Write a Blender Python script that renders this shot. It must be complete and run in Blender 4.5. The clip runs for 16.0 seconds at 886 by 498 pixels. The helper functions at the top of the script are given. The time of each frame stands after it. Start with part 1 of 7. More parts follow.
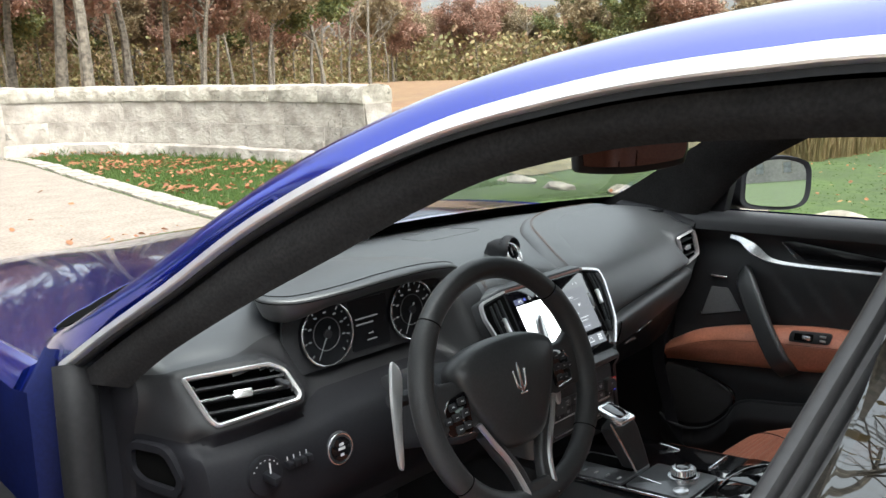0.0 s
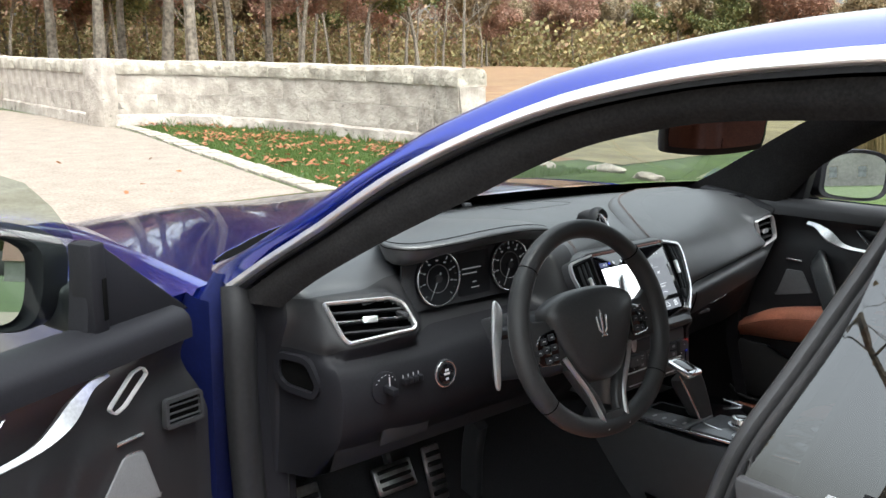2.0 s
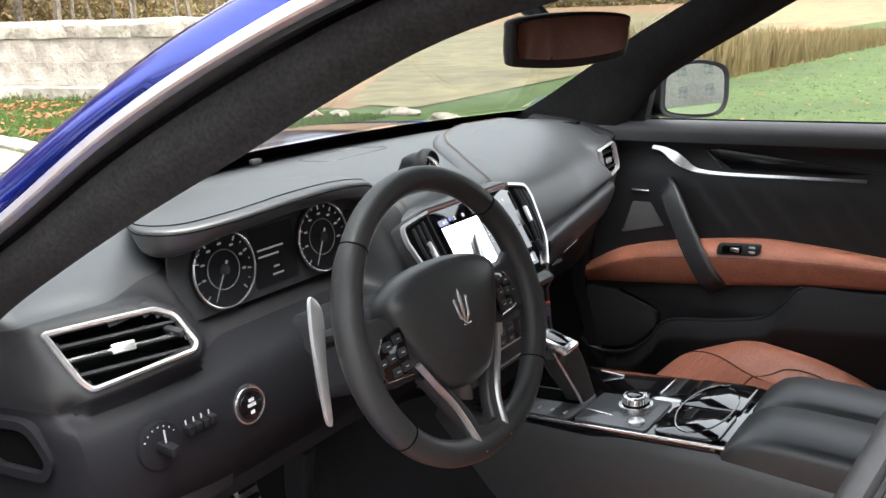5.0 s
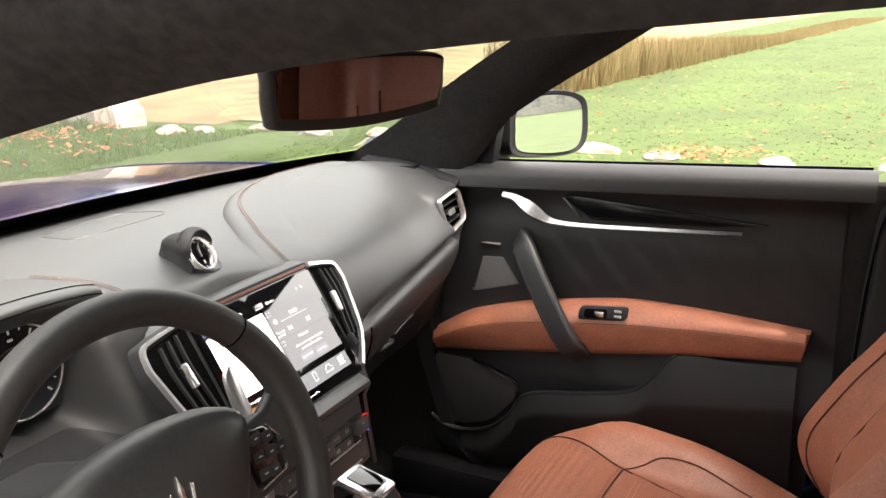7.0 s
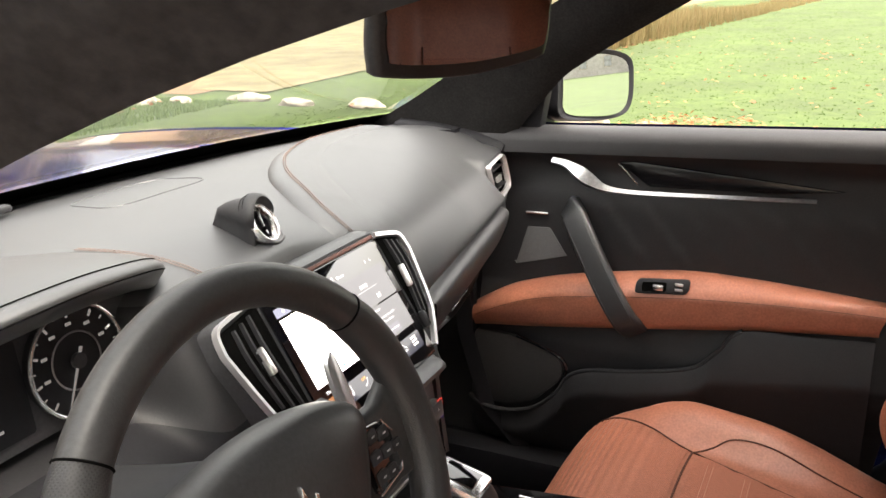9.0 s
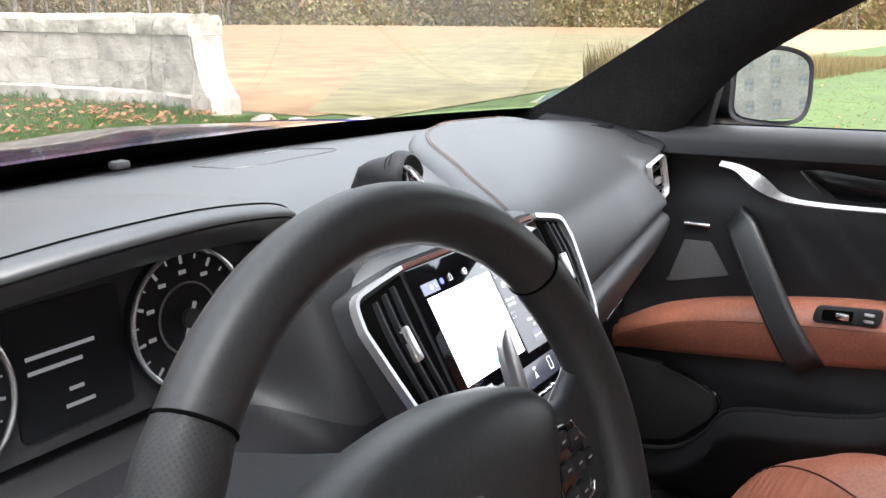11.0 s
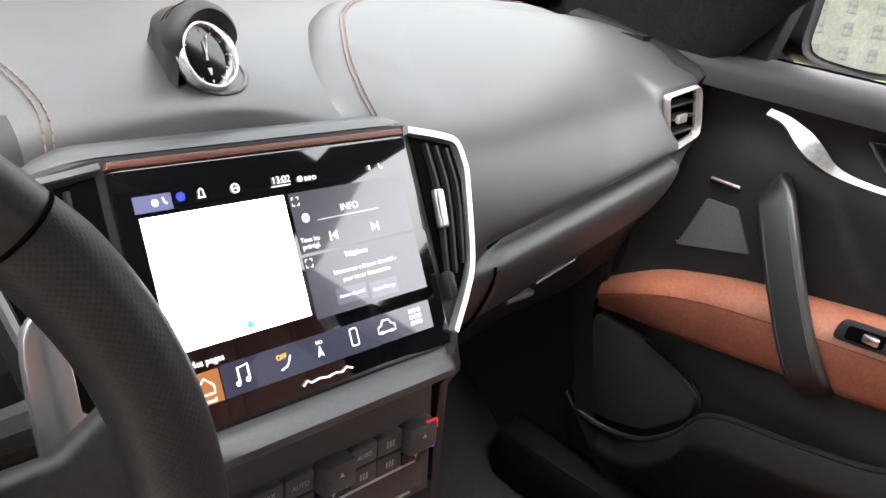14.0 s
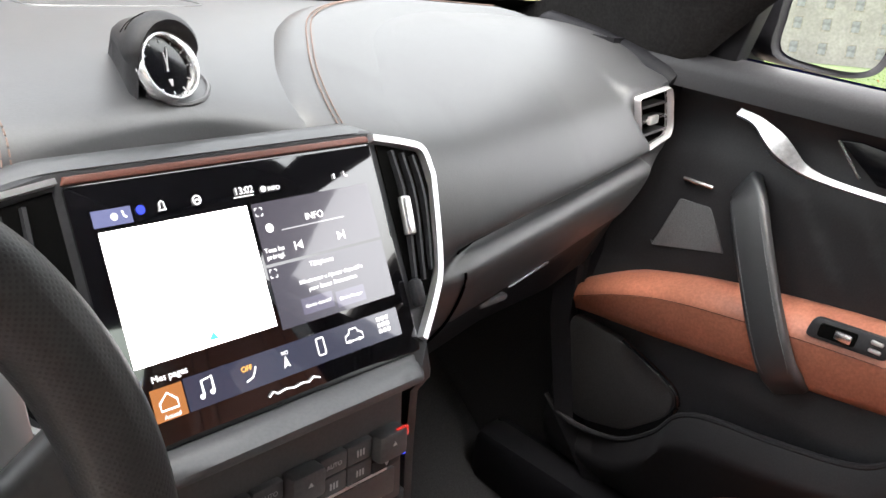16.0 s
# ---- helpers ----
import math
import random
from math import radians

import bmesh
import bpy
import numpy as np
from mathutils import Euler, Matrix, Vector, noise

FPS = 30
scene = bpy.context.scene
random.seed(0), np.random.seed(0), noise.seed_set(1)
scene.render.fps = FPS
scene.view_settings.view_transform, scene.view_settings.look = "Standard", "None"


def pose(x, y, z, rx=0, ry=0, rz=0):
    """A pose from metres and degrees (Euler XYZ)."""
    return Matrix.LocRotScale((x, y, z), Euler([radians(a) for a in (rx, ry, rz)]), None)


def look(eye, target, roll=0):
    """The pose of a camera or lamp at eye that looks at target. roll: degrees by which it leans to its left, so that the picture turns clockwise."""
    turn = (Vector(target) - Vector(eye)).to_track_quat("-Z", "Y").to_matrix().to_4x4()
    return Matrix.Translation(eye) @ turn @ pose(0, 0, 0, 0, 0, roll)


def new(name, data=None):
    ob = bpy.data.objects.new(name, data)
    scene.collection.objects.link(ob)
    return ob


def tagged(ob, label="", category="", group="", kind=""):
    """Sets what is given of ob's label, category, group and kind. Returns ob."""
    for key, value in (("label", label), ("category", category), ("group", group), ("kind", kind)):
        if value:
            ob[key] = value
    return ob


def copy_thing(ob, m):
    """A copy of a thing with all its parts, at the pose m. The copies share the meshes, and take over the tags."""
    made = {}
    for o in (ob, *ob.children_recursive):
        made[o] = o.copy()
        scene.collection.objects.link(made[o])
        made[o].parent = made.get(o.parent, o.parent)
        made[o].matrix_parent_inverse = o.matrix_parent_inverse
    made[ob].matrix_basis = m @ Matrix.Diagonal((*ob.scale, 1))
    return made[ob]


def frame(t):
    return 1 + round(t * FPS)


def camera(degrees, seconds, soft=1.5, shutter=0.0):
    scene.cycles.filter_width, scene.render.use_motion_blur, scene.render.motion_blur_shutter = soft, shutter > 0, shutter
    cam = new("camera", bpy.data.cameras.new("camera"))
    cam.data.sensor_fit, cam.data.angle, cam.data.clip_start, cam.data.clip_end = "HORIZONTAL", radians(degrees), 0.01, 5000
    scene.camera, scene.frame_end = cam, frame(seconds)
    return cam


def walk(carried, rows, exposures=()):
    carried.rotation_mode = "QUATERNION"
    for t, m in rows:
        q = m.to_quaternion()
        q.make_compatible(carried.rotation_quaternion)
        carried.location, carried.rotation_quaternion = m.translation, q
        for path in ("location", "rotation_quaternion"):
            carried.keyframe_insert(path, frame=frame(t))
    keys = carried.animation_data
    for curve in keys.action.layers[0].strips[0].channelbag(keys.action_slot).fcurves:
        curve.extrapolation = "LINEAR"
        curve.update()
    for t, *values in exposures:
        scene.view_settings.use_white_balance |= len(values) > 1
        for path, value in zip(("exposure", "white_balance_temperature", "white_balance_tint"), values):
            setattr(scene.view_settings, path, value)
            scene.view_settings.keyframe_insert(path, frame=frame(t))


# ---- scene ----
cam = camera(54.3, 16.0)
PATH = [
    (0, (-1.224, -0.705, 1.344), (0.198, 0.644, 0.946), -1.0),
    (0.5, (-1.231, -0.643, 1.335), (0.227, 0.658, 0.91), -1.9),
    (1, (-1.288, -0.648, 1.345), (0.184, 0.632, 0.903), -1.1),
    (1.5, (-1.347, -0.748, 1.34), (0.051, 0.615, 0.905), 0.7),
    (2, (-1.404, -0.844, 1.345), (-0.126, 0.633, 0.914), 1.0),
    (2.5, (-1.489, -0.883, 1.332), (-0.218, 0.595, 0.885), -0.6),
    (3, (-1.58, -0.887, 1.31), (-0.262, 0.538, 0.829), -1.6),
    (3.5, (-1.56, -0.841, 1.288), (-0.179, 0.527, 0.814), -1.7),
    (4, (-1.396, -0.725, 1.284), (0.052, 0.577, 0.827), -2.0),
    (4.5, (-1.242, -0.63, 1.273), (0.252, 0.6, 0.768), -1.7),
    (5, (-1.118, -0.542, 1.272), (0.445, 0.581, 0.728), -1.9),
    (5.2, (-1.072, -0.505, 1.277), (0.527, 0.57, 0.739), -2.0),
    (7.3, (-0.752, -0.466, 1.297), (0.950, 0.405, 0.750), -2.2),
    (7.5, (-0.750, -0.464, 1.296), (0.97, 0.385, 0.735), -2.5),
    (8, (-0.744, -0.449, 1.296), (0.98, 0.348, 0.714), -2.8),
    (8.5, (-0.727, -0.409, 1.292), (0.997, 0.391, 0.677), -2.0),
    (9, (-0.733, -0.300, 1.266), (0.975, 0.538, 0.670), -1.6),
    (9.2, (-0.735, -0.258, 1.250), (0.938, 0.630, 0.676), -1.9),
    (11.3, (-0.592, -0.149, 1.161), (1.03, 0.904, 0.649), 0.5),
    (11.5, (-0.55, -0.127, 1.158), (1.081, 0.915, 0.657), 1.1),
    (12, (-0.456, -0.115, 1.139), (1.129, 0.989, 0.621), 5.0),
    (12.5, (-0.383, -0.13, 1.137), (1.149, 1.018, 0.559), 8.2),
    (13, (-0.342, -0.165, 1.132), (1.146, 0.994, 0.468), 9.4),
    (13.5, (-0.322, -0.196, 1.136), (1.125, 0.974, 0.403), 9.7),
    (14, (-0.313, -0.213, 1.144), (1.094, 0.977, 0.366), 9.9),
    (14.5, (-0.309, -0.22, 1.146), (1.084, 0.969, 0.34), 10.5),
    (15, (-0.31, -0.22, 1.148), (1.085, 0.967, 0.345), 10.7),
    (15.5, (-0.307, -0.223, 1.153), (1.097, 0.965, 0.368), 10.3),
    (16, (-0.303, -0.221, 1.15), (1.127, 0.946, 0.379), 9.3),
]
EXPOSURES = [(0.0, 1.88, 6200, 4), (3.0, 1.90, 6150, 5), (4.0, 2.10, 6150, 5), (4.5, 2.17, 6150, 5), (5.2, 2.50, 6500, 9), (7.3, 2.92, 7300, 12), (9.2, 2.92, 7300, 12), (11.3, 2.7, 6150, 11), (12.5, 2.75, 6050, 12), (13.5, 2.95, 6700, 11), (16.0, 3.12, 6700, 11)]
walk(cam, [(t, look(eye, target, roll)) for t, eye, target, roll in PATH], EXPOSURES)

# ---- light: an overcast sky with a broad, weak sun ----
world = bpy.data.worlds.new("sky")
scene.world = world
world.use_nodes = True
wn, wl = world.node_tree.nodes, world.node_tree.links
sky = wn.new("ShaderNodeTexSky")
sky.sky_type, sky.sun_disc = "NISHITA", False
sky.sun_elevation, sky.sun_rotation = radians(66), radians(196)
sky.air_density, sky.dust_density, sky.ozone_density = 1.5, 7.0, 1.0
soften = wn.new("ShaderNodeHueSaturation")
soften.inputs["Saturation"].default_value = 0.22
wl.new(sky.outputs[0], soften.inputs["Color"])
wl.new(soften.outputs[0], wn["Background"].inputs[0])
wn["Background"].inputs[1].default_value = 0.15
sun_data = bpy.data.lights.new("sun", "SUN")
sun_data.energy, sun_data.angle, sun_data.color = 0.5, radians(30), (1.0, 0.96, 0.9)
sun = new("sun", sun_data)
sun.matrix_world = look((-1.2, -4.2, 10.0), (0, 0, 0))


# ---- materials ----
def mat(name, base, rough=0.5, metal=0.0, grain=0.0, scale=40.0, bump=0.0, bscale=None, coat=0.0, spec=0.5, second=None, stain=0.0, detail=4.0):
    """A principled surface: a base colour that varies at two scales, and fine relief."""
    m = bpy.data.materials.new(name)
    m.use_nodes = True
    n, l = m.node_tree.nodes, m.node_tree.links
    b = n["Principled BSDF"]
    b.inputs["Roughness"].default_value = rough
    b.inputs["Metallic"].default_value = metal
    b.inputs["Coat Weight"].default_value = coat
    b.inputs["Coat Roughness"].default_value = 0.04
    b.inputs["Specular IOR Level"].default_value = spec
    b.inputs["Base Color"].default_value = (*base, 1)
    co = n.new("ShaderNodeTexCoord")
    if grain or stain or second:
        fine = n.new("ShaderNodeTexNoise")
        fine.inputs["Scale"].default_value, fine.inputs["Detail"].default_value = scale, detail
        broad = n.new("ShaderNodeTexNoise")
        broad.inputs["Scale"].default_value, broad.inputs["Detail"].default_value = scale / 9, 3
        for t in (fine, broad):
            l.new(co.outputs["Object"], t.inputs["Vector"])
        ramp = n.new("ShaderNodeValToRGB")
        lo = [c * (1 - grain) for c in base]
        hi = list(second) if second else [min(1, c * (1 + grain)) for c in base]
        ramp.color_ramp.elements[0].color, ramp.color_ramp.elements[1].color = (*lo, 1), (*hi, 1)
        ramp.color_ramp.elements[0].position, ramp.color_ramp.elements[1].position = 0.33, 0.67
        l.new(fine.outputs["Fac"], ramp.inputs["Fac"])
        mix = n.new("ShaderNodeMix")
        mix.data_type, mix.blend_type = "RGBA", "MULTIPLY"
        mix.inputs["Factor"].default_value = 1.0
        shade = n.new("ShaderNodeMapRange")
        shade.inputs["From Min"].default_value, shade.inputs["From Max"].default_value = 0.3, 0.7
        shade.inputs["To Min"].default_value, shade.inputs["To Max"].default_value = 1 - stain, 1.0
        l.new(broad.outputs["Fac"], shade.inputs["Value"])
        l.new(ramp.outputs["Color"], mix.inputs["A"])
        l.new(shade.outputs["Result"], mix.inputs["B"])
        l.new(mix.outputs["Result"], b.inputs["Base Color"])
    if bump:
        tex = n.new("ShaderNodeTexNoise")
        tex.inputs["Scale"].default_value, tex.inputs["Detail"].default_value = bscale or scale, 5
        l.new(co.outputs["Object"], tex.inputs["Vector"])
        bp = n.new("ShaderNodeBump")
        bp.inputs["Strength"].default_value, bp.inputs["Distance"].default_value = bump, 0.5 / (bscale or scale)
        l.new(tex.outputs["Fac"], bp.inputs["Height"])
        l.new(bp.outputs["Normal"], b.inputs["Normal"])
    return m


def dotted(name, base, rough, pitch, depth=0.6, tilt=(0, 0, 0), size=0.32, space="Object"):
    """Leather with small round holes set in rows."""
    m = mat(name, base, rough, grain=0.15, scale=300, spec=0.4)
    n, l = m.node_tree.nodes, m.node_tree.links
    b = n["Principled BSDF"]
    co = n.new("ShaderNodeTexCoord")
    vor = n.new("ShaderNodeTexVoronoi")
    vor.voronoi_dimensions = "2D"
    vor.inputs["Scale"].default_value, vor.inputs["Randomness"].default_value = 1 / pitch, 0.0
    mp = n.new("ShaderNodeMapping")
    mp.inputs["Rotation"].default_value = [radians(a) for a in tilt]
    l.new(co.outputs[space], mp.inputs["Vector"])
    l.new(mp.outputs[0], vor.inputs["Vector"])
    rg = n.new("ShaderNodeMapRange")
    rg.inputs["From Min"].default_value, rg.inputs["From Max"].default_value = size, size + 0.08
    l.new(vor.outputs["Distance"], rg.inputs["Value"])
    bp = n.new("ShaderNodeBump")
    bp.inputs["Strength"].default_value, bp.inputs["Distance"].default_value = depth, 0.001
    l.new(rg.outputs["Result"], bp.inputs["Height"])
    l.new(bp.outputs["Normal"], b.inputs["Normal"])
    dark = n.new("ShaderNodeMix")
    dark.data_type = "RGBA"
    dark.inputs["A"].default_value = (base[0] * 0.65, base[1] * 0.65, base[2] * 0.65, 1)
    l.new(rg.outputs["Result"], dark.inputs["Factor"])
    l.new(b.inputs["Base Color"].links[0].from_socket, dark.inputs["B"])
    l.new(dark.outputs["Result"], b.inputs["Base Color"])
    return m


def glow(name, color, strength):
    m = mat(name, (0.01, 0.01, 0.01), 0.2, coat=1.0 if name.startswith("lit_") else 0.0)
    b = m.node_tree.nodes["Principled BSDF"]
    b.inputs["Coat IOR"].default_value = 1.6
    b.inputs["Emission Color"].default_value, b.inputs["Emission Strength"].default_value = (*color, 1), strength
    return m


def glass(name, tint, gloss=1.0):
    """Thin clear glass: it lets light straight through and reflects by its angle."""
    m = bpy.data.materials.new(name)
    m.use_nodes = True
    n, l = m.node_tree.nodes, m.node_tree.links
    n.remove(n["Principled BSDF"])
    tr, gl, mx, fr, ml = n.new("ShaderNodeBsdfTransparent"), n.new("ShaderNodeBsdfGlossy"), n.new("ShaderNodeMixShader"), n.new("ShaderNodeLayerWeight"), n.new("ShaderNodeMapRange")
    tr.inputs[0].default_value = (*tint, 1)
    gl.inputs["Roughness"].default_value = 0.01
    pw = n.new("ShaderNodeMath")
    pw.operation = "POWER"
    pw.inputs[1].default_value = 4.0
    ml.inputs["To Min"].default_value, ml.inputs["To Max"].default_value = 0.05 * gloss, 0.9
    l.new(fr.outputs["Facing"], pw.inputs[0])
    l.new(pw.outputs[0], ml.inputs["Value"])
    l.new(ml.outputs[0], mx.inputs[0])
    l.new(tr.outputs[0], mx.inputs[1])
    l.new(gl.outputs[0], mx.inputs[2])
    l.new(mx.outputs[0], n["Material Output"].inputs[0])
    return m


PAINT = mat("blue_paint", (0.013, 0.033, 0.36), 0.17, 0.88, grain=0.12, scale=900, coat=0.8)
# body blue made darker and duller: shade of the door jambs in the colour
JAMBSHADE = mat("shaded_blue_jamb_paint", (0.006, 0.010, 0.060), 0.45, 0.3, grain=0.15, scale=200, stain=0.2, spec=0.3)
CHROME = mat("satin_chrome", (0.93, 0.93, 0.94), 0.27, 1.0, grain=0.05, scale=60)
PAINT.node_tree.nodes["Principled BSDF"].inputs["Coat IOR"].default_value = 1.72
PAINT.node_tree.nodes["Principled BSDF"].inputs["Coat Weight"].default_value = 1.0
SILVER = mat("satin_silver", (0.70, 0.70, 0.71), 0.28, 0.8, grain=0.03, scale=80)
BRIGHT = mat("polished_trim", (0.88, 0.88, 0.88), 0.3, 0.9, grain=0.03, scale=50)
RUBBER = mat("black_rubber", (0.012, 0.012, 0.013), 0.5, grain=0.2, scale=120, bump=0.1, bscale=400, spec=0.2)
TRIM = mat("black_cloth_trim", (0.016, 0.0152, 0.0155), 0.85, grain=0.3, scale=260, bump=0.25, bscale=900, stain=0.25, spec=0.14)
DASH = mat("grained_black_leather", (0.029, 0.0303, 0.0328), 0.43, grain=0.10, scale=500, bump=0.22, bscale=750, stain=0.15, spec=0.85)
DIAL = mat("dull_dial_black", (0.006, 0.0065, 0.008), 0.4, grain=0.1, scale=200, spec=0.2)
PLASTIC = mat("black_plastic", (0.024, 0.0245, 0.027), 0.5, grain=0.15, scale=300, bump=0.12, bscale=900, spec=0.28)
GLOSS = mat("gloss_black", (0.004, 0.004, 0.005), 0.06, coat=1.0)
GREYPLATE = mat("dark_grey_metal", (0.16, 0.16, 0.165), 0.38, 0.7, grain=0.1, scale=300)
PANE = mat("display_glass", (0.004, 0.004, 0.005), 0.05, coat=1.0)
PANE.node_tree.nodes["Principled BSDF"].inputs["Coat IOR"].default_value = 1.7
GREY = mat("grey_mesh", (0.10, 0.10, 0.105), 0.6, grain=0.3, scale=900, bump=0.4, bscale=1400)
TAN = mat("tan_leather", (0.42, 0.158, 0.098), 0.42, grain=0.14, scale=260, bump=0.2, bscale=500, stain=0.16)
TANHOLE = dotted("perforated_tan_leather", (0.40, 0.146, 0.090), 0.45, 0.0034, 0.3, (0, 0, 45), 0.2)
HOLED = dotted("perforated_black_leather", (0.028, 0.028, 0.029), 0.46, 0.0020, 0.35, (0, 0, 45), 0.25, "UV")
WHEEL = mat("smooth_black_leather", (0.028, 0.028, 0.029), 0.42, grain=0.15, scale=300, bump=0.15, bscale=700)
CARPET = mat("black_carpet", (0.019, 0.019, 0.021), 0.95, grain=0.5, scale=500, bump=0.5, bscale=900)
STITCH = mat("rust_thread", (0.13, 0.085, 0.068), 0.7)
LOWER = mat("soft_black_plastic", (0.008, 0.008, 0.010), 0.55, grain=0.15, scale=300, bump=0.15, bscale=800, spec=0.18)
LINING = mat("soft_black_door_leather", (0.023, 0.023, 0.0255), 0.55, grain=0.14, scale=420, bump=0.2, bscale=700, stain=0.12, spec=0.35)
# darkened copy of the black lining, for shade on the driver's side
SHADELINING = mat("shade_darkened_black_lining", (0.012, 0.012, 0.0135), 0.5, grain=0.14, scale=420, bump=0.2, bscale=700, spec=0.4)
INLAY = mat("satin_black_inlay", (0.005, 0.005, 0.006), 0.16, spec=0.35)
BUTTONS = mat("button_black", (0.075, 0.075, 0.078), 0.4, grain=0.1, scale=400, spec=0.45)
CLIMATE = mat("satin_grey_panel", (0.062, 0.061, 0.062), 0.4, grain=0.1, scale=400, bump=0.1, bscale=900, spec=0.5)
PILLAR = mat("satin_grey_rubber", (0.034, 0.034, 0.036), 0.42, grain=0.12, scale=200, bump=0.08, bscale=500, spec=0.6)
LOUD = mat("dark_speaker_mesh", (0.045, 0.045, 0.046), 0.55, grain=0.3, scale=900, bump=0.3, bscale=1300, spec=0.4)
RIMS = mat("brushed_bright_rim", (0.84, 0.84, 0.85), 0.42, 0.85, grain=0.04, scale=80)
# near-black for seams and borders, and for shade painted into hollows and slots
DEEPBLACK = mat("deep_black_seam_and_shade", (0.003, 0.003, 0.003), 0.95, spec=0.02)
MIRROR = mat("mirror_silver", (0.85, 0.87, 0.87), 0.01, 1.0)
STEEL = mat("brushed_steel", (0.55, 0.55, 0.56), 0.32, 1.0, grain=0.15, scale=200)
TYRE = mat("tyre_rubber", (0.02, 0.02, 0.02), 0.8, grain=0.3, scale=80, bump=0.3)
SMOKE = glass("grey_tinted_glass", (0.56, 0.63, 0.58), 1.0)
PRIVACY = glass("dark_tinted_glass", (0.10, 0.11, 0.12), 4.0)
SCREEN = glass("windscreen_glass", (0.90, 0.93, 0.92), 1.6)
REDNEEDLE = glow("lit_white_marks", (0.9, 0.92, 0.95), 0.03)


# ---- mesh helpers ----
PLACE = {}


def part(name, bm, material, parent=None, label="", smooth=35, kind="", category="", group=""):
    """Links a bmesh as one mesh object, with its origin in its middle, under a thing or a part."""
    bmesh.ops.remove_doubles(bm, verts=bm.verts, dist=1e-6)
    bmesh.ops.recalc_face_normals(bm, faces=bm.faces)
    pts = [v.co for v in bm.verts]
    lo = Vector((min(p.x for p in pts), min(p.y for p in pts), min(p.z for p in pts)))
    hi = Vector((max(p.x for p in pts), max(p.y for p in pts), max(p.z for p in pts)))
    mid = (lo + hi) / 2
    if parent is None:
        mid.z = lo.z
    bmesh.ops.translate(bm, vec=-mid, verts=bm.verts)
    me = bpy.data.meshes.new(name)
    bm.to_mesh(me)
    bm.free()
    for m in material if isinstance(material, (list, tuple)) else [material]:
        me.materials.append(m)
    if smooth:
        me.shade_smooth()
        me.set_sharp_from_angle(angle=radians(smooth))
    ob = new(name, me)
    PLACE[ob.name] = mid
    if parent is not None:
        ob.parent = parent
        ob.location = mid - PLACE[parent.name]
    else:
        ob.location = mid
    return tagged(ob, label, category, group, kind)


def thing(name, at, label, category, group=""):
    ob = new(name)
    ob.empty_display_size = 0.1
    ob.location = at
    PLACE[ob.name] = Vector(at)
    return tagged(ob, label, category, group)


def spline(pts, n=8, closed=False):
    """Points of a smooth curve through pts."""
    p = [Vector(q) for q in pts]
    out, m = [], len(p)
    for i in range(m if closed else m - 1):
        if closed:
            a, b, c, d = p[(i - 1) % m], p[i], p[(i + 1) % m], p[(i + 2) % m]
        else:
            b, c = p[i], p[i + 1]
            a = p[i - 1] if i else b * 2 - c
            d = p[i + 2] if i + 2 < m else c * 2 - b
        for k in range(n):
            t = k / n
            out.append(0.5 * (2 * b + (c - a) * t + (2 * a - 5 * b + 4 * c - d) * t * t + (3 * b - a - 3 * c + d) * t ** 3))
    if not closed:
        out.append(p[-1])
    return out


def loft(rows, ring=False, caps=False, bm=None, close=False):
    """A skin over rows of points. ring: each row is closed; close: the last row joins the first; caps: ends are filled."""
    bm = bm or bmesh.new()
    vs = [[bm.verts.new(q) for q in row] for row in rows]
    m = len(rows[0])
    pairs = list(zip(vs, vs[1:])) + ([(vs[-1], vs[0])] if close else [])
    for a, b in pairs:
        for j in range(m if ring else m - 1):
            k = (j + 1) % m
            bm.faces.new((a[j], a[k], b[k], b[j]))
    if caps:
        bm.faces.new(vs[0])
        bm.faces.new(vs[-1])
    return bm


def thick(bm, d):
    """Gives a skin a thickness d."""
    bmesh.ops.recalc_face_normals(bm, faces=bm.faces)
    bmesh.ops.solidify(bm, geom=bm.faces[:], thickness=d)
    return bm


def frames(path, up=(0, 0, 1), closed=False):
    """Path points with the two directions across them."""
    out, m = [], len(path)
    for i, p in enumerate(path):
        a = path[(i - 1) % m] if closed or i else p
        b = path[(i + 1) % m] if closed or i + 1 < m else p
        t = (b - a).normalized()
        side = t.cross(Vector(up)).normalized()
        out.append((p, side, side.cross(t)))
    return out


def sweep(path, profile, up=(0, 0, 1), closed=False, scale=None, bm=None):
    """A profile of (across, up) carried along a path."""
    rows = []
    for i, (p, s, u) in enumerate(frames([Vector(q) for q in path], up, closed)):
        k = scale[i] if scale else 1
        rows.append([p + s * a * k + u * b * k for a, b in profile])
    return loft(rows, ring=True, caps=not closed, bm=bm, close=closed)


def circle(r, n=12, r2=None):
    r2 = r if r2 is None else r2
    return [(r * math.cos(a), r2 * math.sin(a)) for a in (2 * math.pi * i / n for i in range(n))]


def tube(path, r, n=10, up=(0, 0, 1), closed=False, r2=None, scale=None, bm=None):
    return sweep(path, circle(r, n, r2), up, closed, scale, bm)


def rbox(size, at=(0, 0, 0), bevel=0.004, turn=None, seg=2, bm=None):
    """A box with rounded edges."""
    b = bmesh.new()
    bmesh.ops.create_cube(b, size=1.0)
    bmesh.ops.scale(b, vec=size, verts=b.verts)
    if bevel:
        bmesh.ops.bevel(b, geom=b.edges[:], offset=min(bevel, min(size) * 0.45), segments=seg, profile=0.5, affect="EDGES")
    m = Matrix.Translation(at) @ (turn.to_4x4() if turn else Matrix())
    bmesh.ops.transform(b, matrix=m, verts=b.verts)
    return merge(bm, b)


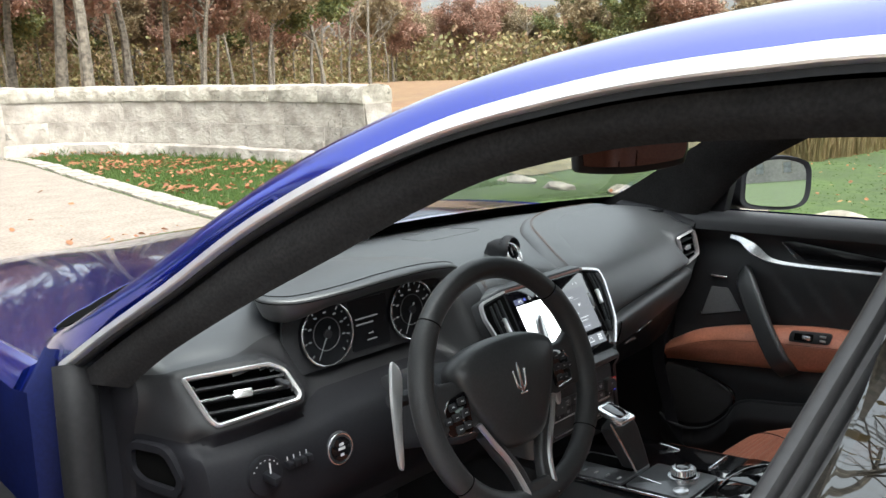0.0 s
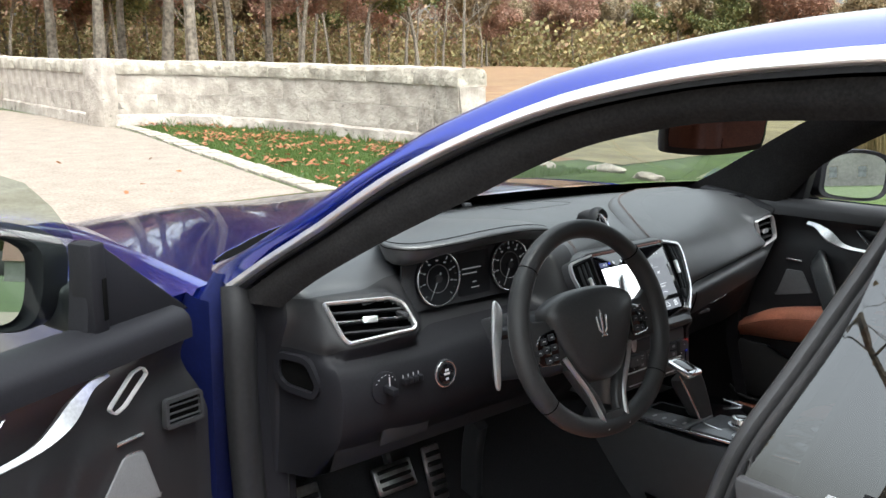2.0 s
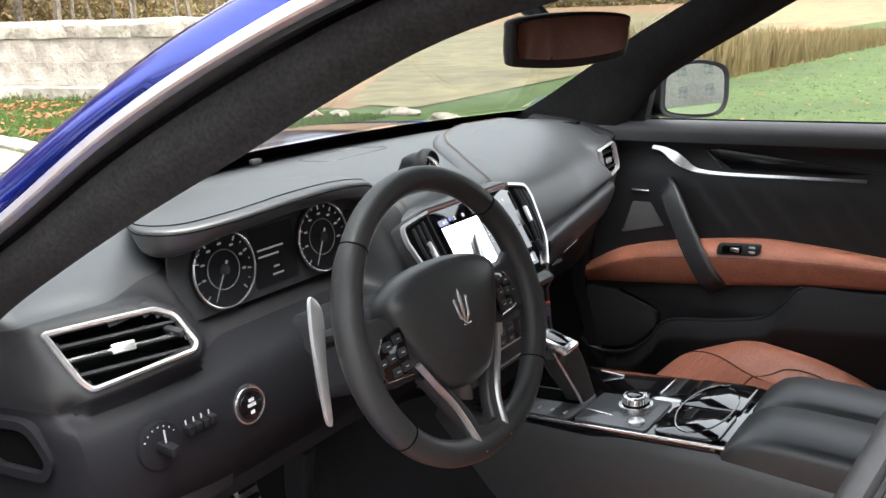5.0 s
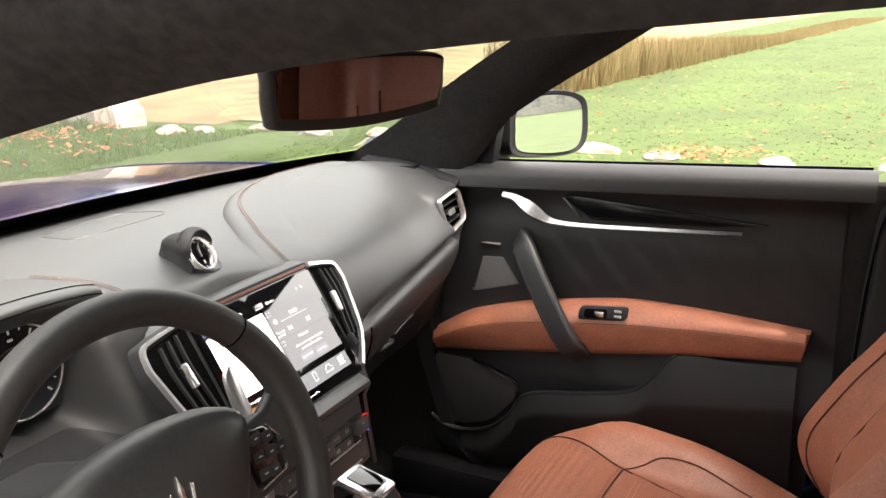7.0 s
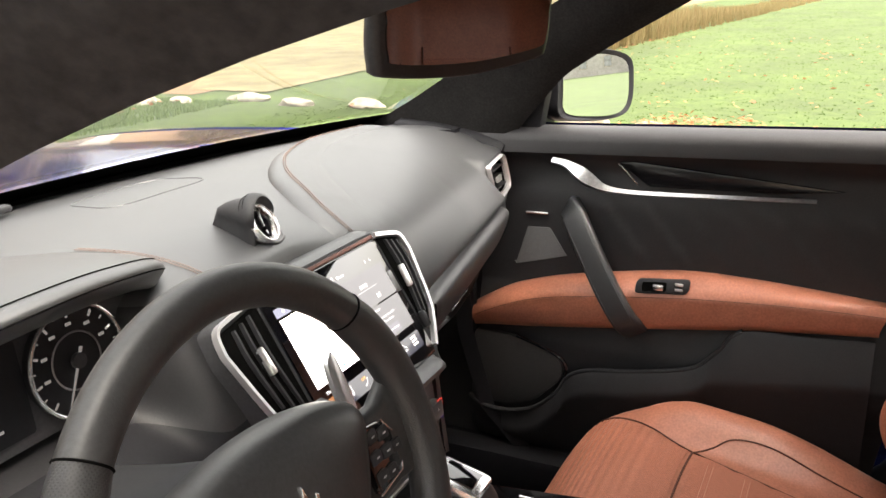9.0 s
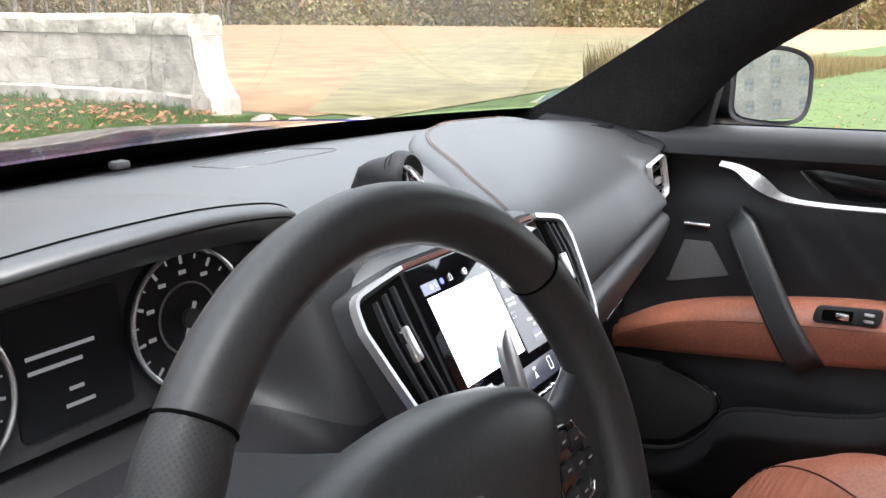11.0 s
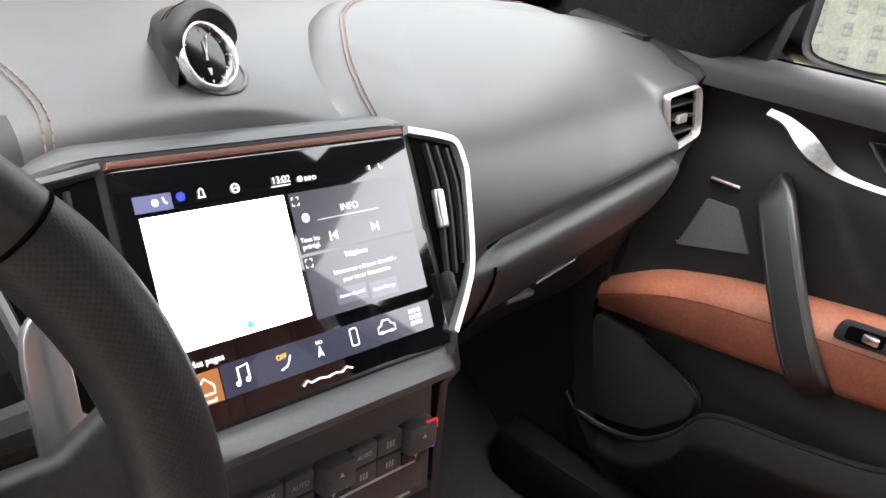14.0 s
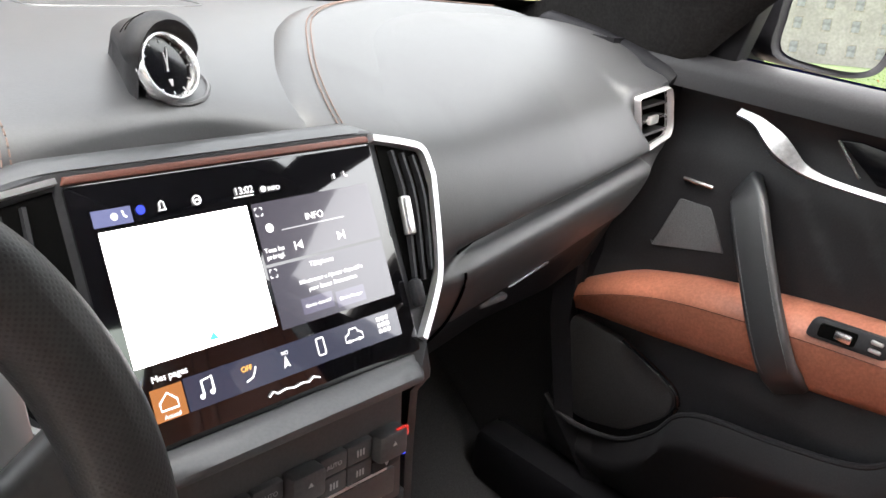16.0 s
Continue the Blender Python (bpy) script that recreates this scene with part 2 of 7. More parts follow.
def merge(bm, b):
    if bm is None:
        return b
    me = bpy.data.meshes.new("join")
    b.to_mesh(me)
    b.free()
    bm.from_mesh(me)
    bpy.data.meshes.remove(me)
    return bm


def plate(poly, depth, to, bevel=0.0, bm=None):
    """A flat outline of (a, b), given a depth, laid by to(a, b, c)."""
    b = bmesh.new()
    f = b.faces.new([b.verts.new((x, y, 0)) for x, y in poly])
    got = bmesh.ops.extrude_face_region(b, geom=[f])
    top = [v for v in got["geom"] if isinstance(v, bmesh.types.BMVert)]
    bmesh.ops.translate(b, vec=(0, 0, depth), verts=top)
    if bevel:
        es = [e for e in b.edges if all(v in top for v in e.verts)]
        bmesh.ops.bevel(b, geom=es, offset=bevel, segments=2, profile=0.5, affect="EDGES")
    for v in b.verts:
        v.co = to(*v.co)
    return merge(bm, b)


def rounded(poly, r, n=4):
    """An outline with rounded corners."""
    out, m = [], len(poly)
    for i in range(m):
        a, b, c = Vector(poly[i - 1]), Vector(poly[i]), Vector(poly[(i + 1) % m])
        u, w = (a - b), (c - b)
        k = min(r, u.length * 0.45, w.length * 0.45)
        p, q = b + u.normalized() * k, b + w.normalized() * k
        for j in range(n + 1):
            t = j / n
            out.append(tuple(p * (1 - t) ** 2 + b * 2 * t * (1 - t) + q * t * t))
    return out


def band(poly, inner, depth, to, bm=None):
    """A frame between two outlines with the same count of points."""
    bm = bm or bmesh.new()
    rows = [[to(x, y, 0) for x, y in poly], [to(x, y, depth) for x, y in poly], [to(x, y, depth) for x, y in inner], [to(x, y, 0) for x, y in inner]]
    return loft(rows, ring=True, bm=bm, close=True)


def inset(poly, d):
    """An outline drawn in by d."""
    m, out = len(poly), []
    area = sum(poly[i - 1][0] * poly[i][1] - poly[i][0] * poly[i - 1][1] for i in range(m))
    sgn = 1 if area > 0 else -1
    for i in range(m):
        a, b, c = Vector(poly[i - 1]), Vector(poly[i]), Vector(poly[(i + 1) % m])
        u, w = (b - a).normalized(), (c - b).normalized()
        n1, n2 = Vector((-u.y, u.x)) * sgn, Vector((-w.y, w.x)) * sgn
        k = n1 + n2
        k = k / max(0.35, k.dot(k) / 2)
        out.append(tuple(b + k * d))
    return out


def tri_frame(o, a, b):
    """A mapping (u, v, w) onto a plane through o with directions a and b."""
    o, a = Vector(o), Vector(a).normalized()
    c = a.cross(Vector(b)).normalized()
    b = c.cross(a)
    return lambda u, v, w=0.0: o + a * u + b * v + c * w


# ---- ground, road, wall, woods ----
rng = random.Random(7)
GRASS = mat("autumn_grass", (0.036, 0.068, 0.007), 0.95, grain=0.2, scale=7, bump=0.6, bscale=60, second=(0.052, 0.085, 0.011), stain=0.4, detail=9)
GRAVEL = mat("pale_gravel", (0.205, 0.165, 0.13), 0.95, grain=0.18, scale=30, bump=0.5, bscale=140, second=(0.29, 0.24, 0.195), stain=0.25, detail=10)
EDGE = mat("edging_stone", (0.30, 0.265, 0.215), 0.9, grain=0.25, scale=12, bump=0.5, bscale=40, stain=0.3)
FIELD = mat("autumn_field", (0.20, 0.095, 0.045), 0.95, grain=0.25, scale=0.8, bump=0.5, bscale=20, second=(0.23, 0.15, 0.07), stain=0.2, detail=10)
STONE = mat("weathered_limestone", (0.40, 0.345, 0.29), 0.92, grain=0.22, scale=3.0, bump=0.7, bscale=14, second=(0.57, 0.51, 0.445), stain=0.30, detail=13)
COPE = mat("lichened_coping", (0.36, 0.315, 0.255), 0.95, grain=0.3, scale=4.5, bump=0.8, bscale=13, second=(0.53, 0.48, 0.40), stain=0.40, detail=13)


def pitted(m, scale, keep):
    """Dark pits, cracks and lichen spots on a stone."""
    n, l = m.node_tree.nodes, m.node_tree.links
    b = n["Principled BSDF"]
    co = n.new("ShaderNodeTexCoord")
    tone = b.inputs["Base Color"].links[0].from_socket
    for size, lo, hi, dark, stretch in ((scale, 0.60, 0.68, keep, 1.6), (scale * 3.1, 0.62, 0.70, keep * 1.3, 2.4), (scale * 0.35, 0.56, 0.74, 0.72, 0.7)):
        mp = n.new("ShaderNodeMapping")
        mp.inputs["Scale"].default_value = (1, 1, stretch)
        spot = n.new("ShaderNodeTexNoise")
        spot.inputs["Scale"].default_value, spot.inputs["Detail"].default_value, spot.inputs["Roughness"].default_value, spot.inputs["Distortion"].default_value = size, 8, 0.62, 1.2
        rg, mx = n.new("ShaderNodeMapRange"), n.new("ShaderNodeMix")
        rg.inputs["From Min"].default_value, rg.inputs["From Max"].default_value = lo, hi
        rg.inputs["To Min"].default_value, rg.inputs["To Max"].default_value = 1.0, dark
        mx.data_type, mx.blend_type = "RGBA", "MULTIPLY"
        mx.inputs["Factor"].default_value = 1.0
        l.new(co.outputs["Object"], mp.inputs["Vector"])
        l.new(mp.outputs[0], spot.inputs["Vector"])
        l.new(spot.outputs["Fac"], rg.inputs["Value"])
        l.new(tone, mx.inputs["A"])
        l.new(rg.outputs["Result"], mx.inputs["B"])
        tone = mx.outputs["Result"]
    l.new(tone, b.inputs["Base Color"])


pitted(STONE, 4.0, 0.42)
pitted(COPE, 5.0, 0.35)
BARK = mat("grey_bark", (0.17, 0.145, 0.115), 0.95, grain=0.4, scale=6, bump=0.6, bscale=20, second=(0.31, 0.27, 0.215), stain=0.3)


def leafy(name, colors):
    """Leaves whose colour varies from leaf to leaf, with some light let through."""
    m = bpy.data.materials.new(name)
    m.use_nodes = True
    n, l = m.node_tree.nodes, m.node_tree.links
    b = n["Principled BSDF"]
    b.inputs["Roughness"].default_value = 0.7
    geo = n.new("ShaderNodeNewGeometry")
    ramp = n.new("ShaderNodeValToRGB")
    el = ramp.color_ramp.elements
    el[0].color, el[1].color = (*colors[0], 1), (*colors[-1], 1)
    for i, c in enumerate(colors[1:-1]):
        el.new((i + 1) / (len(colors) - 1)).color = (*c, 1)
    l.new(geo.outputs["Random Per Island"], ramp.inputs["Fac"])
    l.new(ramp.outputs[0], b.inputs["Base Color"])
    tl, mx = n.new("ShaderNodeBsdfTranslucent"), n.new("ShaderNodeMixShader")
    mx.inputs[0].default_value = 0.3
    l.new(ramp.outputs[0], tl.inputs[0])
    l.new(b.outputs[0], mx.inputs[1])
    l.new(tl.outputs[0], mx.inputs[2])
    l.new(mx.outputs[0], n["Material Output"].inputs[0])
    return m


RED = leafy("russet_leaves", [(0.27, 0.145, 0.105), (0.32, 0.175, 0.125), (0.29, 0.185, 0.13), (0.33, 0.21, 0.15)])
GOLD = leafy("yellow_leaves", [(0.25, 0.19, 0.11), (0.31, 0.245, 0.14), (0.25, 0.205, 0.12), (0.29, 0.21, 0.135)])
OLIVE = leafy("olive_leaves", [(0.072, 0.096, 0.032), (0.128, 0.144, 0.045), (0.192, 0.176, 0.056), (0.080, 0.104, 0.048)])
BLADES = leafy("grass_blades", [(0.060, 0.110, 0.020), (0.080, 0.135, 0.026), (0.100, 0.145, 0.036), (0.068, 0.120, 0.022)])
REEDS = leafy("reed_blades", [(0.22, 0.165, 0.075), (0.29, 0.22, 0.105), (0.17, 0.145, 0.06), (0.25, 0.17, 0.08)])
FALLEN = leafy("fallen_leaf_colours", [(0.24, 0.085, 0.03), (0.33, 0.13, 0.055), (0.20, 0.075, 0.035), (0.36, 0.19, 0.09)])


bm = bmesh.new()
bmesh.ops.create_grid(bm, x_segments=40, y_segments=40, size=900)
part("ground", bm, GRASS, None, "short green autumn lawn strewn with leaves", kind="structure", category="ground")

EDGELINE = [(2.5, -30.0), (2.6, -8.0), (2.75, 2.0), (3.2, 6.7), (3.75, 10.4), (4.4, 14.8), (4.2, 18.8), (3.6, 24.0), (1.5, 36.0), (-3.0, 60.0)]
edge = spline([(x, y, 0) for x, y in EDGELINE], 8)
bm = loft([[Vector((-26, p.y, 0.012)), Vector((-8, p.y, 0.012)), Vector((p.x, p.y, 0.012))] for p in edge])
part("road", bm, GRAVEL, None, "pale beige gravel drive under the car", kind="structure", category="road")
bm = loft([[Vector((7.4 + 0.02 * x, 7.0 - 0.028 * x, 0.01)) + Vector((x, y, 0)) for y in (0, 20, 60, 150)] for x in (0, 10, 25, 60, 120, 200)])
part("field", bm, FIELD, None, "bare russet-brown field beyond the wall", kind="structure", category="field")

MEADOW = mat("straw_meadow", (0.15, 0.125, 0.055), 0.95, grain=0.3, scale=1.5, bump=0.6, bscale=25, second=(0.21, 0.175, 0.085), stain=0.4, detail=10)
bm = loft([[Vector((x, y, 0.016)) for y in (y0, y0 + (y1 - y0) / 2, y1)] for x, y0, y1 in ((7.8, 6.2, 7.4), (12.0, 6.4, 10.2), (20.0, 7.2, 15.5), (32.0, 8.2, 22.0), (50.0, 9.5, 30.0), (75.0, 11.0, 40.0))])
part("meadow", bm, MEADOW, None, "straw-coloured rough meadow beside the field", kind="structure", category="field")

# edging of flat stones between the gravel and the grass
row = [p for p in edge if 1.0 < p.y < 16.2]
verge = part("stone_edging", sweep([p + Vector((0.2, 0, 0.004)) for p in row], [(-0.10, -0.05), (0.10, -0.05), (0.10, 0.016), (-0.10, 0.016)]), EDGE, None, "worn pale stone edging along the grass", smooth=0, kind="structure", category="kerb")
walked, k = 0.0, 0
for a, b in zip(row, row[1:]):
    walked += (b - a).length
    if walked > 0.42:
        walked = 0
        mid = a + Vector((0.2, 0, 0.010))
        part("slab", rbox((0.30 + rng.uniform(-0.04, 0.05), 0.40, 0.05), mid, 0.012, Matrix.Rotation(math.atan2((b - a).y, (b - a).x) - math.pi / 2, 3, "Z")), EDGE, verge)

# the parapet wall: plinth, body, and a course of coping stones
WALL = [(7.0, 8.30), (7.17, 9.65), (7.0, 11.9), (6.4, 14.0), (5.5, 15.3), (4.55, 15.6), (4.5, 18.0), (4.45, 22.0), (3.9, 28.0), (2.6, 36.0), (0.5, 48.0)]
line = spline([(x, y, 0) for x, y in WALL], 14)
wall = thing("parapet_wall", (6.5, 11, 0), "long weathered pale limestone parapet wall with lichened coping", "wall")
wall["kind"] = "structure"


def wobble(bm, amount, size=3.0):
    for v in bm.verts:
        v.co += noise.noise_vector(v.co * size) * amount
    return bm


def densify(path, step):
    out = []
    for a, b in zip(path, path[1:]):
        m = max(1, int((b - a).length / step))
        out += [a.lerp(b, i / m) for i in range(m)]
    return out + [path[-1]]


near = densify(line, 0.18)
body = [(-0.22, -0.05), (0.22, -0.05), (0.22, 0.25), (0.215, 0.5), (0.21, 0.75), (0.21, 0.96), (-0.21, 0.96), (-0.21, 0.75), (-0.215, 0.5), (-0.22, 0.25)]
part("wall_body", wobble(sweep(near, body), 0.018, 2.6), STONE, wall)
for z0, z1, gap, shift in ((0.24, 0.60, 0.95, 0.0), (0.605, 0.955, 1.1, 0.45)):
    run, first, limit = shift, 0, rng.uniform(0.7, 1.25) * gap
    for i in range(1, len(near)):
        run += (near[i] - near[i - 1]).length
        if run > limit or i == len(near) - 1:
            seg = [q.copy() for q in near[first : i + 1]]
            if len(seg) > 1:
                d0, d1 = (seg[1] - seg[0]).normalized(), (seg[-1] - seg[-2]).normalized()
                seg[0] += d0 * 0.002
                seg[-1] -= d1 * 0.002
                w = 0.224 + rng.uniform(-0.002, 0.003)
                prof = [(-w, z0 + 0.003), (-w + 0.004, z0), (w - 0.004, z0), (w, z0 + 0.003), (w, z1 - 0.003), (w - 0.004, z1), (-w + 0.004, z1), (-w, z1 - 0.003)]
                part("stone", wobble(sweep(seg, prof), 0.017, 3.4), STONE, wall)
            run, first, limit = 0.0, i, rng.uniform(0.7, 1.25) * gap
# flared foot at the wall's end
tip, out_ = near[0], (near[0] - near[1]).normalized()
across = Vector((out_.y, -out_.x, 0))
rows = [[tip + across * w * 0.215 + out_ * s * (1 if k else -0.05 / max(s, 0.05)) + Vector((0, 0, z)) for w, k in ((-1, 0), (-1, 1), (-0.5, 1), (0, 1), (0.5, 1), (1, 1), (1, 0))] for z, s in ((-0.05, 0.36), (0.10, 0.35), (0.21, 0.33), (0.26, 0.26), (0.36, 0.17), (0.50, 0.10), (0.68, 0.05), (0.85, 0.025), (0.955, 0.02))]
part("end_stone", wobble(loft(rows, caps=True), 0.015, 3.4), STONE, wall, "flared stone end of the wall")
plinth = [(-0.265, -0.05), (0.265, -0.05), (0.262, 0.2), (0.235, 0.235), (-0.235, 0.235), (-0.262, 0.2)]
part("plinth", wobble(sweep(near, plinth), 0.02, 3.1), STONE, wall, "rough paler footing course")
dist, start = 0.0, 0
for i in range(1, len(near)):
    dist += (near[i] - near[i - 1]).length
    if dist > 1.15 or i == len(near) - 1:
        seg = [q.copy() for q in near[start : i + 1]]
        if len(seg) > 1:
            d0, d1 = (seg[1] - seg[0]).normalized(), (seg[-1] - seg[-2]).normalized()
            seg[0] += d0 * 0.006
            seg[-1] -= d1 * 0.006
            h = rng.uniform(-0.008, 0.012)
            prof = [(-0.245, 0.962), (0.245, 0.962), (0.25, 1.0), (0.245, 1.13 + h), (0.20, 1.19 + h), (0.0, 1.215 + h), (-0.20, 1.19 + h), (-0.245, 1.13 + h), (-0.25, 1.0)]
            part("coping_stone", wobble(sweep(seg, prof), 0.016, 4.0), COPE, wall)
        dist, start = 0.0, i
for x, y, w in ((4.5, 15.55, 0.62), (4.2, 22.0, 0.5)):
    pil = wobble(rbox((w, w, 1.27), (x, y, 0.6), 0.03, Matrix.Rotation(0.2, 3, "Z")), 0.012)
    part("pier", pil, STONE, wall, "squared stone pier")


# ---- trees: tapered trunk, limbs and a crown of many leaf clumps ----
def tree(kind, height, leaf_mat, leaves, leaf, seed, bare=0.0, label=""):
    r = random.Random(seed)
    wood, crown = bmesh.new(), bmesh.new()

    def limb(p, d, length, rad, depth):
        pts, q = [p], p.copy()
        for _ in range(4):
            d = (d + Vector((r.uniform(-1, 1), r.uniform(-1, 1), r.uniform(-0.2, 0.6))) * (0.10 if depth == 0 else 0.22)).normalized()
            q = q + d * length / 4
            pts.append(q.copy())
        tube(pts, rad, 6 if depth < 2 else 4, up=(0.3, 0.9, 0.1), scale=[1, 0.86, 0.72, 0.58, 0.42] if depth else [1.25, 0.95, 0.85, 0.74, 0.6], bm=wood)
        if depth >= 2:
            for p2 in pts[1:]:
                for _ in range(leaves):
                    if r.random() < bare:
                        continue
                    c = p2 + Vector((r.gauss(0, 1), r.gauss(0, 1), r.gauss(0, 0.8))) * height * 0.035
                    n = Vector((r.uniform(-1, 1), r.uniform(-1, 1), r.uniform(0.1, 1))).normalized()
                    a = n.orthogonal().normalized() * leaf * r.uniform(0.5, 1.2)
                    b = n.cross(a).normalized() * leaf * r.uniform(0.4, 0.9)
                    crown.faces.new([crown.verts.new(c + o) for o in (a, b, -a * 0.8, -b)])
        if depth < 3:
            for i in range((9, 5, 4)[depth]):
                f = r.uniform(0.35, 1.0) if depth == 0 else r.uniform(0.25, 1.0)
                k = min(3, int(f * 4))
                base = pts[k].lerp(pts[k + 1], f * 4 - k)
                ang = r.uniform(0, 2 * math.pi)
                out = Vector((math.cos(ang), math.sin(ang), r.uniform(0.25, 0.9)))
                limb(base, (d * 0.35 + out).normalized(), length * r.uniform(0.36, 0.52), rad * 0.42 * (1.1 - f * 0.4), depth + 1)

    limb(Vector((0, 0, -0.1)), Vector((r.uniform(-0.05, 0.05), r.uniform(-0.05, 0.05), 1)), height * 0.78, height * 0.0125, 0)
    root = thing("tree", (0, 0, 0), label, "tree", kind)
    part("trunk", wood, BARK, root)
    if len(crown.verts):
        part("crown", crown, leaf_mat, root, smooth=0)
    return root


RUSSET = tree("woodland trees", 15, RED, 14, 0.25, 3, 0.15, "tall russet autumn tree with thinning leaves")
RUSSET2 = tree("woodland trees", 17, RED, 12, 0.24, 11, 0.25, "tall half-bare autumn tree with reddish leaves")
YELLOW = tree("woodland trees", 14, GOLD, 13, 0.25, 5, 0.15, "yellowing autumn woodland tree")
GREEN = tree("woodland trees", 16, OLIVE, 15, 0.27, 8, 0.05, "dark olive woodland tree")
BARE = tree("woodland trees", 16, GOLD, 1, 0.2, 21, 0.85, "nearly bare tree with spreading branches")
KINDS = [RUSSET, RUSSET2, YELLOW, GREEN, BARE]


def plant(proto, az, dist, size=1.0):
    a = radians(az)
    at = Matrix.Translation((dist * math.sin(a), dist * math.cos(a), -0.05)) @ Matrix.Rotation(rng.uniform(0, 6.28), 4, "Z") @ Matrix.Scale(size, 4)
    got = copy_thing(proto, at)
    got.scale = (size, size, size)
    return got


for az, d, s, k in ((16, 70, 1.1, 4), (18.5, 64, 1.1, 1), (20, 76, 1.1, 4), (22.5, 66, 1.15, 1), (24, 62, 1.2, 4), (26.5, 72, 1.1, 0), (29, 80, 1.0, 4), (31, 92, 1.0, 0), (33, 105, 1.0, 2), (35.5, 112, 0.95, 0), (38, 124, 1.0, 1), (13, 74, 1.1, 0)):
    plant(KINDS[k], az, d, s * (1.5 if d < 85 else 1.0))
for i in range(64):
    az = 5 + i * 0.62 + rng.uniform(-0.6, 0.6)
    plant(KINDS[rng.choice((0, 0, 1, 1, 2, 2, 3, 4))], az, rng.uniform(96, 128) + az * 1.1, rng.uniform(0.85, 1.15))
for i in range(60):
    az = 44 + i * 0.95 + rng.uniform(-0.7, 0.7)
    plant(KINDS[rng.choice((0, 1, 1, 2, 3, 3, 4))], az, rng.uniform(168, 215), rng.uniform(0.9, 1.25))
for i in range(12):
    plant(KINDS[rng.choice((0, 1, 2, 4))], -62 + i * 5.5 + rng.uniform(-2, 2), rng.uniform(48, 75), rng.uniform(0.8, 1.1))
for az, d, s in ((-118, 21, 0.8), (-104, 13, 0.8), (-76, 12, 0.8), (-128, 14, 0.85), (-58, 15, 0.8), (-100, 26, 0.9), (-135, 30, 0.85), (-82, 24, 0.75), (-150, 38, 0.9), (-168, 46, 0.9), (165, 52, 0.85)):
    plant(BARE, az, d, s)
for i in range(16):
    plant(KINDS[rng.choice((3, 3, 2, 0))], -100 - 1.8 * i + rng.uniform(-0.6, 0.6), rng.uniform(180, 210), rng.uniform(0.75, 1.1))
for az, k in ((-26, 4), (-20, 1), (-14, 4), (-9, 0), (-4, 4), (1, 1), (6, 4)):
    plant(KINDS[k], az, rng.uniform(48, 58), 1.7)
for k in KINDS:
    k.location = (30 + 9 * KINDS.index(k), 62 + 3 * KINDS.index(k), -0.05)

# undergrowth below the woods
bm = bmesh.new()
for i in range(46000):
    az = rng.uniform(4, 100)
    d = rng.uniform(104, 138) + az if az < 43 else rng.uniform(170, 215)
    big = 0.68 if az < 43 else 1.1
    hgt = rng.random() ** 1.5 * (7.5 if az < 43 else 9.0)
    c = Vector((d * math.sin(radians(az)), d * math.cos(radians(az)), 0.1 + hgt))
    n = Vector((rng.uniform(-1, 1), rng.uniform(-1, 1), rng.uniform(0, 1))).normalized()
    a = n.orthogonal().normalized() * 0.5 * big * rng.uniform(0.5, 1.2)
    b = n.cross(a).normalized() * 0.4 * big * rng.uniform(0.5, 1.2)
    bm.faces.new([bm.verts.new(c + o) for o in (a, b, -a, -b)])
part("undergrowth", bm, [leafy("undergrowth_leaves", [(0.156, 0.150, 0.065), (0.260, 0.221, 0.091), (0.234, 0.143, 0.078), (0.169, 0.169, 0.065), (0.338, 0.260, 0.117)])], None, "olive and yellow undergrowth beneath the woods", smooth=0, kind="stuff", category="shrubs")


bm = bmesh.new()
for i in range(26000):
    az = rng.uniform(-2, 100)
    d = rng.uniform(150, 175) + az if az < 43 else rng.uniform(218, 240)
    hgt = rng.random() * (17.0 + 2.0 * math.sin(az * 1.7) if az < 43 else 15.0)
    c = Vector((d * math.sin(radians(az)), d * math.cos(radians(az)), 0.1 + hgt))
    n = Vector((rng.uniform(-1, 1), rng.uniform(-1, 1), rng.uniform(0, 1))).normalized()
    k = rng.uniform(0.4, 1.05)
    a = n.orthogonal().normalized() * 1.1 * k
    b = n.cross(a).normalized() * 0.9 * k
    bm.faces.new([bm.verts.new(c + o) for o in (a, b, -a, -b)])
part("far_thicket", bm, [leafy("far_thicket_leaves", [(0.270, 0.196, 0.115), (0.324, 0.209, 0.135), (0.230, 0.203, 0.101), (0.351, 0.189, 0.128), (0.284, 0.257, 0.135)])], None, "hazy brown thicket at the back of the woods", smooth=0, kind="stuff", category="woods")


def blades(name, material, spots, height, width, count, label, lean=0.4):
    bm = bmesh.new()
    for x, y, s in spots:
        for _ in range(count):
            a = rng.uniform(0, 6.28)
            d = Vector((math.cos(a), math.sin(a), 0))
            p = Vector((x + rng.gauss(0, width * 4), y + rng.gauss(0, width * 4), 0.0))
            w = d.cross(Vector((0, 0, 1))) * width * rng.uniform(0.6, 1.2)
            h = height * s * rng.uniform(0.6, 1.25)
            t = p + d * h * rng.uniform(0, lean)
            mid = p.lerp(t, 0.45) + Vector((0, 0, h * 0.6))
            v = [bm.verts.new(q) for q in (p - w, p + w, mid + w * 0.7, t + Vector((0, 0, h)), mid - w * 0.7)]
            bm.faces.new(v)
    return part(name, bm, material, None, label, smooth=0, kind="stuff", category="grass")


def inside(x, y):
    """On the grass between the edging and the wall."""
    e = min(edge, key=lambda p: abs(p.y - y))
    w = min(line[:90], key=lambda p: abs(p.y - y))
    return e.x + 0.36 < x < w.x - 0.24


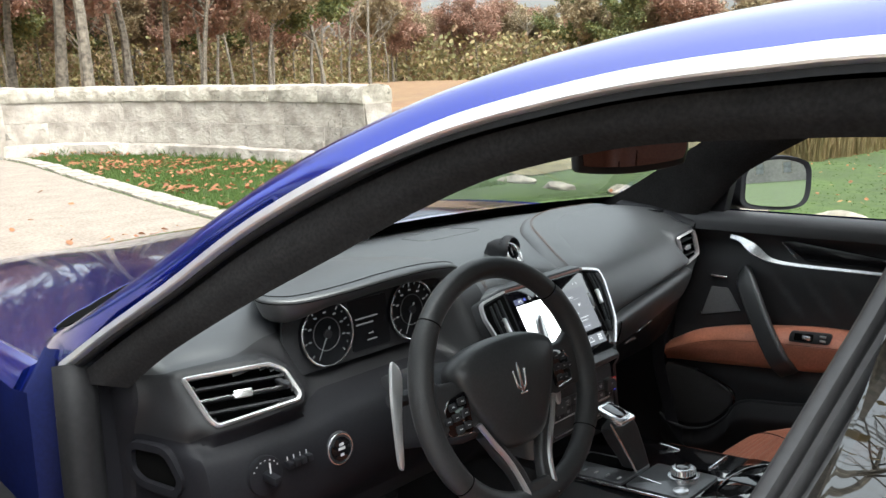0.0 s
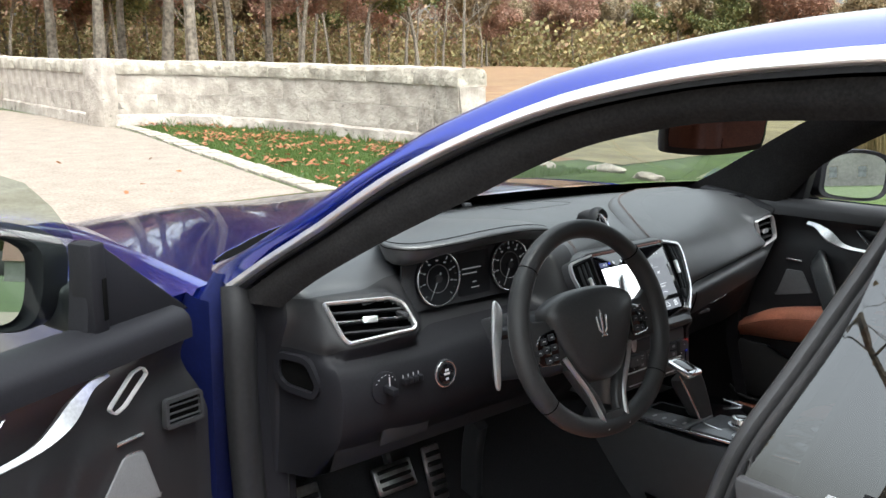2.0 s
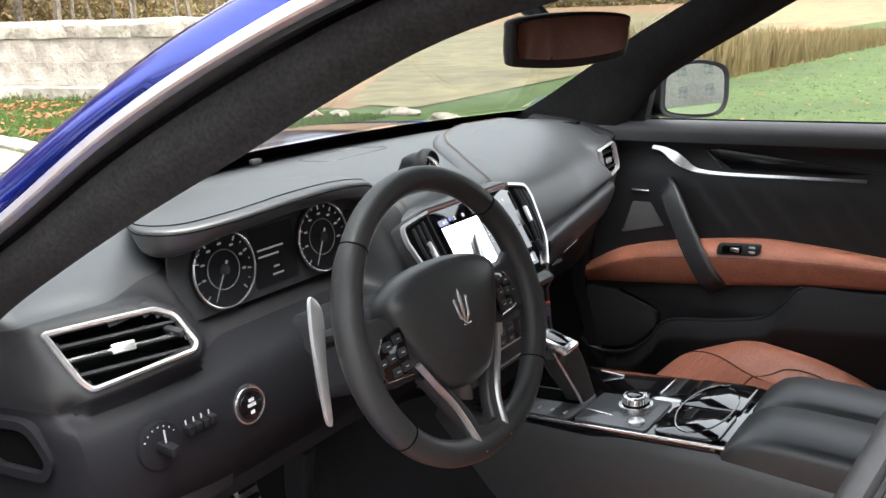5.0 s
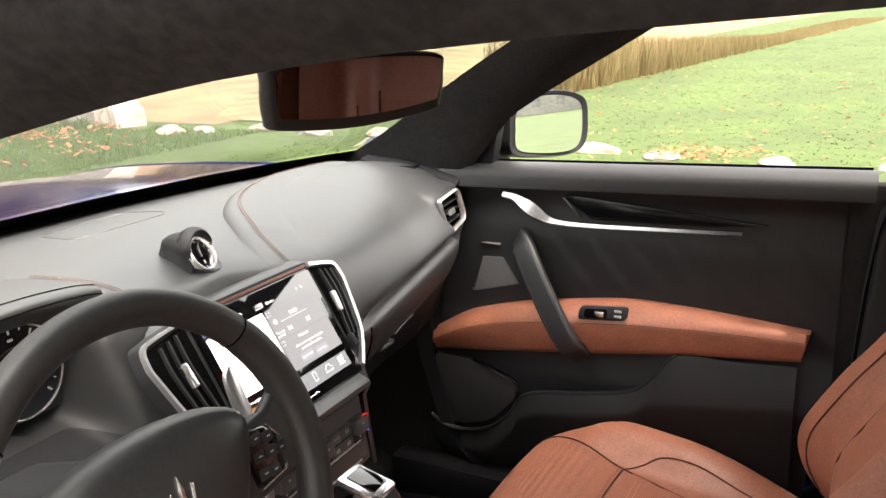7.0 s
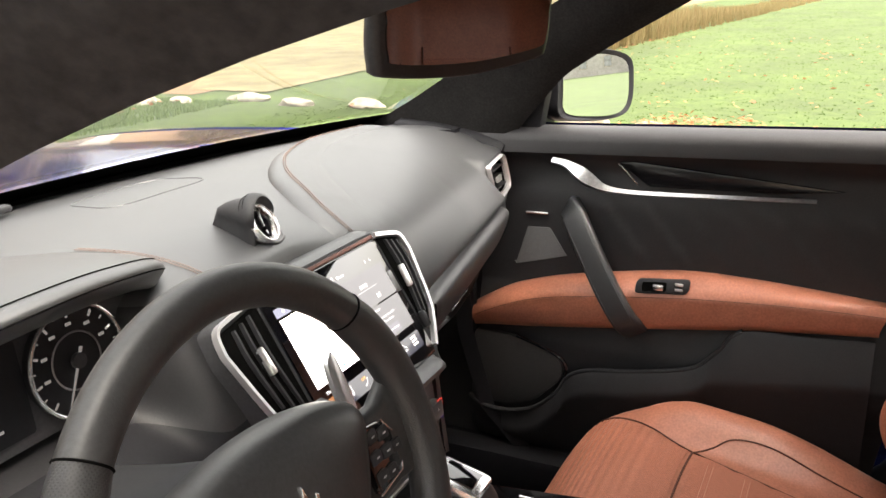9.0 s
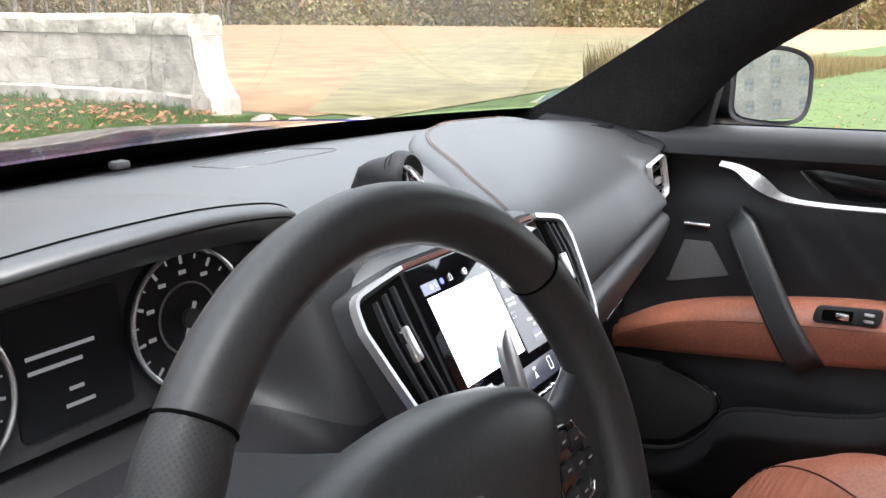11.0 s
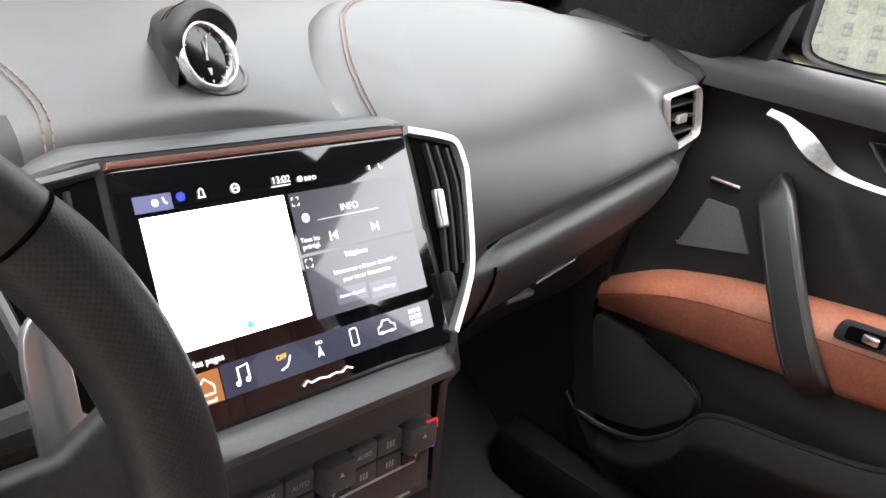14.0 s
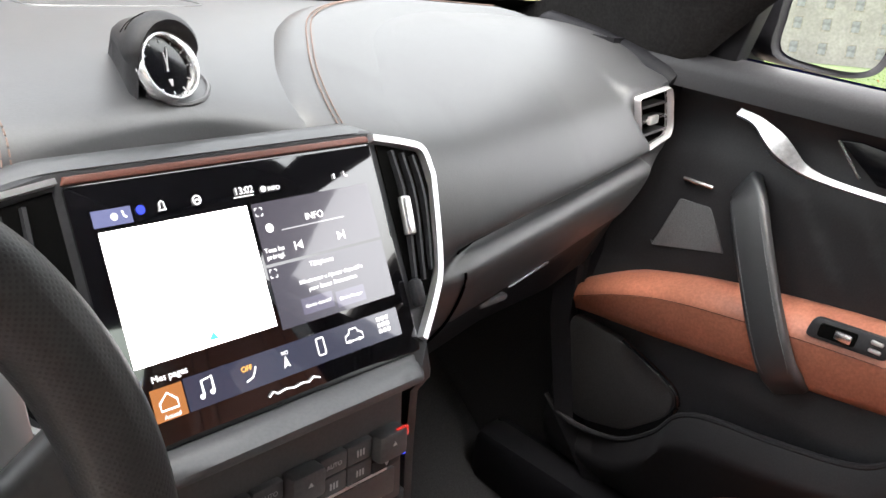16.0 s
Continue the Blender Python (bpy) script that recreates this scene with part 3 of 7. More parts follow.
spots = []
while len(spots) < 9000:
    x, y = rng.uniform(3.1, 7.2), 6.0 + 9.6 * rng.random() ** 1.1
    if y > 7.6 and inside(x, y) or y <= 7.6 and 3.5 < x < 7.0:
        spots.append((x, y, 1.0 + 1.0 * (noise.noise(Vector((x, y, 0)) * 1.4) > 0.25)))
blades("verge_grass", BLADES, spots, 0.042, 0.006, 4, "tufts of green grass before the wall")
foot = []
for p in near:
    if p.y < 15.2:
        for _ in range(3):
            foot.append((p.x - 0.33 + rng.uniform(-0.1, 0.04), p.y + rng.uniform(-0.1, 0.1), rng.choice((0.6, 0.9, 1.5))))
blades("wall_foot_grass", BLADES, foot, 0.10, 0.008, 6, "longer weeds along the foot of the wall", 0.7)
lawn = []
for _ in range(9000):
    f = rng.random() ** 1.7
    lawn.append((5.2 + 26 * f, rng.uniform(-5.0 - 12 * f, 5.2 - 3.0 * f), 0.7 + 0.3 * f))
LAWN = leafy("lawn_blades", [(0.044, 0.080, 0.010), (0.052, 0.092, 0.012), (0.060, 0.098, 0.015), (0.048, 0.086, 0.011)])
blades("lawn_grass", LAWN, lawn, 0.011, 0.010, 3, "short green lawn grass beside the car")
reed = []
for i in range(2600):
    f = rng.random() ** 1.5
    x = 11.5 + 42 * f
    reed.append((x, 4.5 - 0.085 * (x - 11.5) + rng.uniform(-0.6, 0.5 + 0.02 * x), (1.2 - 1.0 * min(1, f * 2.2)) * rng.uniform(0.6, 1.1)))
blades("reeds", REEDS, reed, 0.62, 0.006, 12, "dry straw-coloured reeds standing in a strip", 0.25)


def scatter(name, spots, size, label):
    bm = bmesh.new()
    for x, y, z in spots:
        a = rng.uniform(0, 6.28)
        u = Vector((math.cos(a), math.sin(a), rng.uniform(-0.3, 0.5))) * size * rng.uniform(0.6, 1.3)
        w = Vector((-math.sin(a), math.cos(a), rng.uniform(-0.2, 0.6))) * size * rng.uniform(0.4, 0.8)
        c = Vector((x, y, z))
        v = [bm.verts.new(c + o) for o in (u, u * 0.45 + w * 0.7 + Vector((0, 0, size * 0.2)), u * -0.1 + w, -u * 0.75 + w * 0.25, -u, u * -0.2 - w * 0.9, u * 0.5 - w * 0.5)]
        bm.faces.new(v)
    return part(name, bm, FALLEN, None, label, smooth=0, kind="stuff", category="leaves")


some = []
while len(some) < 900:
    x, y = rng.uniform(3.3, 7.1), 6.4 + 9.0 * rng.random()
    if inside(x, y) and (noise.noise(Vector((x * 0.9, y * 0.9, 3))) > 0.08 or rng.random() < 0.16):
        some.append((x, y, 0.05 + 0.03 * rng.random()))
some += [(rng.uniform(1.4, 3.0), rng.uniform(6, 13), 0.03) for _ in range(7)]
some += [(rng.gauss(2.3, 0.22), rng.gauss(6.3, 0.15), 0.03) for _ in range(12)]
scatter("fallen_leaves", some, 0.043, "rust-coloured fallen leaves lying on the verge grass")
some = [(rng.uniform(5.5, 17), rng.uniform(-4, 4.5), 0.05) for _ in range(420)]
some += [(rng.gauss(6.6, 0.2), rng.gauss(0.95, 0.25), 0.07) for _ in range(160)]
scatter("lawn_leaves", some, 0.03, "small orange leaves scattered over the lawn")


def rock(at, size, seed):
    bm = bmesh.new()
    bmesh.ops.create_icosphere(bm, subdivisions=3, radius=1.0)
    for v in bm.verts:
        v.co *= 1 + 0.35 * noise.noise(v.co * 1.3 + Vector((seed, 0, 0)))
        v.co = Vector((v.co.x * size[0], v.co.y * size[1], max(-0.3, v.co.z) * size[2])) + Vector(at)
    return part("rock", bm, EDGE, None, "low pale field stone half sunk in grass", category="stone", group="stones along the bank")


for i, (x, y) in enumerate([(6.35, 0.35), (6.45, 1.3), (6.6, 1.95), (6.5, -0.6), (6.75, 2.8), (6.9, 3.7), (6.95, 4.4), (6.85, 5.2), (7.05, 6.0), (6.7, 6.7), (6.5, 7.0)]):
    rock((x + 0.15, y, 0.01), (rng.uniform(0.08, 0.17), rng.uniform(0.12, 0.26), rng.uniform(0.04, 0.085)), i * 3.7)


PANEGREY = mat("grey_window_glass", (0.30, 0.31, 0.31), 0.15, grain=0.3, scale=2)


def house(at, turn, size, wall_mat, roof_mat, label, cols):
    """A plain house: walls, a pitched roof, and rows of windows in the front."""
    w, d, h = size
    h0 = thing("house", at, label, "house")
    m = Matrix.Translation(at) @ Matrix.Rotation(turn, 4, "Z")
    to = lambda x, y, z: m @ Vector((x, y, z))
    part("wall", loft([[to(x, y, z) for x, y in ((-w / 2, -d / 2), (w / 2, -d / 2), (w / 2, d / 2), (-w / 2, d / 2))] for z in (-.1, h)], ring=True, caps=True), wall_mat, h0)
    part("roof", loft([[to(x, -d / 2 - .4, h), to(x, 0, h + d * .42), to(x, d / 2 + .4, h), to(x, 0, h + .05)] for x in (-w / 2 - .4, w / 2 + .4)], ring=True, caps=True), roof_mat, h0)
    for k in range(cols):
        x = (k + .5) / cols * w - w / 2
        for z in ([1.5] if h < 4 else [1.7, 4.5, 7.0]):
            win = part("window", loft([[to(x + a, -d / 2 - q, z + b) for a, b in ((-.55, -.75), (.55, -.75), (.55, .75), (-.55, .75))] for q in (0, .06)], ring=True, caps=True), COPE, h0)
            part("pane", loft([[to(x + a, -d / 2 - q, z + b) for a, b in ((-.45, -.65), (.45, -.65), (.45, .65), (-.45, .65))] for q in (.05, .075)], ring=True, caps=True), PANEGREY, win)
    return h0


TILE = mat("brown_roof_tiles", (0.16, 0.085, 0.06), 0.8, grain=0.3, scale=8, bump=0.5, bscale=30)
RENDERWALL = mat("pale_rendered_wall", (0.42, 0.40, 0.36), 0.9, grain=0.12, scale=3, bump=0.2, bscale=40, stain=0.25)
house((-150, -66, 0), radians(-67), (24, 9, 3.4), RENDERWALL, TILE, "low pale house with a brown tiled roof", 7)
house((40, -112, 0), radians(196), (64, 12, 9.5), RENDERWALL, TILE, "large pale house with rows of windows behind the drive", 20)


# ---- the car: shell ----
car = thing("car", (0, -0.7, 0), "blue saloon car with black and tan leather cabin, driver door open", "car")


def mirrored(pts):
    return [Vector((-p[0], p[1], p[2])) for p in pts]


RAIL = [(-.795, .383, .984), (-.770, .300, 1.042), (-.742, .192, 1.110), (-.713, .093, 1.178), (-.691, .003, 1.228), (-.674, -.095, 1.271), (-.661, -.176, 1.300), (-.652, -.262, 1.322), (-.645, -.355, 1.340), (-.640, -.450, 1.351), (-.637, -.560, 1.358), (-.640, -.85, 1.360), (-.655, -1.15, 1.335), (-.68, -1.5, 1.25), (-.71, -1.85, 1.12)]
EDGES = [(-.800, .600, .985), (-.768, .470, 1.050), (-.728, .330, 1.130), (-.690, .190, 1.210), (-.650, .055, 1.278), (-.618, -.06, 1.322), (-.590, -.16, 1.352), (-.562, -.27, 1.374), (-.540, -.38, 1.390), (-.525, -.50, 1.401), (-.515, -.63, 1.408), (-.51, -.90, 1.408), (-.53, -1.2, 1.385), (-.57, -1.55, 1.30), (-.62, -1.9, 1.16)]
INNER = [(-.735, .300, .965), (-.720, .232, 1.016), (-.703, .155, 1.064), (-.681, .072, 1.113), (-.656, -.03, 1.168), (-.636, -.12, 1.217), (-.622, -.20, 1.253), (-.611, -.28, 1.276), (-.606, -.353, 1.290), (-.602, -.45, 1.298), (-.600, -.56, 1.303), (-.60, -.85, 1.305), (-.61, -1.15, 1.285), (-.63, -1.5, 1.21), (-.66, -1.85, 1.09)]
rail, wedge, inner = spline(RAIL, 4), spline(EDGES, 4), spline(INNER, 4)
SHARE = [.34, .38, .41, .42, .53, .63, .73, .87, .97, 1, 1, 1, 1, 1, 1]
lead = spline([Vector((-.752, .525, .986))] + [Vector(r).lerp(Vector(w), f) for r, w, f in zip(RAIL, EDGES, SHARE)][1:], 4)
rise = [.05 * max(0, min(1, (p.z - 1.0) / .1)) * max(0, min(1, (p.y + .5) / .25)) for p in rail]
for side in (-1, 1):
    if side < 0:
        R, W, T = rail, lead, inner
    else:
        R, W, T = ([q + Vector((0, 0, d)) for q, d in zip(mirrored(p), rise)] for p in (rail, wedge, inner))
        W = mirrored(wedge)
    out = Vector((side, 0, 0.55)).normalized()
    rows = []
    for r, w in zip(R, W):
        a = r + Vector((-side * 0.0025, 0, 0.002))
        rows.append([a - out * 0.003, a + out * 0.0035, a.lerp(w, 0.2) + out * 0.008, a.lerp(w, 0.5) + out * 0.012, a.lerp(w, 0.8) + out * 0.008, w, w + Vector((-side * 0.010, 0, 0.0015))])
    part("roof_rail", loft(rows), PAINT, car, "glossy blue windscreen pillar and roof rail", smooth=60)
    strip = [(-0.007, -0.012), (0.0100, -0.012), (0.0108, 0.0035), (0.0095, 0.0055), (-0.0055, 0.0020), (-0.007, 0.0)]
    part("window_trim", sweep(R, [(-side * a, b) for a, b in strip], up=out), BRIGHT, car, "bright satin metal window trim strip")
    rows = []
    for r, t in zip(R, T):
        a = r + Vector((0, 0, -0.0125))
        b = r.lerp(t, 0.22) + Vector((side * 0.004, 0, -0.004))
        rows.append([a + out * 0.003, a + Vector((0, 0, -0.006)) + out * 0.004, b, b + Vector((-side * 0.01, 0.002, 0.004))])
    part("door_seal", loft(rows), RUBBER, car, "black rubber door seal", smooth=80)
    rows = []
    for r, w, t in zip(R, W, T):
        a = r.lerp(t, 0.22) + Vector((side * -0.002, 0, -0.008))
        wi = w + Vector((-side * 0.02, -0.01, -0.018)) if side < 0 else w + Vector((-0.034, 0.012, -0.006))
        bulge = t + Vector((side * 0.012, 0, -0.004))
        rows.append([a, a.lerp(t, 0.35) + Vector((side * 0.012, 0, -0.006)), a.lerp(t, 0.7) + Vector((side * 0.012, 0, -0.005)), bulge, t + Vector((-side * 0.004, 0.01, 0.004)), t.lerp(wi, 0.3) + Vector((-side * 0.008, 0, -0.006)), t.lerp(wi, 0.7) + Vector((-side * 0.006, 0, -0.006)), wi])
    part("pillar_trim", loft(rows), TRIM, car, "soft black pillar and roof edge trim", smooth=60)

# roof skin, headliner, windscreen, rear window
top = wedge[20:49]
ltop = lead[20:49]
rows = [[(q if f > 0 else Vector((-p.x, p.y, p.z))).lerp(Vector((0, p.y, p.z)), 1 - abs(f)) + Vector((0, 0.16 * (1 - f * f) * max(0, 1 - i / 10), 0.014 * (1 - f * f) - (0.0 if abs(f) < 1 else 0.0015))) for f in (1, .8, .55, .25, 0, -.25, -.55, -.8, -1)] for i, (p, q) in enumerate(zip(top, ltop))]
part("roof", loft(rows), PAINT, car, "glossy blue roof", smooth=60)
rows = [[Vector((p.x * f, p.y - 0.02 + 0.14 * (1 - f * f) * max(0, 1 - i / 10), min(p.z - 0.05, 1.335) + 0.02 * (1 - f * f))) for f in (1.04, .8, .55, .25, 0, -.25, -.55, -.8, -1.04)] for i, p in enumerate(top)]
part("headliner", loft(rows), TRIM, car, "dark cloth headliner", smooth=60)
rows = []
for i, (p, q) in enumerate(zip(wedge[:22], lead)):
    k = 1 - i / 34
    rows.append([Vector((p.x * f * 0.995 if f < 0 else q.x * f * 0.995, (p.y if f < 0.3 else p.y + (q.y - p.y) * (f - 0.3) / 0.7) + 0.155 * k * (1 - f * f) ** (1.5 if f > 0 else 1), (p.z if f < 0.3 else p.z + (q.z - p.z) * (f - 0.3) / 0.7) + 0.006 * (1 - f * f))) for f in (1, .86, .7, .5, .25, 0, -.25, -.5, -.7, -.86, -1)])
ws = part("windscreen", loft(rows[2:]), SCREEN, car, "clear curved windscreen glass", smooth=60)
ws.visible_shadow = False
frit = [[a.lerp(b, k) + Vector((0, -.004, -.003)) for a, b in zip(rows[0], rows[2])] for k in (-.15, .25, .6, 1.03)]
part("windscreen_border", loft(frit), DEEPBLACK, car, "black printed border at the windscreen foot", smooth=60)
last = wedge[48:]
rows = [[Vector((p.x * f * 0.99, p.y - 0.10 * (1 - f * f), p.z + 0.03 * (1 - f * f))) for f in (1, .6, .2, -.2, -.6, -1)] for p in last]
rw = part("rear_window", loft(rows), SMOKE, car, "tinted rear window", smooth=60)
rw.visible_shadow = False


def ywin(x):
    """The line where windscreen and dashboard meet."""
    return 0.585 + 0.15 * (1 - (x / 0.76) ** 2) - 0.075 * max(0, (-x - 0.45) / 0.285) ** 1.2


xs = [-0.71 + 0.05 * i for i in range(31)]
rows = [[Vector((x, ywin(x) - 0.01, 0.992 - dip)), Vector((x, ywin(x) + 0.03, 0.997 - dip)), Vector((x, ywin(x) + 0.05, 0.975 - dip)), Vector((x, ywin(x) + 0.10, 0.945)), Vector((x, ywin(x) + 0.16, 0.93)), Vector((x, ywin(x) - 0.01, 0.94))] for x, dip in ((x, 0.035 * max(0, min(1, (-x - 0.40) / 0.12))) for x in xs)]
for s in (1,):
    foot_path = spline([(s * .728, .285, .955), (s * .732, .36, .972), (s * .738, .44, .982), (s * .75, .52, .985)], 6)
    part("pillar_foot", tube(foot_path, .026, 12, r2=.026, scale=[.8] + [1] * 17 + [.7]), LOWER, car, "black corner trim where the pillar meets the dashboard", smooth=60)
part("cowl", loft(rows, ring=True, caps=True), DEEPBLACK, car, "black plastic scuttle below the windscreen")
for x0, x1, dy in ((-0.42, 0.12, 0.0), (0.05, 0.70, 0.012)):
    path = [Vector((x0 + (x1 - x0) * f, ywin(x0 + (x1 - x0) * f) + 0.062 + dy * (1 - f), 0.968 + 0.008 * math.sin(f * 2.2))) for f in [i / 12 for i in range(13)]]
    part("wiper", tube(path, 0.009, 6, scale=[0.7] * 2 + [1.2] * 9 + [0.7] * 2), RUBBER, car, "black windscreen wiper")


def hood_z(x, y):
    f = (y - 0.7) / 1.25
    crown = 0.020 * (1 - (x / 0.78) ** 2) + 0.008 * math.exp(-((abs(x) - 0.44) / 0.14) ** 2)
    return 0.969 + crown - 0.035 * f - 0.17 * max(0, f) ** 3


rows = []
for j in range(19):
    f = (j / 18) ** 1.7
    row = []
    for i in range(29):
        u = -1 + 2 * i / 28
        y0 = 0.668 + 0.150 * (1 - u * u) - 0.26 * max(0, min(1, (abs(u) - 0.60) / 0.28)) ** 1.3
        x = u * (0.79 - 0.10 * f ** 2)
        y = y0 + (1.86 - 0.28 * u * u - y0) * f
        row.append(Vector((x, y, hood_z(x, y))))
    rows.append(row)
rows = [r + [p - Vector((0, 0, 0.018)) for p in reversed(r)] for r in rows]
part("bonnet", loft(rows, ring=True, caps=True), PAINT, car, "dark blue bonnet mirroring the sky and branches", smooth=50)


def side_x(z, y=0.0):
    """Half width of the body at a height."""
    z = max(0.18, min(1.0, z))
    tab = [(0.18, 0.82), (0.28, 0.88), (0.36, 0.905), (0.55, 0.925), (0.72, 0.928), (0.82, 0.905), (0.90, 0.865), (0.95, 0.825), (1.0, 0.800)]
    for (a, p), (b, q) in zip(tab, tab[1:]):
        if a <= z <= b:
            w = p + (q - p) * (z - a) / (b - a)
            break
    return w - 0.02 * max(0, y - 1.2) ** 2 * 1.6 - 0.022 * max(0, -1.9 - y) ** 2 * 1.6


def arch(y, yc):
    """The lower edge of the panel over a wheel."""
    d = abs(y - yc)
    return max(0.20, 0.33 + math.sqrt(max(0, 0.37 ** 2 - d * d))) if d < 0.37 else 0.20


AXLE_F, AXLE_R = 1.02, -1.98
for side in (-1, 1):
    rows = []
    for j in range(33):
        y = 0.43 + (1.70 - 0.43) * j / 32
        lo = arch(y, AXLE_F)
        hi = 0.966 - 0.035 * max(0, (y - 0.7) / 1.25) - 0.17 * max(0, (y - 0.7) / 1.25) ** 3
        row = []
        for i in range(11):
            z = lo + (hi - lo) * i / 10
            row.append(Vector((side * side_x(z, y), y, z)))
        row.append(Vector((side * (0.80 - 0.10 * max(0, (y - 0.755) / 1.1) ** 2), y, hi + 0.004)))
        rows.append(row)
    part("front_wing", thick(loft(rows), 0.012 * side), PAINT, car, "glossy blue front wing", smooth=50)
    # air slot in the bonnet's rear corner: shade as a dark sheet, thin raised lip
    crest = spline([(-.724, .585, 0), (-.722, .608, 0), (-.695, .648, 0), (-.665, .675, 0), (-.607, .727, 0), (-.549, .763, 0), (-.46, .80, 0)], 4)
    rows, edge_ = [], []
    for k, q in enumerate(crest):
        f = k / (len(crest) - 1)
        base = Vector((-.712 + .27 * f, .572 + .115 * f, 0))
        q = q.lerp(base, .38)
        edge_.append(q)
        rows.append([Vector((side * -p.x, p.y, hood_z(p.x, p.y) + .004)) for p in (q.lerp(base, g) for g in (0, .25, .5, .75, 1))])
    part("slot_shade", loft(rows), DEEPBLACK, car, "dark sheet as the shade of the slot at the bonnet's rear corner", smooth=60)
    part("slot_lip", tube([Vector((side * -q.x, q.y + .002, hood_z(q.x, q.y) + .002)) for q in edge_], .0025, 8), PAINT, car, "thin blue lip of the slot", smooth=60)

    # hinge pillar with its seal, sill
    rows = [[Vector((side * x, y, z)) for x, y in ((.766, .394), (.77, .397), (.78, .40), (.83, .415), (.885, .428), (side_x(z) - 0.006, .431))] for z in (1.0 if side < 0 else .94, .9, .75, .6, .45, .3)]
    rows = [[Vector((q.x if abs(q.x) < side_x(q.z) - 0.005 else side * (side_x(q.z) - 0.006), q.y, q.z)) for q in r] for r in rows]
    # driver's jamb is body blue with its shade painted in
    part("hinge_pillar", loft(rows), JAMBSHADE if side < 0 else LOWER, car, "dark door jamb", smooth=50)
    seal = [(side * .783, .372, .985), (side * .792, .352, .92), (side * .795, .345, .80), (side * .79, .335, .62), (side * .785, .29, .46), (side * .78, .16, .385), (side * .78, -.15, .375), (side * .78, -.36, .39), (side * .782, -.435, .47), (side * .785, -.452, .62)]
    part("door_seal", tube(spline(seal, 6), 0.021, 12, up=(1, 0, 0), r2=0.028), RUBBER, car, "black rubber seal round the door opening")
    lining = [[Vector((side * x, y + dy, z)) for x, dy in ((.785, 0), (.74, .012), (.70, .012), (.69, .04))] for y, z in ((.36, 1.0), (.348, .90), (.34, .75), (.33, .6), (.285, .45), (.20, .36))]
    part("kick_panel", loft(lining), LOWER, car, "black plastic pillar lining", smooth=60)
    sill = [(.70, .30), (.705, .375), (.78, .382), (.86, .365), (.89, .33), (.905, .28), (.86, .20), (.70, .18)]
    part("sill", loft([[Vector((side * x, y, z)) for x, z in sill] for y in (.43, .1, -.3, -.5, -1.4)], ring=True, caps=True), PAINT if side < 0 else LOWER, car, "painted door sill")

    # rear door and quarter
    def front_y(z):
        return -0.535 - 0.29 * (z - 0.86) if z > 0.70 else -0.4886 - 0.02 * (0.70 - z)
    rows = []
    for i in range(15):
        z = 0.25 + (1.003 - 0.25) * i / 14
        row = []
        for j in range(8):
            y = front_y(z) + (-1.42 - front_y(z)) * j / 7
            row.append(Vector((side * (side_x(z, y) + (0.012 if z < 0.95 else -0.010)), y, z)))
        rows.append(row)
    part("rear_door", thick(loft(rows), 0.02 * side), PAINT, car, "bright blue rear door skin", smooth=50)
    rows = []
    for j in range(31):
        y = -1.43 - (3.10 - 1.43) * j / 30
        lo, hi = arch(y, AXLE_R), 0.995 - 0.03 * max(0, (-y - 2.3)) ** 2
        rows.append([Vector((side * (side_x(lo + (hi - lo) * i / 11, y) + 0.01), y, lo + (hi - lo) * i / 11)) for i in range(12)])
    part("rear_wing", loft(rows), PAINT, car, "blue rear wing", smooth=50)
    strip = [Vector((side * .790, y, 1.012 + 0.012 * max(0, -y - .57))) for y in (-.580, -.7, -1.0, -1.4, -1.8)]
    part("window_trim", sweep(strip, [(-0.010, -0.011), (0.010, -0.011), (0.0115, -0.008), (0.004, 0.008), (-0.010, 0.011)]), BRIGHT, car, "bright metal belt strip")
    PIL = [(.757, -.424, .40), (.757, -.429, .62), (.755, -.437, .80), (.748, -.446, .90), (.738, -.455, .965), (.730, -.471, 1.02), (.702, -.493, 1.08), (.670, -.513, 1.14), (.640, -.533, 1.20), (.598, -.560, 1.29)]
    pil = spline([(side * x, y, z) for x, y, z in PIL], 5)
    aft, outw = Vector((0, -1, 0)), Vector((side * .95, 0, .31))
    lips = [(.006, -.040), (.001, -.014), (0, 0), (.004, .005), (.011, .006), (.0135, .003), (.0145, -.008), (.0175, -.008), (.0185, .004), (.023, .0065), (.0265, .004), (.0275, -.005), (.030, -.005), (.031, .002), (.040, .003)]
    part("door_seal", loft([[q + aft * a + outw * b for a, b in lips] for q in pil]), PILLAR, car, "dark grey centre pillar edge with a double rubber lip", smooth=50)
    jamb = [[Vector((side * x, y, z)) for x, y in ((.752, e - .026), (.757, e - .044), ((.757 + side_x(z)) / 2 - .006, (e - .044 + front_y(z)) / 2), (side_x(z) - .006, front_y(z) - .004))] for z, e in ((.30, -.422), (.62, -.429), (.80, -.437), (.85, -.442), (.88, -.445), (.905, -.447))]
    part("door_jamb", loft(jamb), JAMBSHADE, car, "blue jamb behind the seal, darkened for shade", smooth=60)
    inn = [(side * .695, -.555, .40), (side * .71, -.575, .80), (side * .705, -.59, .96), (side * .675, -.63, 1.09), (side * .64, -.68, 1.225), (side * .61, -.70, 1.31)]
    if side > 0:
        inn = [(x + .012, y + .05, z) for x, y, z in inn]
    part("centre_pillar", sweep(spline(inn, 5), rounded([(-.03, -.075), (.02, -.075), (.02, .075), (-.03, .075)], .012), up=(0, 1, 0.2)), PLASTIC, car, "black plastic centre pillar")
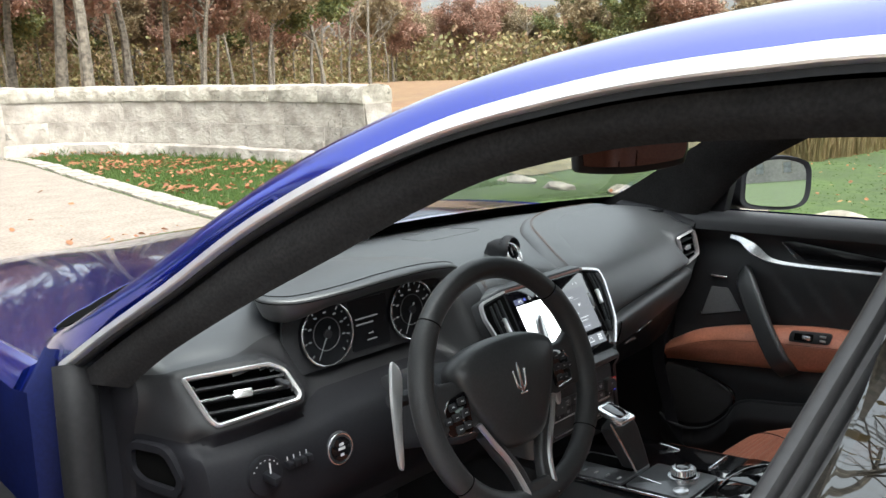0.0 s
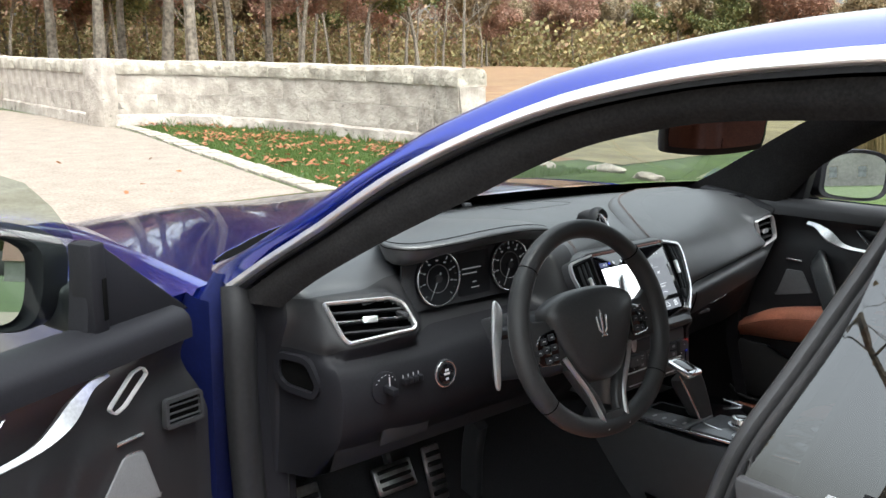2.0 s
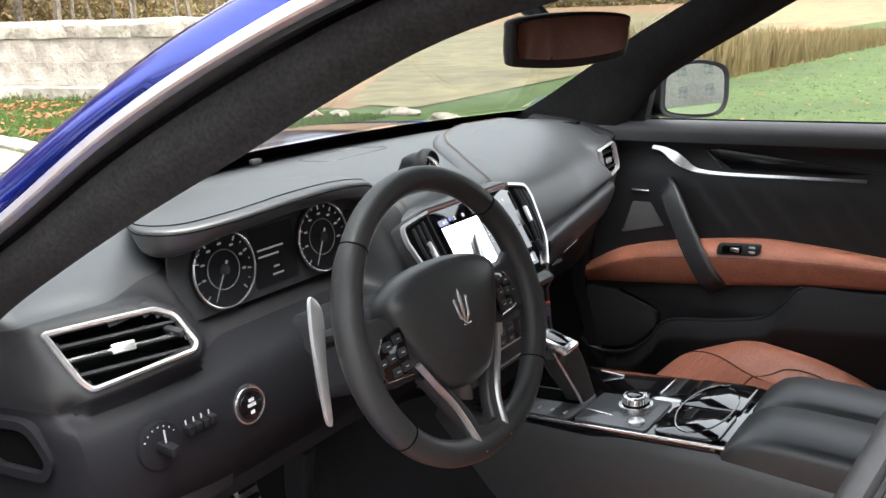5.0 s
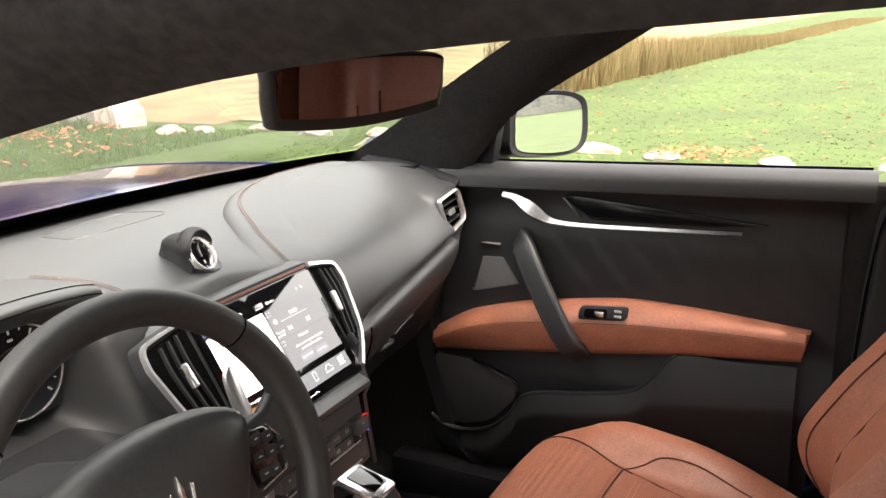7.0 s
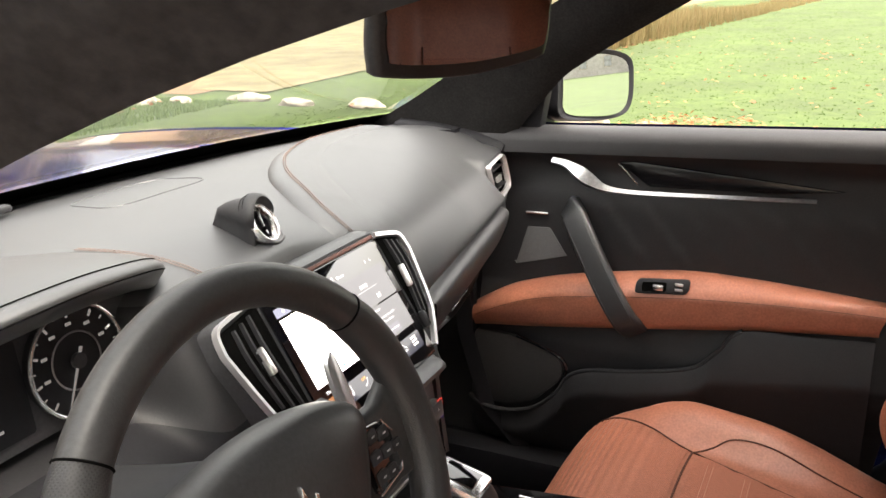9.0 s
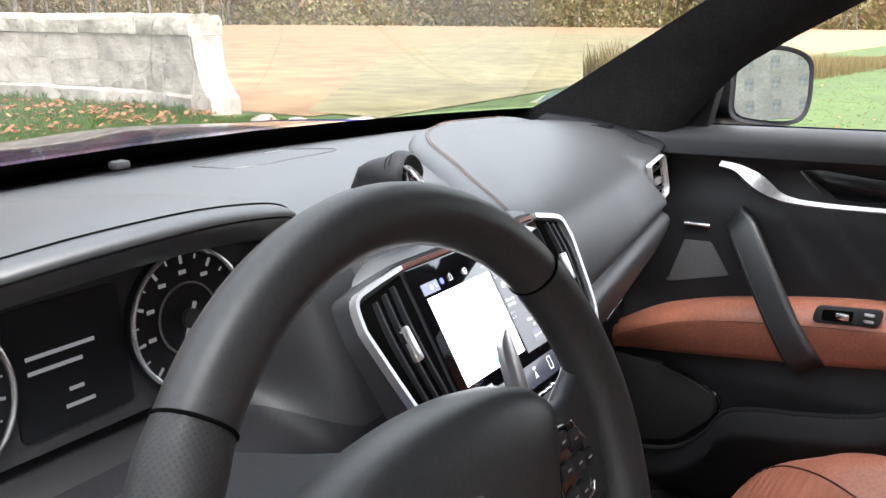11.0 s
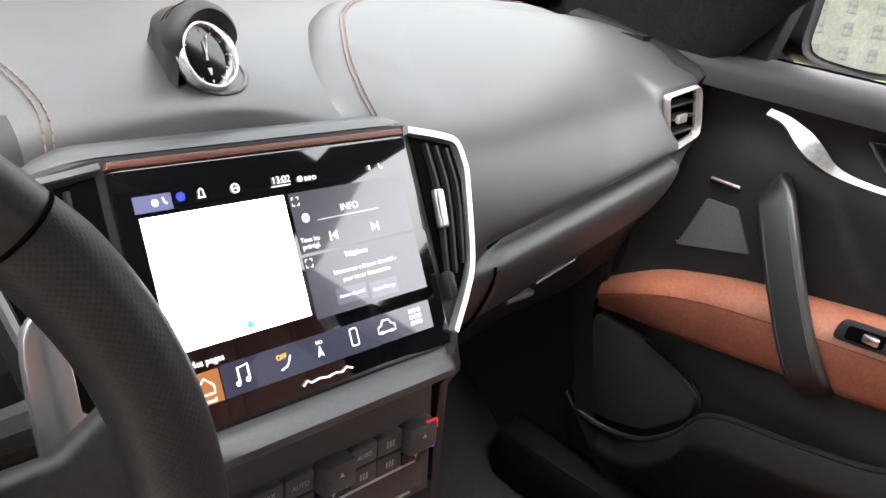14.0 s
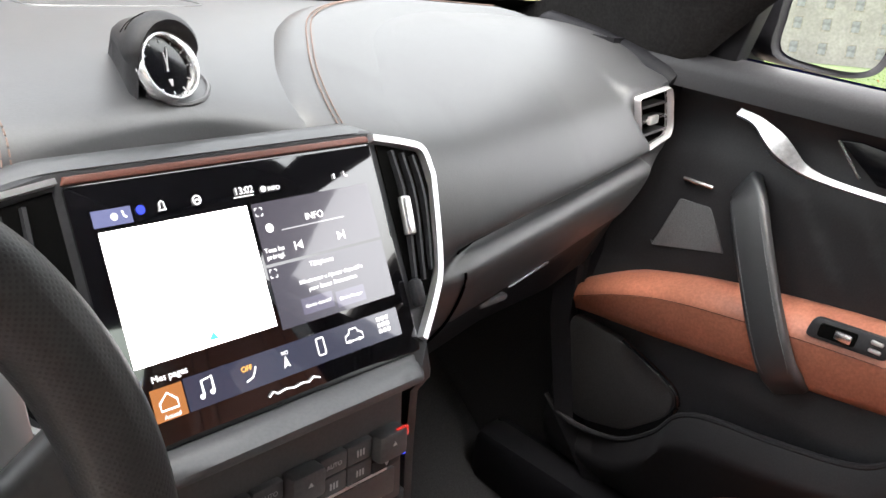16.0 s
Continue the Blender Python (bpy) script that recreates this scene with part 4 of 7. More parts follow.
    # dark panel and rear side glass
    lowp = [Vector((side * x, y, z)) for x, y, z in ((.782, -.491, .986), (.788, -.514, .982), (.798, -.575, 1.0), (.80, -.80, 1.005), (.80, -1.2, 1.013), (.80, -1.6, 1.03))]
    highp = [Vector((side * x, y, z)) for x, y, z in ((.768, -.499, 1.008), (.725, -.542, 1.12), (.672, -.600, 1.29), (.655, -.85, 1.347), (.668, -1.15, 1.325), (.69, -1.5, 1.24))]
    rows = [[a.lerp(b, f) for f in (0, .2, .4, .6, .8, 1)] for a, b in zip(spline(lowp, 5), spline(highp, 5))]
    rows = [[Vector((side * (.749 - .30 * (q.z - 1) - .42 * max(0, q.z - 1) ** 2), q.y, q.z)) for q in r] for r in rows]
    lower = rounded([(-.488, .995), (-.496, .972), (-.505, .955), (-.502, .938), (-.511, .918), (-.524, .925), (-.548, .955), (-.575, .996)], .006)
    part("pillar_panel", plate(lower, .008, lambda y, z, d: Vector((side * (.748 + d + .25 * (1 - z)), y, z)), .002), PILLAR, car, "grey corner below the rear glass")
    corner = rounded([(-.494, 1.012), (-.497, .992), (-.513, .982), (-.512, .952), (-.500, .922), (-.490, .885), (-.478, .88), (-.486, .96)], .005)
    part("pillar_corner", plate(corner, .005, lambda y, z, d: Vector((side * (.741 + d + .10 * (1 - z)), y, z)), .0015), PILLAR, car, "dark grey corner panel at the pillar foot")
    part("pillar_backing", plate([(-.46, .35), (-.46, .99), (-.60, .99), (-.60, .35)], .004, lambda y, z, d: Vector((side * (.715 + d), y, z))), LOWER, car)
    gl = part("side_glass", loft(rows), PRIVACY, car, "dark rear door glass mirroring sky and bare branches", smooth=60)

rows = [[Vector((x, y, 0.985 - 0.03 * max(0, -y - 2.3) ** 2 + 0.03 * (1 - (x / .8) ** 2))) for x in (-.82, -.5, 0, .5, .82)] for y in (-1.8, -2.2, -2.7, -3.1)]
part("boot_lid", loft(rows), PAINT, car, "blue boot lid", smooth=60)
rows = [[Vector((x * (1 - .03 * (1 - z)), -3.1 - 0.10 * math.sin((z - .2) * 3.6) + 0.1 * (x / .8) ** 2, z)) for x in (-.82, -.5, 0, .5, .82)] for z in (.2, .4, .6, .8, .975)]
part("rear_bumper", loft(rows), PAINT, car, "blue rear bumper", smooth=60)
rows = [[Vector((x, 1.98 - 0.28 * (x / .8) ** 2 + 0.08 * math.sin((z - .2) * 4.6), z)) for x in (-.80, -.5, 0, .5, .80)] for z in (.2, .35, .5, .65, .78)]
part("front_bumper", loft(rows), PAINT, car, "blue front bumper", smooth=60)
part("underbody", rbox((1.56, 4.7, 0.06), (0, -0.6, 0.21), 0.02), PLASTIC, car)


def wheel_at(x, y):
    s = 1 if x > 0 else -1
    prof = spline([(0.22, -0.11, 0), (0.30, -0.12, 0), (0.325, -0.10, 0), (0.332, 0, 0), (0.325, 0.10, 0), (0.30, 0.12, 0), (0.22, 0.11, 0)], 3)
    rows = [[Vector((x + p.y * s, y + p.x * math.cos(a), 0.332 + p.x * math.sin(a))) for p in prof] for a in [2 * math.pi * i / 40 for i in range(40)]]
    t = part("road_wheel", loft(rows, close=True), TYRE, car, "black tyre with a dark alloy rim", smooth=50)
    bm = bmesh.new()
    for k in range(10):
        a = 2 * math.pi * k / 10
        turn = Matrix.Rotation(a, 3, "X")
        rbox((0.03, 0.025, 0.21), Vector((x + s * 0.07, y, 0.332)) + turn @ Vector((0, 0, 0.12)), 0.008, turn, bm=bm)
    tube([Vector((x + s * 0.075, y + 0.225 * math.cos(a), 0.332 + 0.225 * math.sin(a))) for a in [2 * math.pi * i / 40 for i in range(40)]], 0.012, 8, up=(1, 0, 0), closed=True, bm=bm)
    part("rim", bm, STEEL, t, "dark silver alloy rim")


for x in (-.80, .80):
    for y in (AXLE_F, AXLE_R):
        wheel_at(x, y)


# ---- cabin: dashboard ----
STATIONS = [
    (-.735, [(0, .985), (.50, 1.0), (.42, 1.003), (.36, .998), (.322, .985), (.306, .967), (.302, .938), (.316, .905), (.324, .885), (.330, .862), (.332, .80), (.335, .74), (.345, .66)]),
    (-.702, [(0, .985), (.51, 1.001), (.425, 1.005), (.36, 1.0), (.305, .987), (.277, .967), (.257, .938), (.237, .905), (.239, .885), (.208, .862), (.197, .805), (.212, .745), (.285, .665)]),
    (-.62, [(0, .985), (.52, 1.002), (.43, 1.008), (.36, 1.004), (.30, .99), (.268, .968), (.248, .938), (.228, .905), (.232, .885), (.200, .862), (.188, .81), (.205, .75), (.28, .67)]),
    (-.53, [(0, .985), (.54, 1.004), (.45, 1.012), (.39, 1.01), (.335, 1.0), (.29, .975), (.265, .94), (.235, .905), (.235, .885), (.198, .862), (.185, .81), (.20, .75), (.28, .67)]),
    (-.47, [(0, .985), (.56, 1.006), (.48, 1.016), (.42, 1.016), (.37, 1.008), (.335, .98), (.32, .945), (.29, .91), (.25, .89), (.205, .865), (.185, .81), (.20, .75), (.28, .67)]),
    (-.353, [(0, .985), (.58, 1.008), (.49, 1.02), (.42, 1.022), (.37, 1.012), (.335, .985), (.325, .945), (.30, .91), (.25, .89), (.205, .865), (.185, .81), (.20, .75), (.28, .67)]),
    (-.24, [(0, .985), (.57, 1.007), (.48, 1.018), (.42, 1.018), (.37, 1.01), (.335, .985), (.325, .945), (.30, .91), (.25, .89), (.205, .865), (.185, .81), (.20, .75), (.28, .67)]),
    (-.185, [(0, .985), (.56, 1.006), (.46, 1.014), (.38, 1.014), (.31, 1.004), (.25, .985), (.225, .95), (.20, .905), (.185, .87), (.180, .84), (.18, .79), (.19, .74), (.25, .67)]),
    (0, [(0, .985), (.58, 1.002), (.46, 1.010), (.36, 1.010), (.295, 1.002), (.258, .990), (.248, .970), (.235, .93), (.21, .88), (.20, .84), (.20, .79), (.20, .74), (.21, .66)]),
    (.185, [(0, .985), (.57, 1.004), (.46, 1.012), (.37, 1.008), (.29, .99), (.236, .968), (.207, .93), (.190, .88), (.186, .85), (.190, .83), (.205, .79), (.225, .74), (.27, .67)]),
    (.25, [(0, .985), (.57, 1.004), (.46, 1.013), (.37, 1.008), (.295, .988), (.243, .962), (.213, .928), (.194, .88), (.207, .866), (.188, .848), (.200, .80), (.232, .755), (.29, .67)]),
    (.45, [(0, .985), (.57, 1.003), (.47, 1.012), (.385, 1.006), (.315, .985), (.265, .955), (.238, .925), (.216, .892), (.231, .880), (.210, .864), (.224, .815), (.262, .768), (.32, .68)]),
    (.60, [(0, .985), (.53, 1.001), (.45, 1.006), (.375, .999), (.315, .980), (.272, .957), (.248, .930), (.231, .905), (.245, .893), (.226, .878), (.244, .828), (.278, .775), (.33, .68)]),
    (.735, [(0, .985), (.50, .998), (.42, .999), (.37, .992), (.335, .980), (.308, .960), (.295, .934), (.288, .912), (.296, .902), (.284, .888), (.300, .835), (.322, .78), (.35, .69)]),
]
SMOOTH = []
for sx, prof in STATIONS:
    SMOOTH.append((sx, spline([(sx, ywin(sx) if i == 0 else y, z) for i, (y, z) in enumerate(prof)], 5)))
NV = len(SMOOTH[0][1])


def dash_point(x, j):
    """A point of the dashboard's skin: across the car, and along its section."""
    k = 0
    while k < len(SMOOTH) - 2 and SMOOTH[k + 1][0] < x:
        k += 1
    (xa, a), (xb, b) = SMOOTH[k], SMOOTH[k + 1]
    t = max(0, min(1, (x - xa) / (xb - xa)))
    t = t * t * (3 - 2 * t) if x < .185 else t
    p = a[j].lerp(b[j], t)
    return Vector((x, p.y, p.z))


def dash_at(x, y, lift=0.0):
    """The dashboard's top at a place in plan."""
    for j in range(NV - 1):
        p, q = dash_point(x, j), dash_point(x, j + 1)
        if p.y >= y >= q.y:
            t = (p.y - y) / max(1e-6, p.y - q.y)
            return Vector((x, y, p.z + (q.z - p.z) * t + lift))
    return Vector((x, y, 1.0 + lift))


VENTS = {
    -1: ((-.693, .263, .965), (.128, -.024, -.007), (-.011, .033, .056), [(-.004, .002), (.118, .004), (.140, -.008), (.156, -.046), (.150, -.056), (.030, -.070), (.020, -.058)]),
    1: ((.6014, .2705, .953), (.112, .0155, .0), (.0, .008, .065), [(-.006, .004), (.098, .008), (.108, -.004), (.122, -.046), (.116, -.060), (.027, -.070), (.018, -.060)]),
}


def within(x, y, poly):
    hit = False
    for (x0, y0), (x1, y1) in zip(poly, poly[1:] + poly[:1]):
        if (y0 > y) != (y1 > y) and x < x0 + (x1 - x0) * (y - y0) / (y1 - y0):
            hit = not hit
    return hit


grid = [-.735 + 1.47 * i / 220 for i in range(221)]
bm = loft([[dash_point(x, j) for j in range(NV)] for x in grid])
gone = []


def away(x, y, poly):
    """Distance of a point from an outline, 0 within it."""
    if within(x, y, poly):
        return 0.0
    p, best = Vector((x, y)), 9.0
    for q0, q1 in zip(poly, poly[1:] + poly[:1]):
        a0, a1 = Vector(q0), Vector(q1)
        t = max(0, min(1, (p - a0).dot(a1 - a0) / (a1 - a0).length_squared))
        best = min(best, (p - a0.lerp(a1, t)).length)
    return best


# the skin lies flush round the side outlets
for side, (o, a, b, poly) in VENTS.items():
    o, a = Vector(o), Vector(a).normalized()
    c = a.cross(Vector(b)).normalized()
    b = c.cross(a)
    for v in bm.verts:
        q = v.co - o
        if abs(q.dot(c)) < .07:
            k = max(0, 1 - away(q.dot(a), q.dot(b), poly) / .024)
            if k > 0:
                k = min(1, 1.25 * k)
                v.co -= c * (q.dot(c) - .003) * k * k * (3 - 2 * k)
for side, (o, a, b, poly) in VENTS.items():
    o, a = Vector(o), Vector(a).normalized()
    c = a.cross(Vector(b)).normalized()
    b = c.cross(a)
    for f in bm.faces:
        q = f.calc_center_median() - o
        if abs(q.dot(c)) < .06 and within(q.dot(a), q.dot(b), inset(poly, .0065)):
            gone.append(f)
bm.faces.ensure_lookup_table()
# skin turns darker downwards, most on the driver's side: shade put into the colours
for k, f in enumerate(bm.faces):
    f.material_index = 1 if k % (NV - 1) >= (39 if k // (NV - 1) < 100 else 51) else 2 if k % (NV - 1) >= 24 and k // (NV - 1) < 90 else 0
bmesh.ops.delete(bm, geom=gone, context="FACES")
dash = part("dashboard", bm, [DASH, LOWER, SHADELINING], car, "black grained leather dashboard with stitched pads", smooth=40)

# end caps of the dashboard, and a dark sheet as shade in the driver's side opening
for side in (-1, 1):
    pts = [dash_point(side * .735, j) for j in range(0, NV, 2)]
    rows = [[Vector((side * .735, p.y, p.z)) for p in pts], [Vector((side * .742, p.y + 0.003, p.z)) for p in pts], [Vector((side * .742, 0.5, 0.80))] * len(pts)]
    part("end_cap", loft(rows), LOWER, dash, smooth=75)
to = tri_frame((-.722, .283, .850), (.28, -.96, 0), (0, 0, 1))
shape = rounded([(-.050, .032), (.022, .034), (.048, -.010), (.034, -.034), (-.030, -.030), (-.052, -.012)], .020)
part("side_duct", band(shape, inset(shape, .010), .010, to), LOWER, dash, "moulded rim of a side opening", smooth=50)
# flat near-black sheet in place of the shaded depth of the duct
part("duct_shade", plate(inset(shape, .011), .003, to), DEEPBLACK, dash)

# the padded lid over the instruments
NOSE = spline([(-.430, .440, 1.030), (-.480, .385, 1.034), (-.518, .325, 1.034), (-.528, .292, 1.032), (-.502, .266, 1.031), (-.44, .248, 1.036), (-.36, .243, 1.041), (-.28, .247, 1.040), (-.215, .259, 1.031), (-.172, .284, 1.015), (-.155, .315, 1.001)], 6)
back = spline([(-.415, .452, 1.028), (-.43, .445, 1.027), (-.445, .44, 1.026), (-.452, .44, 1.025), (-.45, .45, 1.024), (-.43, .465, 1.023), (-.355, .48, 1.026), (-.28, .467, 1.024), (-.215, .44, 1.020), (-.18, .40, 1.014), (-.165, .35, 1.006)], 6)
rows, creases = [], ([], [])
for i, (a, b) in enumerate(zip(NOSE, back)):
    t = (NOSE[min(i + 1, len(NOSE) - 1)] - NOSE[max(i - 1, 0)]).normalized()
    out = Vector((t.y, -t.x, 0)).normalized()
    up = Vector((0, 0, 1))
    e = a + out * .0175 + up * .004
    low_ = .0185 + .013 * max(0, min(1, (-a.x - .46) / .06))
    rows.append([b - up * .016, b + up * .001, e.lerp(b, .65) + up * .008, e.lerp(b, .3) + up * .009, e.lerp(b, .12) + up * .006, e.lerp(b, .05) + up * .0035, e - out * .001 + up * .001, e + out * .0008 - up * .0025, a + out * .0165 - up * .004, a + out * .0125 - up * low_ * .5, a + out * .008 - up * low_ * .85, a + out * .001 - up * low_, a - up * low_ - out * .02, a - up * low_ - out * .05, b - up * .035])
    creases[0].append(e + out * .0002 - up * .0045)
    creases[1].append(e.lerp(b, .075) + up * .0048)
lid = part("instrument_hood", loft(rows, caps=True), DASH, dash, "padded leather lid over the instruments", smooth=60)
for line_ in creases:
    part("stitching", tube(line_, 0.0008, 5), DEEPBLACK, lid, "dark stitched seam")

# instruments
ins = tri_frame((-.353, .288, .962), (1, 0, 0), (0, .12, 1))
shape = rounded([(-.175, -.05), (.175, -.05), (.16, .06), (-.16, .06)], .03)
part("instrument_panel", plate(shape, .004, ins), PLASTIC, dash, "black instrument panel")


def dial(cx, cy, r, turn):
    ring = [(cx + r * math.cos(a), cy + r * math.sin(a)) for a in [2 * math.pi * i / 48 for i in range(48)]]
    d = part("gauge", plate(ring, .010, ins), DIAL, dash, "round dial with white marks and bright rim")
    path = [ins(x, y, .014) for x, y in ring]
    part("rim", tube(path, .0018, 8, up=(0, -1, .1), closed=True), CHROME, d, "bright metal rim")
    inner_ring = [ins(cx + .52 * r * math.cos(a), cy + .52 * r * math.sin(a), .011) for a in [2 * math.pi * i / 40 for i in range(40)]]
    part("inner_ring", tube(inner_ring, .0009, 6, up=(0, -1, .1), closed=True), GREY, d)
    for k in range(17):
        a = radians(225 - 270 * k / 16)
        u, w = Vector((math.cos(a), math.sin(a))), Vector((-math.sin(a), math.cos(a)))
        big = k % 2 == 0
        l0, l1, t = (.80 if big else .86) * r, .93 * r, .0011 if big else .0006
        quad = [u * l0 + w * t, u * l0 - w * t, u * l1 - w * t, u * l1 + w * t]
        part("mark", plate([(cx + q.x, cy + q.y) for q in quad], .0006, lambda x, y, z: ins(x, y, .0102 + z)), REDNEEDLE, d)
        if big and k not in (0, 16):
            q = u * .68 * r
            part("numeral_bar", plate([(cx + q.x + x, cy + q.y + y) for x, y in ((-.003, -.0014), (.003, -.0014), (.003, .0014), (-.003, .0014))], .0006, lambda x, y, z: ins(x, y, .0102 + z)), REDNEEDLE, d)
    a = radians(turn)
    u, w = Vector((math.cos(a), math.sin(a))), Vector((-math.sin(a), math.cos(a)))
    quad = [u * -.012 + w * .0016, u * -.012 - w * .0016, u * .86 * r - w * .0006, u * .86 * r + w * .0006]
    part("needle", plate([(cx + q.x, cy + q.y) for q in quad], .001, lambda x, y, z: ins(x, y, .012 + z)), REDNEEDLE, d)
    hubring = [(cx + .007 * math.cos(b), cy + .007 * math.sin(b)) for b in [2 * math.pi * i / 20 for i in range(20)]]
    part("hub", plate(hubring, .004, lambda x, y, z: ins(x, y, .011 + z)), PLASTIC, d)


dial(-.091, .002, .048, 240)
dial(.087, .002, .048, 243)
disp = part("instrument_display", plate(rounded([(-.04, -.04), (.038, -.04), (.038, .04), (-.04, .04)], .004), .006, ins), DIAL, dash, "small display between the dials")
for x0, x1, y in ((-.030, .016, .008), (-.030, .006, -.001), (-.006, .004, -.018), (-.010, .010, -.028)):
    part("text_bar", plate([(x0, y), (x1, y), (x1, y + .0025), (x0, y + .0025)], .0006, lambda x, yy, z: ins(x, yy, .0062 + z)), glow("grey_print", (.5, .5, .52), .07), disp)


# ---- air vents ----
def vent(o, a, b, outer, wide, slats, knob_x=0.0, name="air_vent"):
    """A framed outlet: bright rim, dark hollow, slats across and a bright tab."""
    flush = tri_frame(o, a, b)
    to = lambda x, y, z=0.0: flush(x, y, z + .003)
    shape = rounded(outer, .007)
    mid_, inn_ = inset(shape, wide * .45), inset(shape, wide)
    rim_rows = [[flush(x, y, -.001) for x, y in shape], [flush(x, y, .0075) for x, y in shape], [flush(x, y, .0112) for x, y in mid_], [flush(x, y, .0085) for x, y in inn_], [flush(x, y, -.004) for x, y in inn_]]
    v = part(name, loft(rim_rows, ring=True), RIMS, dash, "air outlet with a bright metal rim", smooth=30)
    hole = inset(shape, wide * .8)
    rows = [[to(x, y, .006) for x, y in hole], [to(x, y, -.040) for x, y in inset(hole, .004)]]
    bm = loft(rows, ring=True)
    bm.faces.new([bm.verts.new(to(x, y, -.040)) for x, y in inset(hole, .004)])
    # walls and back coloured near-black, so the shade inside is painted
    part("hollow", bm, DEEPBLACK, v)
    ys = [q[1] for q in hole]
    lo, hi = min(ys), max(ys)
    for k in range(slats):
        y = lo + (hi - lo) * (k + 1) / (slats + 1)
        xs_at = []
        for i in range(len(hole)):
            (x0, y0), (x1, y1) = hole[i - 1], hole[i]
            if (y0 - y) * (y1 - y) <= 0 and y0 != y1:
                xs_at.append(x0 + (x1 - x0) * (y - y0) / (y1 - y0))
        if len(xs_at) > 1:
            xl, xr = min(xs_at) + .001, max(xs_at) - .001
            bm = plate([(xl, y - .0012), (xr, y - .0012), (xr, y + .0018), (xl, y + .0018)], -.018, to)
            part("slat", bm, PLASTIC, v)
            if k == slats // 2:
                part("slat_edge", plate([(xl, y + .0004), (xr, y + .0004), (xr, y + .0026), (xl, y + .0026)], .002, to), CHROME, v, "bright slat edge")
                part("tab", rbox((.026, .011, .006), to(xl + (xr - xl) * (.45 + knob_x), y + .001, .003), .002, Matrix((to(1, 0, 0) - to(0, 0, 0), to(0, 1, 0) - to(0, 0, 0), to(0, 0, 1) - to(0, 0, 0))).transposed()), BRIGHT, v, "bright sliding tab")
    return v, to


_, vto = vent(*VENTS[-1], .0050, 3)
part("thumb_wheel", rbox((.008, .030, .008), vto(.131, -.028, .006), .002, Matrix.Rotation(-.35, 3, "Y")), PLASTIC, dash, "ribbed thumb wheel")
vent(*VENTS[1], .0040, 3)

RUST = mat("dark_rust_leather", (0.12, 0.042, 0.03), 0.45, grain=0.15, scale=300, bump=0.2, bscale=600)
# ---- centre display with outlets at both sides ----
cen = tri_frame((.0015, .1745, .9020), (1, 0, 0), (0, .5105, .86))
cn = cen(0, 0, 1) - cen(0, 0, 0)
cturn = Matrix((cen(1, 0, 0) - cen(0, 0, 0), cen(0, 1, 0) - cen(0, 0, 0), cn)).transposed()
case = rounded([(-.108, .089), (.130, .089), (.176, .075), (.184, .040), (.170, -.024), (.136, -.078), (.120, -.100), (-.112, -.100), (-.136, -.070), (-.160, -.030), (-.178, .040), (-.175, .075)], .008)
rows = [[cen(x, y, -.002) for x, y in inset(case, .003)], [cen(x, y, -.006) for x, y in case], [cen(x * 1.04, y + .006, -.07) for x, y in case]]
bm = loft(rows, ring=True)
bm.faces.new([bm.verts.new(cen(x, y, -.002)) for x, y in inset(case, .003)])
stack = part("display_surround", bm, PLASTIC, dash, "black surround of the centre display")
GX0, GX1, GY0, GY1 = -.1023, .1251, -.0778, .0782
display = part("display", plate(rounded([(GX0, GY0), (GX1, GY0), (GX1, GY1), (GX0, GY1)], .003), .009, lambda x, y, z: cen(x, y, -.009 + z), .0012), PANE, car, "glossy touch display with map, radio and icon bar lit")
part("leather_strip", plate([(GX0, .0788), (GX1, .0788), (GX1 - .002, .0836), (GX0 + .002, .0836)], .009, lambda x, y, z: cen(x, y, -.008 + z), .0015), RUST, display, "brown leather strip above the glass")
rows = []
for k in range(31):
    x = -.152 + .312 * k / 30
    e = max(0, (abs(x - .004) - .105) / .051)
    y, w = .0842 - .008 * e * e, -.004 - .022 * e ** 2
    rows.append([cen(x, y, w - .006), cen(x, y + .0006, w), cen(x, y + .003, w + .002), cen(x, y + .008, w - .002), cen(x, y + .014, w - .014), cen(x, y + .018, w - .034), cen(x, y + .019, w - .075)])
part("display_brow", loft(rows), DASH, stack, "leather brow above the display", smooth=60)
OUTLET = {1: [(.131, .0765), (.1705, .0665), (.1745, .039), (.161, -.020), (.147, -.040), (.131, -.046)], -1: [(-.108, .0765), (-.168, .0665), (-.169, .039), (-.154, -.026), (-.140, -.046), (-.108, -.056)]}
